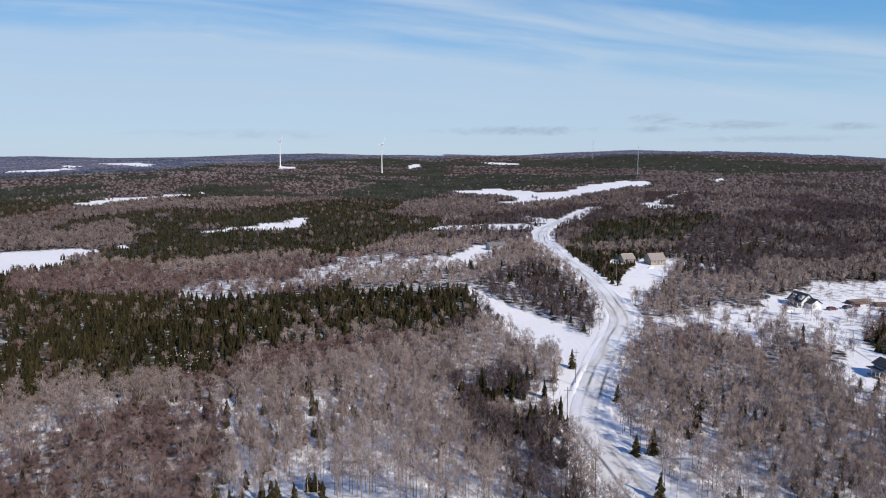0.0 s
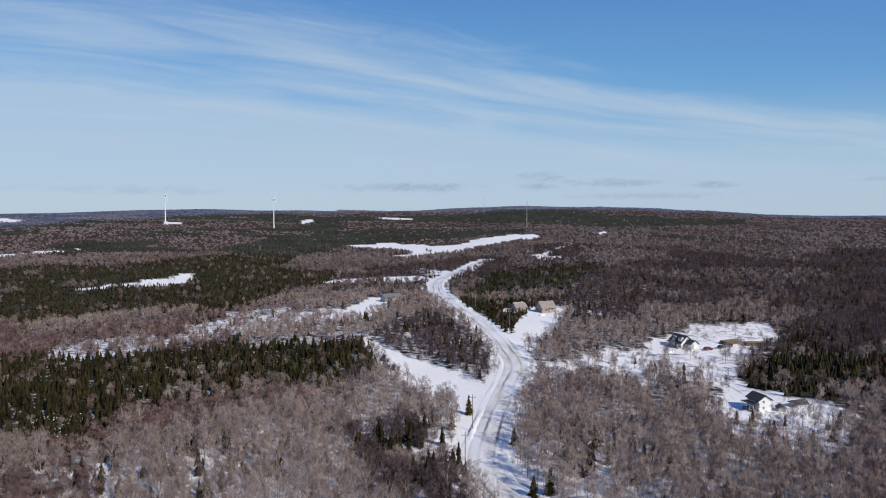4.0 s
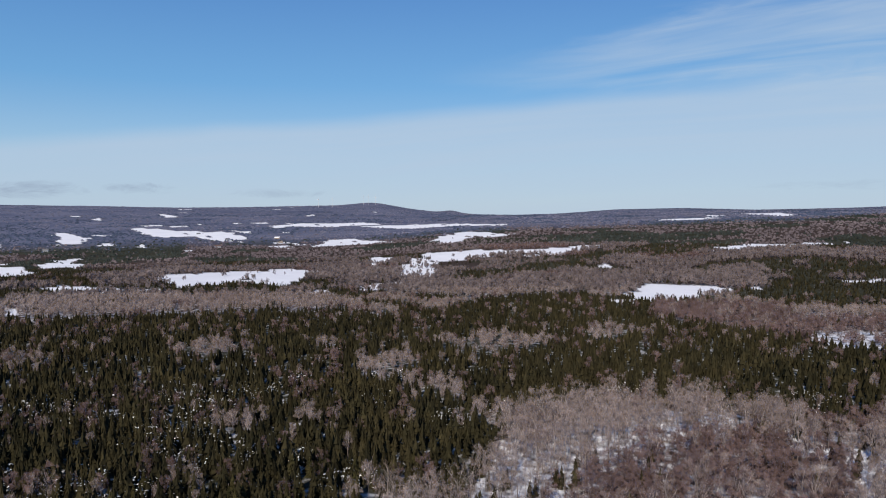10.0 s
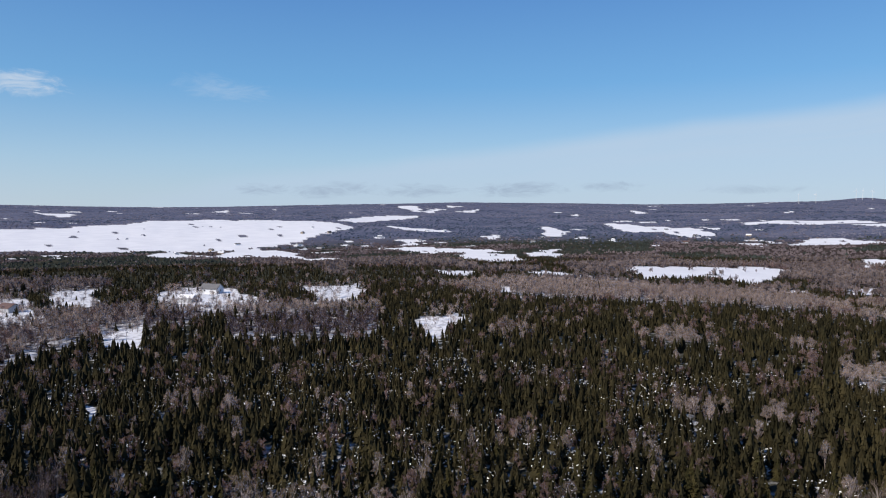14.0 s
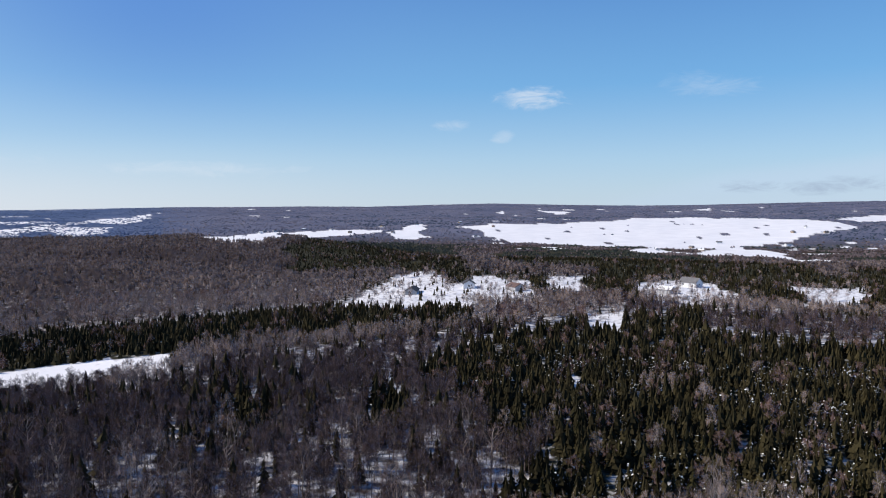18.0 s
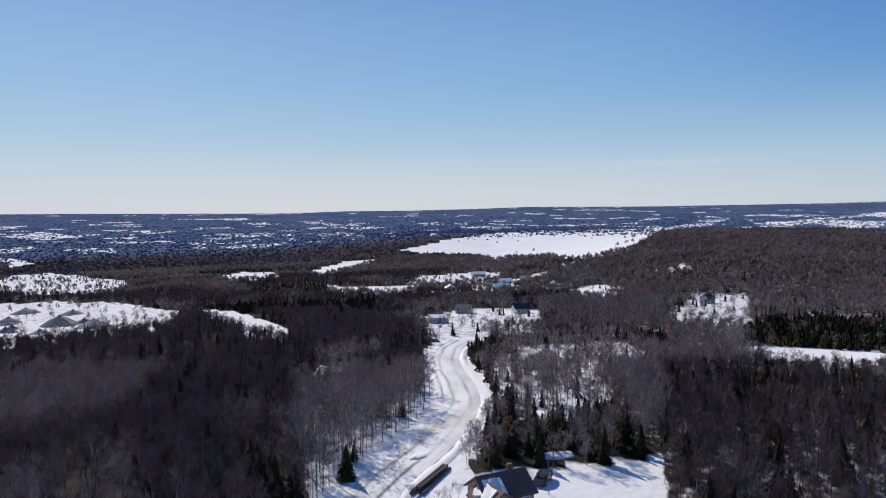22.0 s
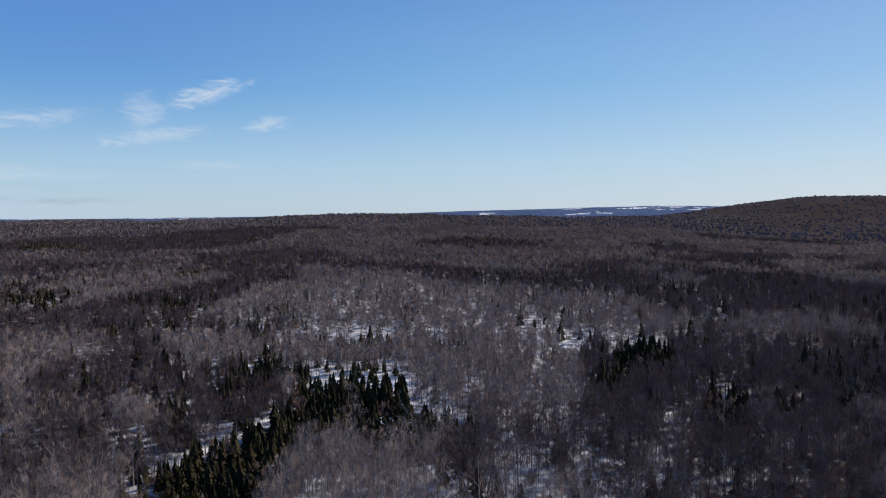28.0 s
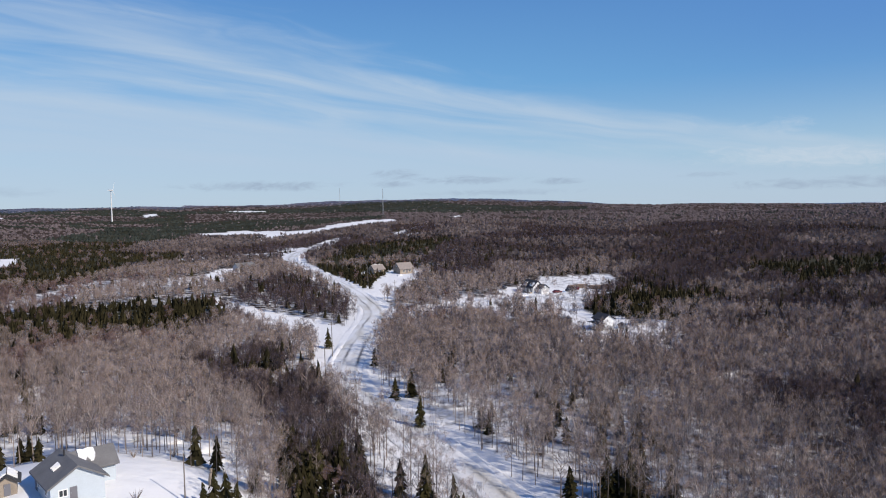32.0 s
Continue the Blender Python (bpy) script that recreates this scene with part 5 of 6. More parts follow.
# ---- poles, masts and turbines ----
def utility_pole(x, y, turn, height=10.5):
    YARDS.append((x, y, 2))
    t = thing("utility_pole", at_ground(x, y, turn), "weathered wooden utility pole with one crossarm beside the road", "utility pole", "poles along the road")
    part("pole", tube((0, 0, -0.5), (0, 0, height), 0.13, 0.08, 8), m_pole, t)
    part("crossarm", box(-0.9, -0.14, height - 0.86, 0.9, -0.05, height - 0.76), m_pole, t)
    for ix in (-0.8, 0.0, 0.8):
        part("insulator", tube((ix, -0.1, height - 0.76), (ix, -0.1, height - 0.5), 0.06, 0.04, 6), m_grey_wall, t)


for x, y in ((37, 189), (29, 157), (81, 277), (83, 330), (80, 400), (84, 470), (90, 540), (28, 122), (10, -150), (15, -208), (24, -108)):
    utility_pole(x, y, random.uniform(-8, 8))


def turbine(x, y, height, turn, label, base=7.0):
    t = thing("wind_turbine", at_ground(x, y, turn), label, "wind turbine", "wind turbines")
    k = height / 50
    part("tower", tube((0, 0, -1), (0, 0, height), 1.15 * k, 0.6 * k, 16), m_turbine, t)
    bm = box(-1.3 * k, -2.2 * k, height - 0.6 * k, 1.3 * k, 3.6 * k, height + 1.8 * k, bevel=0.35 * k)
    part("nacelle", bm, m_turbine, t)
    hub = part("hub", tube((0, -2.2 * k, height + 0.6 * k), (0, -4.0 * k, height + 0.6 * k), 1.1 * k, 0.4 * k, 12), m_turbine, t)
    for i in range(3):
        a = radians(base + 120 * i)
        bm = bmesh.new()
        span = 17 * k
        secs = []
        for f, c in ((0.0, 0.35), (0.12, 0.9), (0.5, 0.6), (1.0, 0.12)):
            secs.append([bm.verts.new((c * k * sx_, -3.1 * k + 0.18 * k * sy_, f * span)) for sx_, sy_ in ((-0.4, 0), (0, 0.6), (0.9, 0), (0, -0.6))])
        for u_, v_ in zip(secs, secs[1:]):
            for q in range(4):
                bm.faces.new((u_[q], u_[(q + 1) % 4], v_[(q + 1) % 4], v_[q]))
        bm.faces.new(secs[-1])
        bmesh.ops.recalc_face_normals(bm, faces=bm.faces)
        b = part("blade", bm, m_turbine, hub)
        b.matrix_local = Matrix.Translation((0, 0, height + 0.6 * k)) @ Matrix.Rotation(a, 4, "Y")


turbine(-396, 1712, 62, 70, "white wind turbine on the wooded ridge", 40)
turbine(-138, 1587, 64, 62, "white wind turbine on the wooded ridge", 25)
for deg, rr in ((59.2, 4020), (58.1, 4050), (55.6, 4100), (55.2, 4080), (54.6, 4060)):
    turbine(-math.sin(radians(deg)) * rr, math.cos(radians(deg)) * rr, 46, deg, "far white wind turbine on the distant hill", 10)


def lattice_mast(x, y, height, label):
    t = thing("radio_mast", at_ground(x, y), label, "radio mast")
    for i in range(3):
        a = 2 * math.pi * i / 3
        part("leg", tube((math.cos(a) * 1.2, math.sin(a) * 1.2, -0.5), (math.cos(a) * 0.5, math.sin(a) * 0.5, height), 0.16, 0.10, 6), m_steel, t)
    for k in range(14):
        z0, z1 = height * k / 14, height * (k + 1) / 14
        for i in range(3):
            a, b = 2 * math.pi * i / 3, 2 * math.pi * (i + 1) / 3
            q0, q1 = 1.2 - 0.7 * z0 / height, 1.2 - 0.7 * z1 / height
            part("brace", tube((math.cos(a) * q0, math.sin(a) * q0, z0), (math.cos(b) * q1, math.sin(b) * q1, z1), 0.07, 0.07, 4), m_steel, t)


lattice_mast(360, 1299, 52, "grey steel lattice radio mast standing in the woods")
lattice_mast(496, 2331, 60, "grey steel lattice radio mast on the ridge")


# ---- far settlements: small houses, one object each ----
def far_house(x, y, turn, length, width, wall, roof, label):
    h_ = thing("far_house", at_ground(x, y, turn), label, "house", "houses in the valley")
    eave, ridge = 2.7, 4.6
    part("wall", gable_body(length, width, eave, ridge), wall, h_)
    part("roof", gable_roof(length, width, eave, ridge), roof, h_)
    for wx in (-0.25, 0.25):
        part("window", box(length * wx - 0.7, width / 2 - 0.02, 1.2, length * wx + 0.7, width / 2 + 0.06, 2.5), m_pane, h_)


rng = random.Random(7)
for deg0, deg1, r0, r1, count in ((184, 216, 1500, 2500, 60), (96, 118, 1250, 1650, 5), (86, 100, 1350, 1900, 9), (120, 140, 1500, 2100, 12), (168, 182, 480, 640, 10), (62, 84, 1300, 1800, 8)):
    for _ in range(count):
        deg, rr = rng.uniform(deg0, deg1), rng.uniform(r0, r1)
        wall = rng.choice((m_white, m_white, m_grey_wall, m_tan_wall))
        roof = rng.choice((m_snow, m_grey_roof, m_dark_roof, m_brown_roof))
        x, y = -math.sin(radians(deg)) * rr, math.cos(radians(deg)) * rr
        YARDS.append((x, y, 14))
        far_house(x, y, rng.uniform(0, 180), rng.uniform(7, 12), rng.uniform(5.5, 7), wall, roof, "small house among trees and snowy fields in the valley")

# ---- ground ----
NA, RINGS = 1080, np.concatenate([[0.0, 15, 30, 45, 55], np.exp(np.linspace(math.log(62), math.log(4930), 165))])
ang = np.arange(NA) * 2 * math.pi / NA
gr, ga = np.meshgrid(RINGS, ang, indexing="ij")
gx, gy = (-np.sin(ga) * gr).ravel(), (np.cos(ga) * gr).ravel()
road_off = away(gx, gy, ROAD_LINE)
grr = np.hypot(gx, gy)
gz = terrain(gx, gy) + (fbm(gx / 40, gy / 40, 5) - 0.5) * 1.2 * np.clip((road_off - 8) / 15, 0, 1) * np.clip(grr / 400, 0.3, 3)
gcode = cover(gx, gy)
wild = (gcode == 0) | (gcode == 7)
deep = np.clip((grr - 200) / 600, 0, 1)                  # floor colour stands in for canopy farther off, to fit the camera's view
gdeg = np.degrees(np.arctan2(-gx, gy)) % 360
shady = np.exp(-((gdeg - 206) / 36) ** 2) * 0.76 + np.exp(-((gdeg - 312) / 24) ** 2) * 0.2        # backlit shade painted as darker floor to the south, and darker to the north-east
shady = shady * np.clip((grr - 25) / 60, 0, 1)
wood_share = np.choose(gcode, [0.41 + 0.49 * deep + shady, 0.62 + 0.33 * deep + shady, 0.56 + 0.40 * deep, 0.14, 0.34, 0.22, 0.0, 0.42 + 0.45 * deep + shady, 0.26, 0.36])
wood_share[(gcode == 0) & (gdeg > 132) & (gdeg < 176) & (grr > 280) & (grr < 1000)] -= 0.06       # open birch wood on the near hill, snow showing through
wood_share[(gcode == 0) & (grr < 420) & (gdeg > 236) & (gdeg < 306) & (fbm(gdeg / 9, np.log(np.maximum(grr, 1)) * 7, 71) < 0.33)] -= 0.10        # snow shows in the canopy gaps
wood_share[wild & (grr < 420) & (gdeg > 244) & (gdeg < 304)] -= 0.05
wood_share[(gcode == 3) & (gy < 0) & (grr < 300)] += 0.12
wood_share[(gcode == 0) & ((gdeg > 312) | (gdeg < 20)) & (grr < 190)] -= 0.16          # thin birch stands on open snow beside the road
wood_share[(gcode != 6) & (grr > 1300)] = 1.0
wood_share[(road_off < 9) | in_yard(gx, gy)] = 0.0
for line in DRIVES:
    wood_share[away(gx, gy, line) < 5] = 0.0
conifer_share = (gcode == 1).astype(float) * 0.85
nr = len(RINGS)
i0 = np.arange(nr - 1)[:, None] * NA + np.arange(NA)[None, :]
i1 = np.arange(nr - 1)[:, None] * NA + (np.arange(NA)[None, :] + 1) % NA
quad = np.stack([i0, i1, i1 + NA, i0 + NA], -1).reshape(-1, 4)
me = bpy.data.meshes.new("ground")
me.vertices.add(len(gx)), me.loops.add(quad.size), me.polygons.add(len(quad))
me.vertices.foreach_set("co", np.stack([gx, gy, gz], 1).astype(np.float32).ravel())
me.loops.foreach_set("vertex_index", quad.ravel().astype(np.int32))
me.polygons.foreach_set("loop_start", np.arange(0, quad.size, 4, dtype=np.int32))
me.polygons.foreach_set("loop_total", np.full(len(quad), 4, np.int32))
me.polygons.foreach_set("use_smooth", np.ones(len(quad), bool))
# shares of painted haze colour grow with distance and by bearing
for key, values in (("wood", wood_share), ("conifer", conifer_share), ("hazed", np.clip((grr - hazy_from(gdeg) + 150) / 300, 0, 1) * (gcode != 6)),
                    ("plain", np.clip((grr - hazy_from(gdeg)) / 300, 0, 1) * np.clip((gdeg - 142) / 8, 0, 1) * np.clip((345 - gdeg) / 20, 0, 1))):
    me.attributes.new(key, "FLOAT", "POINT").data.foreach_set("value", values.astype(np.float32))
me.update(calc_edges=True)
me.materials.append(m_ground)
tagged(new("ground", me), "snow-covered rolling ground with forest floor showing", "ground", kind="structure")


def strip(name, line, profile, mat, label, lift=0.10, swell=False):
    """A road strip over the ground; profile: offsets across and heights."""
    bm = bmesh.new()
    uvl = bm.loops.layers.uv.new("UVMap")
    rows, length = [], 0.0
    for i, (x, y) in enumerate(line):
        a, b = line[max(0, i - 1)], line[min(len(line) - 1, i + 1)]
        dx, dy = b[0] - a[0], b[1] - a[1]
        q = math.hypot(dx, dy) or 1.0
        nx, ny = dy / q, -dx / q
        if i:
            length += math.hypot(x - line[i - 1][0], y - line[i - 1][1])
        ring = []
        for off, up in profile:
            if swell:
                up *= max(0.0, min(1.0, 0.30 + 2.2 * noise.noise((x * 0.045, y * 0.045, profile[0][0]))))
            rough = 1.9 * max(up, 0) * (noise.noise((x * 0.21, y * 0.21, off)) + 0.7 * noise.noise((x * 0.9, y * 0.9, off)))
            px, py = x + nx * off, y + ny * off
            ring.append((bm.verts.new((px, py, ground_z(px, py) + lift + up + rough)), (off, length)))
        rows.append(ring)
    for r0, r1 in zip(rows, rows[1:]):
        for j in range(len(profile) - 1):
            quad_ = (r0[j], r0[j + 1], r1[j + 1], r1[j])
            face = bm.faces.new([v for v, _ in quad_])
            for loop, (_, uv) in zip(face.loops, quad_):
                loop[uvl].uv = uv
    bmesh.ops.recalc_face_normals(bm, faces=bm.faces)
    for f in bm.faces:
        f.smooth = True
    if bm.faces and bm.faces[0].normal.z < 0:
        bmesh.ops.reverse_faces(bm, faces=bm.faces)
    return tagged(part(name, bm, mat), label, "road", kind="structure")


strip("road", ROAD_LINE, ((-4.1, -0.05), (-3.6, 0.0), (-2.0, 0.05), (0, 0.08), (2.0, 0.05), (3.6, 0.0), (4.1, -0.05)), m_road, "ploughed snowy road with dark wheel tracks", 0.25)
for line in DRIVES:
    strip("driveway", line, ((-2.0, 0.0), (0, 0.03), (2.0, 0.0)), m_snow, "narrow ploughed snowy driveway", 0.04)


def bank(name, line, off, width, height, label):
    prof = [(off - width / 2, -0.2), (off - width / 4, height * 0.6), (off, height), (off + width / 4, height * 0.5), (off + width / 2, -0.2)]
    ob = strip(name, line, prof, m_snow, label, 0.12, True)
    ob["category"] = "snow bank"
    return ob


bank("snow_bank", ROAD_LINE, -5.0, 2.6, 0.42, "lumpy ploughed snow bank along the road")
bank("snow_bank", ROAD_LINE, 5.0, 2.6, 0.42, "lumpy ploughed snow bank along the road")


def snow_pile(x, y, length, width, height, turn):
    """A lumpy heap of ploughed snow."""
    bm = bmesh.new()
    bmesh.ops.create_icosphere(bm, subdivisions=3, radius=1.0)
    for v in bm.verts:
        k = 1 + 0.34 * noise.noise(v.co * 1.6 + Vector((x, y, 0))) + 0.26 * noise.noise(v.co * 4.1 + Vector((y, x, 0)))
        v.co = Vector((v.co.x * length / 2 * k, v.co.y * width / 2 * k, v.co.z * height * 0.62 * k))
    for f in bm.faces:
        f.smooth = True
    ob = part("snow_mound", bm, m_snow)
    ob.matrix_world = at_ground(x, y, turn, height * 0.10)
    tagged(ob, "lumpy mound of ploughed snow at the edge of a yard", "snow mound", "snow mounds")
    YARDS.append((x, y, max(length, width) / 2))


for x, y, length, width, height, turn in ((1, 117, 9, 4, 1.5, 70), (-4, 127, 8, 3.5, 1.2, 130), (-14, 131, 10, 3, 1.0, 170), (-26, 132, 9, 3, 0.9, 5), (4, 109, 5, 3, 1.1, 40), (78, 262, 8, 3, 1.2, 80), (80, 246, 7, 3, 1.1, 100),
                                           (140, 277, 6, 3, 1.0, 20), (112, 372, 7, 3, 1.1, 60), (-14, -112, 6, 3, 1.0, 15), (8, -112, 6, 2.6, 1.1, 60), (16, -84, 7, 2.6, 1.0, 60)):
    snow_pile(x, y, length, width, height, turn)

# ---- trees ----
grand = np.random.default_rng(5)


def scatter(r0, r1, per_hectare):
    """Places in a ring and what grows there, with roads and yards left free."""
    n = int(math.pi * (r1 * r1 - r0 * r0) / 1e4 * per_hectare)
    r = np.sqrt(grand.random(n) * (r1 * r1 - r0 * r0) + r0 * r0)
    a = grand.random(n) * 2 * math.pi
    x, y = -np.sin(a) * r, np.cos(a) * r
    ok = ~in_yard(x, y)
    if r0 < 760:
        ok &= away(x, y, ROAD_LINE) > np.where((y > 60) & (y < 170) & (x < 37), 4.8, 6.3) + 3.0 * grand.random(n)
        for line in DRIVES:
            ok &= away(x, y, line) > 4.0
    x, y = x[ok], y[ok]
    return x, y, terrain(x, y) + (fbm(x / 40, y / 40, 5) - 0.5) * 1.2 * np.clip(np.hypot(x, y) / 400, 0.3, 3), cover(x, y)


def open_below(x, y):
    """Canopy gaps are wider in the eastern woods."""
    deg = np.degrees(np.arctan2(-x, y)) % 360
    return np.where((deg > 236) & (deg < 306) & (np.hypot(x, y) < 420), 0.29, 0.20)


def species(x, y, code):
    """Splits places into spruce, bare hardwood and red shrub by the cover; the rest stay empty."""
    u, mix = grand.random(len(x)), fbm(x / 35, y / 35, 61)
    gap = fbm(np.degrees(np.arctan2(-x, y)) / 9, np.log(np.hypot(x, y)) * 7, 71)          # openings lie in long bands
    east_yard = (x > 100) & (y > 120)
    spruce = ((code == 1) & (u < np.where((y < -0.78 * np.hypot(x, y)) & (np.hypot(x, y) < 200), 0.55, 0.93)) & (gap > np.where((y < -0.3 * np.hypot(x, y)) | (x > 0.6 * np.hypot(x, y)), 0.12, np.where(x < -0.93 * np.hypot(x, y), 0.24, 0.29)))) | ((code == 0) & (u < np.where(mix > 0.64, 0.22, np.where(np.hypot(x, y) > 215, 0.022, 0.010))) | (code == 7) & (u < np.where((x > 0) & (y < -0.25 * np.hypot(x, y)), np.where(mix > 0.56, 0.34, 0.09), np.where(x < -0.3 * np.hypot(x, y), np.where(mix > 0.54, 0.36, 0.12), np.where(mix > 0.58, 0.42, 0.09))))) | ((code == 3) & (u < 0.08)) | ((code == 8) & ~east_yard & (u > 0.962)) | ((code == 2) & (u < 0.04)) | ((code == 4) & (u < 0.03)) | ((code == 9) & (u > 0.975))
    red = ((code == 2) & ~spruce & (u < 0.85)) | ((code == 4) & (u > 0.80)) | ((code == 0) & (mix < 0.33) & (u > 0.55)) | ((code == 1) & (u > 0.97))
    bare = ~spruce & ~red & (((code == 0) & (u < 0.86) & (gap > open_below(x, y))) | ((code == 1) & (u < 0.97) & ((u > 0.955) | ((y < -0.78 * np.hypot(x, y)) & (np.hypot(x, y) < 200)) | ((gap <= np.where(x < -0.93 * np.hypot(x, y), 0.25, 0.30)) & (u < 0.50)))) | ((code == 7) & (u < 0.92)) | ((code == 8) & (u < np.where(east_yard, np.where(gap > 0.46, 0.20, 0.05), np.where(x < -100, 0.11, 0.055)))) | ((code == 3) & (u < np.where(np.hypot(x, y) > 420, 0.14, np.where(y < 0, 0.46, np.where(x > 90, 0.32, 0.22))))) | ((code == 4) & (u > 0.74)) | ((code == 5) & (u < 0.04)) | ((code == 2) & (u > 0.93)) | ((code == 9) & (u < 0.95)))
    hedge = (code == 6) & (np.hypot(x, y) > 560) & (np.hypot(x, y) < 920) & ((np.abs(vnoise(x / 95 + y / 400, y / 95, 17) - 0.5) < 0.003) | (u < 0.0015))
    return spruce, bare | hedge, red


def spruce_tris(x, y, z, height, width, tiers, sides, snow_share=0.0):
    """Jagged skirts of boughs, tier over tier, for many trees at once."""
    n = len(x)
    base = np.stack([x, y, z], 1)
    f = (np.arange(tiers) + 0.0) / tiers
    low = 0.06 + 0.86 * f[None, :] + grand.uniform(-0.02, 0.02, (n, tiers))
    top = low + 1.55 / tiers
    rad = (1 - f[None, :]) ** 0.85 * (0.5 * width)[:, None] * grand.uniform(0.8, 1.15, (n, tiers)) + 0.10
    phase = grand.random((n, tiers, 1)) * 6.28
    k = np.arange(sides)[None, None, :]
    a0 = phase + k * 2 * math.pi / sides
    a1 = phase + (k + 0.86) * 2 * math.pi / sides
    q0 = rad[:, :, None] * grand.uniform(0.60, 1.30, (n, tiers, sides))
    q1 = rad[:, :, None] * grand.uniform(0.60, 1.30, (n, tiers, sides))
    sway = grand.uniform(-0.05, 0.05, (n, 1, 1, 2)) * height[:, None, None, None]
    t = np.zeros((n, tiers, sides, 3, 3))
    H = height[:, None, None]
    t[..., 0, 0], t[..., 0, 1] = np.cos(a0) * q0, np.sin(a0) * q0
    t[..., 1, 0], t[..., 1, 1] = np.cos(a1) * q1, np.sin(a1) * q1
    t[..., 0, 2] = low[:, :, None] * H - grand.uniform(0, 0.05, (n, tiers, sides)) * H
    t[..., 1, 2] = low[:, :, None] * H - grand.uniform(0, 0.05, (n, tiers, sides)) * H
    t[..., 2, 2] = np.minimum(top, 1.02)[:, :, None] * H
    t[..., 2, 0:2] = sway[:, :, :, :] * (low[:, :, None, None])
    t += base[:, None, None, None, :]
    return t.reshape(-1, 3, 3), tiers * sides


def stem_tris(x, y, z, height, thick, sides=3):
    n = len(x)
    a = grand.random((n, 1)) * 6.28 + np.arange(sides + 1)[None, :] * 2 * math.pi / sides
    t = np.zeros((n, sides, 3, 3))
    for v, s in ((0, slice(0, -1)), (1, slice(1, None))):
        t[:, :, v, 0] = np.cos(a[:, s]) * thick[:, None]
        t[:, :, v, 1] = np.sin(a[:, s]) * thick[:, None]
        t[:, :, v, 2] = -0.3
    t[:, :, 2, 0:2] = grand.uniform(-0.4, 0.4, (n, 1, 2))
    t[:, :, 2, 2] = height[:, None]
    t += np.stack([x, y, z], 1)[:, None, None, :]
    return t.reshape(-1, 3, 3), sides


def twig_tris(x, y, z, height, crown, blades, length, width, low=0.36):
    """Bare crowns: slim sprays of twigs that fan up and outward from the limbs into a rounded top."""
    n = len(x)
    a = grand.random((n, blades)) * 6.28
    f = grand.random((n, blades))                              # height within the crown
    bulge = np.sqrt(np.clip(1 - (1.55 * f - 0.62) ** 2, 0.06, 1))
    q = np.sqrt(grand.random((n, blades))) * bulge * crown[:, None]
    out = np.stack([np.cos(a), np.sin(a)], -1)
    tip = np.concatenate([out * q[..., None], ((low + (1.02 - low) * f) * height[:, None])[..., None]], -1)
    root = np.zeros((n, blades, 3))
    root[..., 2] = (low - 0.14 + 0.42 * f * (1 - low)) * height[:, None]
    d = tip - root
    reach = np.linalg.norm(d, axis=-1, keepdims=True)
    d /= reach + 1e-9
    limb = (np.arange(blades) < max(2, blades // 9))[None, :, None]           # a few long limbs, the rest short twigs every way
    d = d + grand.normal(size=(n, blades, 3)) * np.where(limb, 0.12, 0.50) * np.array([1, 1, 0.6]) + np.where(limb, 0.0, 1.0) * np.array([0, 0, 0.75])
    d /= np.linalg.norm(d, axis=-1, keepdims=True) + 1e-9
    ln = length * (height / 10)[:, None, None] * grand.uniform(0.55, 1.45, (n, blades, 1))
    ln = np.where(limb, np.minimum(ln * 2.6, reach), ln)
    side = np.cross(d, np.array([0.0, 0.0, 1.0])) + grand.normal(size=(n, blades, 3)) * 0.18
    side /= np.linalg.norm(side, axis=-1, keepdims=True) + 1e-9
    side *= grand.choice((-1.0, 1.0), (n, blades, 1))
    w = width * grand.uniform(0.5, 1.5, (n, blades, 1)) * np.where(limb, 0.30, 0.5)
    fork = tip - d * ln * grand.uniform(0.2, 0.7, (n, blades, 1)) + side * w
    t = np.stack([tip - d * ln, fork, tip - side * w * 0.6], -2)
    t += np.stack([x, y, z], 1)[:, None, None, :]
    return t.reshape(-1, 3, 3), blades


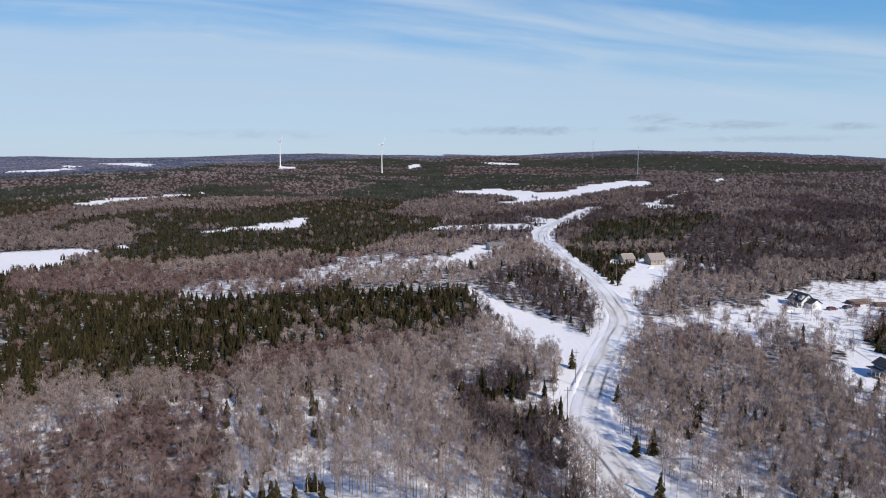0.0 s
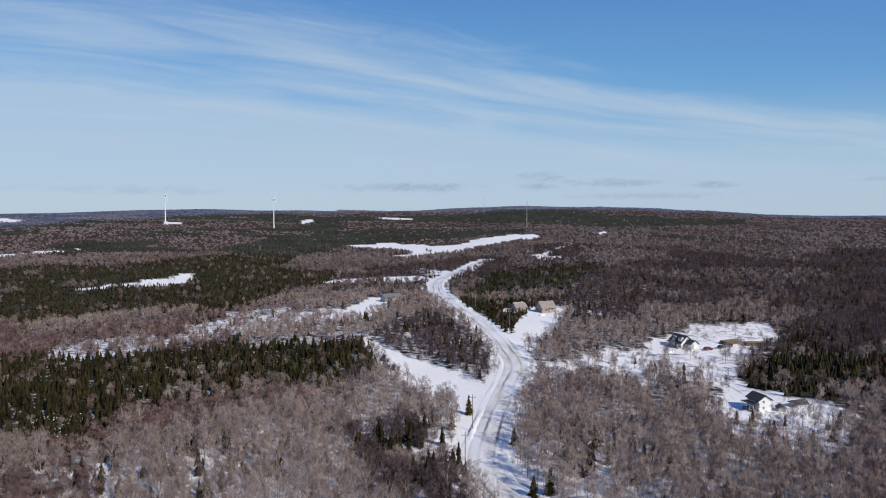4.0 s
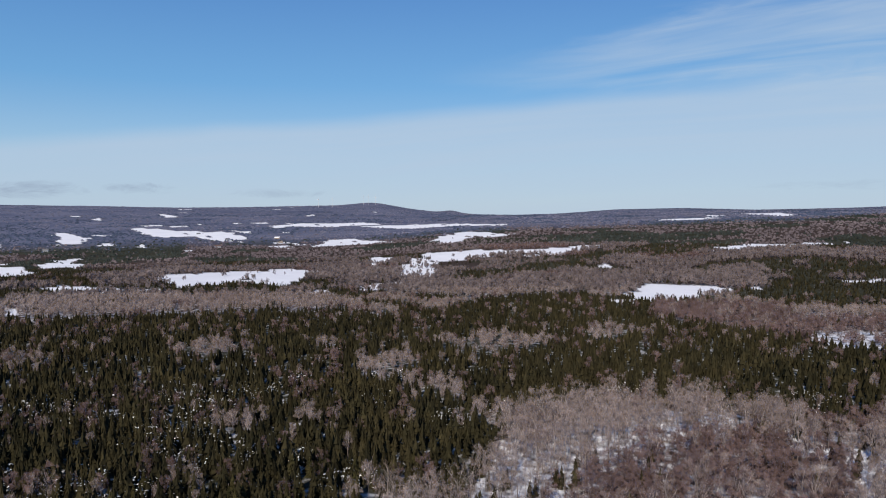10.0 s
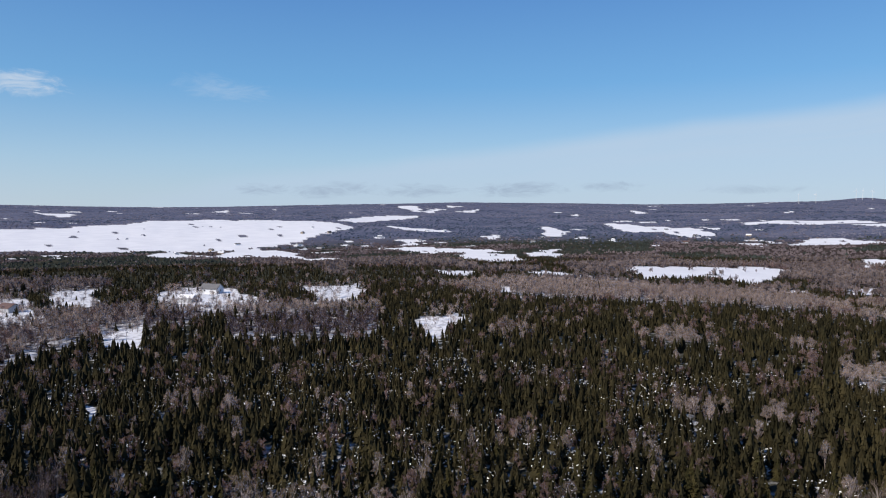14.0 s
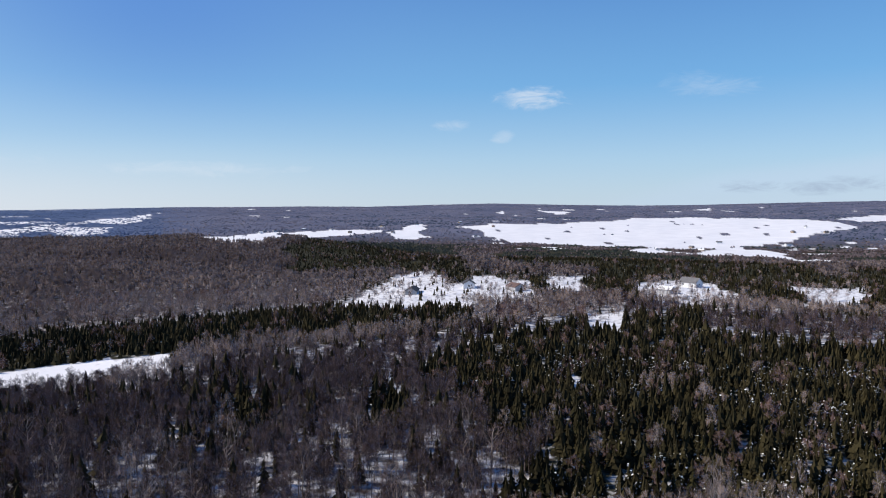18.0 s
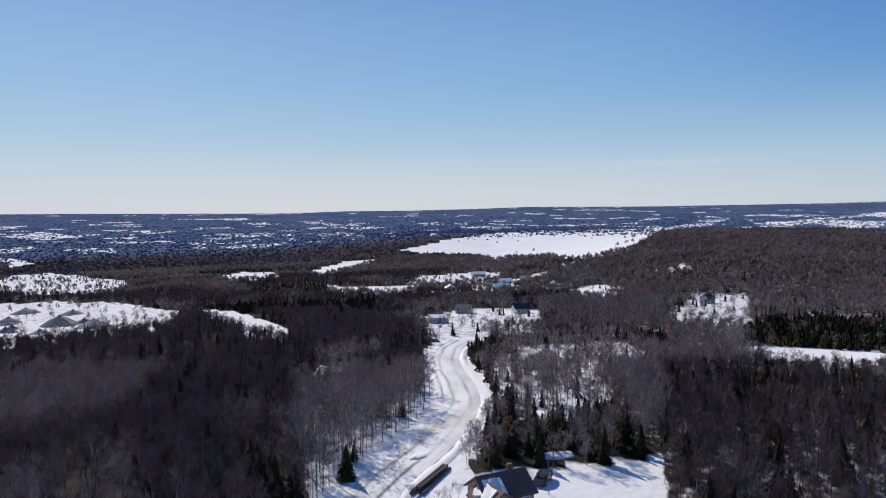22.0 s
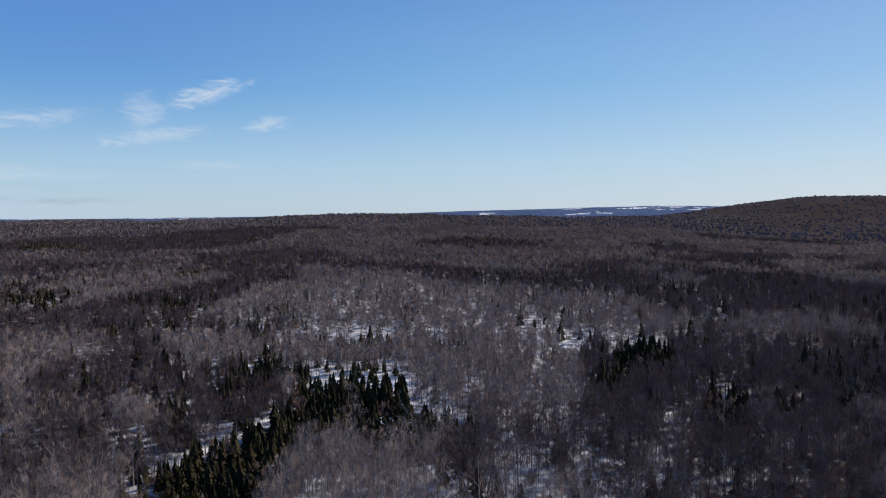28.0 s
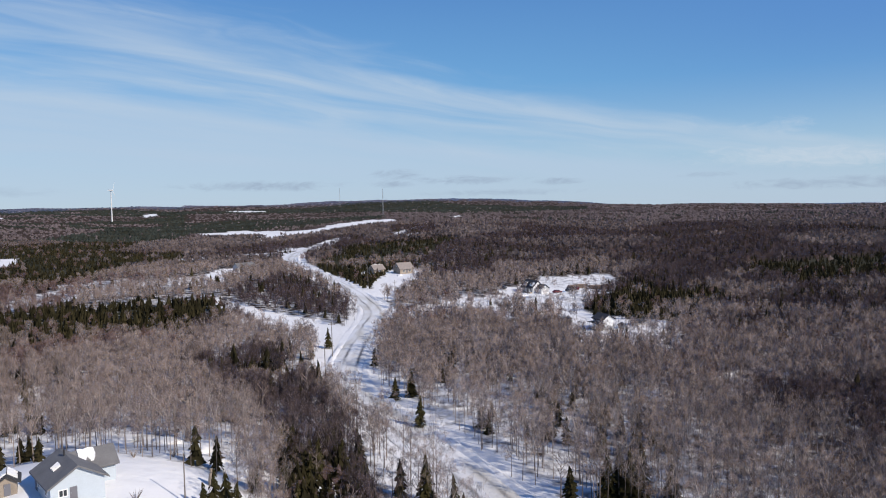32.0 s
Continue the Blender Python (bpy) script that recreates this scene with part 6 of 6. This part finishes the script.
def limb_tris(x, y, z, height, crown, limbs, twigs, thick, low=0.30):
    """Limbs that leave the trunk and fan up and outward, each with a few finer branches, as slim tapering slivers."""
    n = len(x)
    a = grand.random((n, limbs)) * 6.28
    f = grand.random((n, limbs)) ** 0.8
    root = np.zeros((n, limbs, 3))
    root[..., 2] = (low + 0.34 * f) * height[:, None]
    q = crown[:, None] * grand.uniform(0.45, 1.05, (n, limbs)) * (1.05 - 0.45 * f)
    tip = np.stack([np.cos(a) * q, np.sin(a) * q, (0.58 + 0.42 * f + grand.uniform(-0.10, 0.06, (n, limbs))) * height[:, None]], -1)
    which = grand.integers(0, limbs, (n, twigs))
    r0, t0 = np.take_along_axis(root, which[..., None], 1), np.take_along_axis(tip, which[..., None], 1)
    r1 = r0 + (t0 - r0) * grand.uniform(0.30, 0.85, (n, twigs, 1))
    d = (t0 - r0) / (np.linalg.norm(t0 - r0, axis=-1, keepdims=True) + 1e-9) + grand.normal(size=(n, twigs, 3)) * np.array([0.5, 0.5, 0.25]) + np.array([0, 0, 0.25])
    t1 = r1 + d * (height * 0.12)[:, None, None] * grand.uniform(0.6, 1.4, (n, twigs, 1))
    root, tip = np.concatenate([root, r1], 1), np.concatenate([tip, t1], 1)
    side = np.cross(tip - root, grand.normal(size=(n, limbs + twigs, 3)))
    side /= np.linalg.norm(side, axis=-1, keepdims=True) + 1e-9
    w = np.where(np.arange(limbs + twigs) < limbs, thick, thick * 0.62)[None, :, None]
    t = np.stack([root - side * w, root + side * w, tip], -2) + np.stack([x, y, z], 1)[:, None, None, :]
    return t.reshape(-1, 3, 3), limbs + twigs


def haze_tris(x, y, z, height, crown, count, size, low=0.40):
    """The fine outer twigs of bare crowns, as small sprays that fill a rounded top."""
    n = len(x)
    a, f = grand.random((n, count)) * 6.28, grand.random((n, count))
    bulge = np.sqrt(np.clip(1 - (1.55 * f - 0.62) ** 2, 0.06, 1))
    q = np.sqrt(grand.random((n, count))) * bulge * crown[:, None]
    o = np.stack([np.cos(a) * q, np.sin(a) * q, (low + (0.98 - low) * f) * height[:, None]], -1) + np.stack([x, y, z], 1)[:, None, :]
    b, c = grand.random((n, count, 1)) * 6.28, grand.random((n, count, 1)) * 6.28 + np.array([0.0, 2.1, 4.2])
    t = np.stack([np.cos(b) * np.cos(c), np.sin(b) * np.cos(c), np.sin(c)], -1) + grand.normal(size=(n, count, 3, 3)) * 0.16      # upright sprays, turned every way
    t = o[:, :, None, :] + t * size * grand.uniform(0.6, 1.4, (n, count, 1, 1))
    return t.reshape(-1, 3, 3), count


def clump_tris(x, y, z, height, width, sides=5, blunt=0.35):
    """Far crowns, each an uneven low dome."""
    n = len(x)
    a = grand.random((n, 1)) * 6.28 + np.arange(sides)[None, :] * 2 * math.pi / sides
    q = 0.5 * width[:, None] * grand.uniform(0.6, 1.3, (n, sides))
    ring = np.stack([np.cos(a) * q, np.sin(a) * q, height[:, None] * grand.uniform(blunt - 0.25, blunt + 0.25, (n, sides))], -1)
    tip = np.concatenate([grand.uniform(-0.15, 0.15, (n, 2)) * width[:, None], height[:, None]], -1)
    t = np.stack([ring, np.roll(ring, -1, axis=1), np.repeat(tip[:, None, :], sides, 1)], 2)
    t += np.stack([x, y, z], 1)[:, None, None, :]
    return t.reshape(-1, 3, 3), sides


def pick(mask, *arrays):
    return [a[mask] for a in arrays]


NEAR_SPRUCE, NEAR_BARE = [], []


def tall(n, lo, hi):
    return grand.uniform(lo, hi, n) * grand.uniform(0.85, 1.12, n)


def plant(name, sets, mat, label, category):
    tris = np.concatenate([t for t, _ in sets])
    tint_ = np.concatenate([np.clip(np.repeat(grand.normal(0.5, 0.22, len(t) // k), k) + grand.normal(0, 0.08, len(t)), 0, 1) for t, k in sets])
    tri_mesh(name, tris, mat, tint_, label, category)


def grove(x, y, z, code, sp, ba, rd, tag, tiers, sides, limbs, twigs, thick, sprays, size, stems, m_b=None):
    smaller = np.interp(np.hypot(x, y), (170, 300, 460, 920), (1.0, 0.80, 0.60, 0.44))          # trees shrink farther out to fit their size in the camera's view
    lift, drop = np.where(code == 7, 1.3, np.where((code == 0) & (np.hypot(x, y) > 215), 1.35, 1.0)) * smaller, np.where(code == 7, np.where((x < 0) & (y < 0), 0.76, 0.85), np.where(code == 1, 0.62, 1.0)) * smaller * np.interp(np.hypot(x, y), (110, 190), (1.22, 1.0))
    xs, ys, zs, k = pick(sp, x, y, z, lift)
    hs = tall(len(xs), 3.3, 6.2) * k
    plant("spruce_wood" + tag, [spruce_tris(xs, ys, zs, hs, hs * grand.uniform(0.36, 0.54, len(xs)), tiers, sides)], m_needle, "dark olive green young spruces crowded over snow", "spruce wood")
    for mask, kind, m_haze, m_arm, label in ((ba & (code != 7), "bare", m_b or m_twig, m_limb, "leafless grey hardwoods"), (ba & (code == 7), "alder", m_shaded_twig, m_shaded_limb, "shade-darkened leafless hardwoods")):
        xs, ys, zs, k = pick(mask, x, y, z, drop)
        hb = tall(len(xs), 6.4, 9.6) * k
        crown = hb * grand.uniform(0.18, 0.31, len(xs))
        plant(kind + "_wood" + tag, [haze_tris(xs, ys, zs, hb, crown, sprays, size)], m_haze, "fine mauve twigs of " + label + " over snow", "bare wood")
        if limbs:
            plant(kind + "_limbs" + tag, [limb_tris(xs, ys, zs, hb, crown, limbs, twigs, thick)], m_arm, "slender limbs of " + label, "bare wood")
        if stems:
            plant(kind + "_stems" + tag, [stem_tris(xs, ys, zs, hb * 0.93, grand.uniform(0.055, 0.115, len(xs)), stems)], m_bark, "slim trunks of " + label + " standing in snow", "tree trunks")
    xs, ys, zs, k = pick(rd, x, y, z, smaller)
    hr = tall(len(xs), 4.4, 7.4) * k
    plant("red_shrub" + tag, [haze_tris(xs, ys, zs, hr, hr * 0.32, sprays, size, 0.22)], m_red, "leafless maroon shrubs and birch saplings", "shrubs")


def bough_snow(x, y, z, sp):
    """Flecks of snow lying on the lower boughs of the spruces in the denser stands."""
    clumpy = fbm(x / 14, y / 14, 91) + 0.35 * fbm(x / 4, y / 4, 95) + np.where((x < 0) & (np.abs(x) > np.abs(y) * 2.1), 0.06, -0.09)
    xs, ys, zs = pick(sp & (clumpy > 0.74), x, y, z)
    n, k = len(xs), 16
    a, f = grand.random((n, k)) * 6.28, grand.random((n, k)) * 0.75
    q = (1 - f) * grand.uniform(0.75, 1.25, (n, k))
    o = np.stack([np.cos(a) * q, np.sin(a) * q, 0.5 + f * 4.2], -1) + np.stack([xs, ys, zs], 1)[:, None, :]
    t = o[:, :, None, :] + grand.uniform(-0.30, 0.30, (n, k, 3, 3)) * np.array([1, 1, 0.6])
    tri_mesh("bough_snow", t.reshape(-1, 3, 3), m_snow, None, "flecks of snow on the lower spruce boughs", "snow")


# nearest rings: the woods round the drone
for r_in, r_out, tag, limbs, twigs, thick, sprays, size in ((40, 82, "_close", 8, 10, 0.03, 12, 0.7), (82, 140, "", 12, 34, 0.026, 40, 0.55), (140, 215, "_next", 9, 18, 0.036, 26, 0.72)):
    x, y, z, code = scatter(r_in, r_out, 2300)
    thin = grand.random(len(x)) < np.where((code == 1) | (code == 9), 1.0, np.where((code == 7) | (code == 2), 0.80, 0.76))
    x, y, z, code = pick(thin, x, y, z, code)
    sp, ba, rd = species(x, y, code)
    if tag == "":
        for mask, store in ((sp, NEAR_SPRUCE), (ba, NEAR_BARE)):
            ids = np.nonzero(mask)[0][:220]
            store += [(x[i], y[i], z[i]) for i in ids]
            mask[ids] = False
    if tag != "_close":
        bough_snow(x, y, z, sp)
    grove(x, y, z, code, sp, ba, rd, tag, 6 if tag == "_next" else 8, 5, limbs, twigs, thick, sprays, size, 3, m_near_twig if r_out < 150 else m_twig)

x, y, z, code = scatter(215, 460, 1500)
thin = grand.random(len(x)) < np.where(code == 1, 0.95, 0.70)
x, y, z, code = pick(thin, x, y, z, code)
grove(x, y, z, code, *species(x, y, code), "_mid", 3, 4, 5, 5, 0.06, 12, 1.05, 2)

x, y, z, code = scatter(460, 920, 720)
grove(x, y, z, code, *species(x, y, code), "_far", 2, 3, 0, 0, 0.1, 4, 1.72, 0, m_far_twig)


def far_wood(r0, r1, count, tall0, tall1):
    """Woods on the distant slopes; crowns stand for more trees the farther they are; colours with painted haze take
    over on the outer hills.
    """
    r = np.exp(grand.random(count) * math.log(r1 / r0)) * r0
    a = grand.random(count) * 2 * math.pi
    x, y = -np.sin(a) * r, np.cos(a) * r
    ok = ~in_yard(x, y)
    x, y, r, a = x[ok], y[ok], r[ok], np.degrees(a[ok])
    z = terrain(x, y) + (fbm(x / 40, y / 40, 5) - 0.5) * 1.2 * np.clip(r / 400, 0.3, 3)
    sp, ba, rd = species(x, y, cover(x, y))
    tall_ = tall0 + (tall1 - tall0) * (r - r0) / (r1 - r0)
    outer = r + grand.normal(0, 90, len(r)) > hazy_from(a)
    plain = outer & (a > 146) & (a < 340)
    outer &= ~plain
    for mask, mat, name, label in ((plain, m_hazed_plain, "plain_wood", "haze-blue woods of the distant plain"), (sp & ~outer & ~plain, m_far_dark, "far_spruce_wood", "dark spruce woods on the farther slopes"), (sp & outer, m_hazed_spruce, "outer_spruce_wood", "haze-blue spruce woods on the distant hills"),
                                   ((ba | rd) & ~outer & ~plain, m_far_bare, "far_bare_wood", "hazy brown leafless woods on the farther slopes"), ((ba | rd) & outer, m_hazed_bare, "outer_bare_wood", "haze-mauve leafless woods on the distant hills")):
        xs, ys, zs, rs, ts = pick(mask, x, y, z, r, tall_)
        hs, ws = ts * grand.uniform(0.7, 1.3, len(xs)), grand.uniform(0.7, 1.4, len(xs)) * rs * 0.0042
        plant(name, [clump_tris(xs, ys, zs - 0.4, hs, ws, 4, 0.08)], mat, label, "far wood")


far_wood(920, 4700, 145000, 3.0, 1.6)


# single trees near the drone, each a thing with trunk and crown
def spruce_parts(seed):
    r = np.random.default_rng(seed)
    global grand
    keep, grand = grand, r
    one = np.zeros(1)
    t, _ = spruce_tris(one, one, one, np.array([6.0]), np.array([2.4]), 17, 13)
    grand = keep
    bm = bmesh.new()
    for tri in t:
        bm.faces.new([bm.verts.new(v) for v in tri])
    crown = bpy.data.meshes.new("crown")
    bm.to_mesh(crown)
    bm.free()
    crown.materials.append(m_needle_one)
    bm = tube((0, 0, -0.4), (0, 0, 5.7), 0.12, 0.03, 6)
    trunk = bpy.data.meshes.new("trunk")
    bm.to_mesh(trunk)
    bm.free()
    trunk.materials.append(m_bark_one)
    return trunk, crown


def bare_parts(seed):
    r = random.Random(seed)
    bt, bc = bmesh.new(), bmesh.new()
    H = 10.0
    lean = (r.uniform(-0.4, 0.4), r.uniform(-0.4, 0.4))
    mid = (lean[0] * 0.5, lean[1] * 0.5, H * 0.45)
    add_tube(bt, (0, 0, -0.4), mid, 0.14, 0.10, 6)
    add_tube(bt, mid, (lean[0], lean[1], H * 0.82), 0.10, 0.03, 5)

    def fork(p, d, ln, th, deep):
        e = p + d * ln
        add_tube(bt if deep < 2 else bc, p, e, th, th * 0.5, 4 if deep < 2 else 3)
        if deep >= 3:
            return
        for _ in range(3 if deep else 4):
            q = p + (e - p) * r.uniform(0.45, 1.0)
            nd = (d + Vector((r.uniform(-0.7, 0.7), r.uniform(-0.7, 0.7), r.uniform(0.0, 0.6)))).normalized()
            fork(q, nd, ln * r.uniform(0.5, 0.75), th * 0.5, deep + 1)

    for i in range(7):
        f = 0.38 + 0.44 * i / 6
        a = r.uniform(0, 6.28)
        fork(Vector((lean[0] * f, lean[1] * f, H * f)), Vector((math.cos(a) * 0.7, math.sin(a) * 0.7, 0.85)).normalized(), r.uniform(1.4, 2.3) * (1.2 - 0.5 * f), 0.06, 1)
    one = np.zeros(1)
    global grand
    keep, grand = grand, np.random.default_rng(seed + 90)
    for tri in twig_tris(one, one, one, np.array([H]), np.array([3.0]), 150, 0.8, 0.07)[0]:
        bc.faces.new([bc.verts.new(v) for v in tri])
    grand = keep
    out = []
    for bm, nm, mat in ((bt, "trunk", m_bark_one), (bc, "crown", m_twig_one)):
        me_ = bpy.data.meshes.new(nm)
        bm.to_mesh(me_)
        bm.free()
        me_.materials.append(mat)
        out.append(me_)
    return out


def tree_things(name, places, variants, label, category, group, lo, hi):
    for i, (px, py, pz) in enumerate(places):
        k, s = i % len(variants), grand.uniform(lo, hi)
        t = new(name)
        t.matrix_world = pose(px, py, pz, 0, 0, grand.uniform(0, 360)) @ Matrix.Diagonal((s * grand.uniform(0.9, 1.1), s, s * grand.uniform(0.9, 1.1), 1))
        tagged(t, label, category, group)
        for nm, me_ in zip(("trunk", "crown"), variants[k]):
            o = new(nm, me_)
            o.parent = t


tree_things("spruce_tree", NEAR_SPRUCE, [spruce_parts(i) for i in range(6)], "young dark green spruce standing in snow", "spruce tree", "spruces near the drone", 0.55, 1.0)
tree_things("bare_tree", NEAR_BARE, [bare_parts(i) for i in range(7)], "leafless grey hardwood tree standing in snow", "bare tree", "bare trees near the drone", 0.7, 1.05)
# the lone spruces by the northern field and along the road
LONE = [(39, 205), (57, 186), (41.2, 142.4), (40.1, 122.2), (45.2, 143.5), (1.0, 85.5), (2.3, 86.5), (3.6, 86.2), (4.6, 84.0)]
TALL = [(12.3, 104.6), (13.6, 101.7), (15.2, 98.9), (16.6, 97.0), (29.8, 88.8), (53.5, 80.8), (55.5, 81.1), (55.8, 78.9), (58.6, 80.2), (47.2, 80.0), (61.9, 77.7), (19, -104), (-3, -117), (-7, -119)]
tree_things("spruce_tree", [(px, py, ground_z(px, py)) for px, py in TALL], [spruce_parts(40 + i) for i in range(4)], "tall dark green spruce beside the snowy road", "spruce tree", "tall spruces by the road", 0.95, 1.35)
tree_things("bare_tree", [(-11, -97, ground_z(-11, -97)), (-24, 98, ground_z(-24, 98))], [bare_parts(60 + i) for i in range(3)], "spreading leafless garden tree beside a house", "bare tree", "garden trees", 0.5, 0.65)
tree_things("spruce_tree", [(px, py, ground_z(px, py)) for px, py in LONE], [spruce_parts(20 + i) for i in range(3)], "single young spruce beside the snowy road", "spruce tree", "spruces by the road", 0.8, 1.2)


def old_tree(x, y, label):
    """A broad broken trunk that splits into a few heavy limbs and a thin crown."""
    t = thing("old_tree", at_ground(x, y), label, "bare tree")
    r = random.Random(77)
    bm = bmesh.new()
    for a, b, q0, q1 in (((0, 0, -0.4), (0.1, 0, 1.6), 0.60, 0.44), ((0.1, 0, 1.6), (0.25, 0.1, 5.4), 0.44, 0.38), ((0.25, 0.1, 5.4), (0.2, 0.1, 7.6), 0.38, 0.20)):
        add_tube(bm, a, b, q0, q1, 9)
    part("trunk", bm, m_bark_one, t, "broad brown weathered trunk")
    twigs = bmesh.new()

    def grow(p, d, ln, th, deep):
        e = p + d * ln
        add_tube(twigs, p, e, th, th * 0.45, 4)
        if deep < 3:
            for _ in range(4):
                nd = (d + Vector((r.uniform(-0.8, 0.8), r.uniform(-0.8, 0.8), r.uniform(-0.1, 0.6)))).normalized()
                grow(p + (e - p) * r.uniform(0.4, 1.0), nd, ln * r.uniform(0.5, 0.72), th * 0.45, deep + 1)

    for i in range(7):
        a, up = i * 0.9 + r.uniform(-0.3, 0.3), 4.6 + 0.5 * i
        start = Vector((0.2, 0.1, up))
        bm = bmesh.new()
        d = Vector((math.cos(a), math.sin(a), r.uniform(0.6, 1.1))).normalized()
        add_tube(bm, start, start + d * 1.8, 0.17, 0.11, 6)
        part("limb", bm, m_bark_one, t)
        grow(start + d * 1.8, d, 1.7, 0.10, 1)
    part("crown", twigs, m_twig_one, t, "thin spread of leafless branches")


old_tree(-0.8, 127.3, "old leafless tree with a broad broken trunk beside a snowy yard")
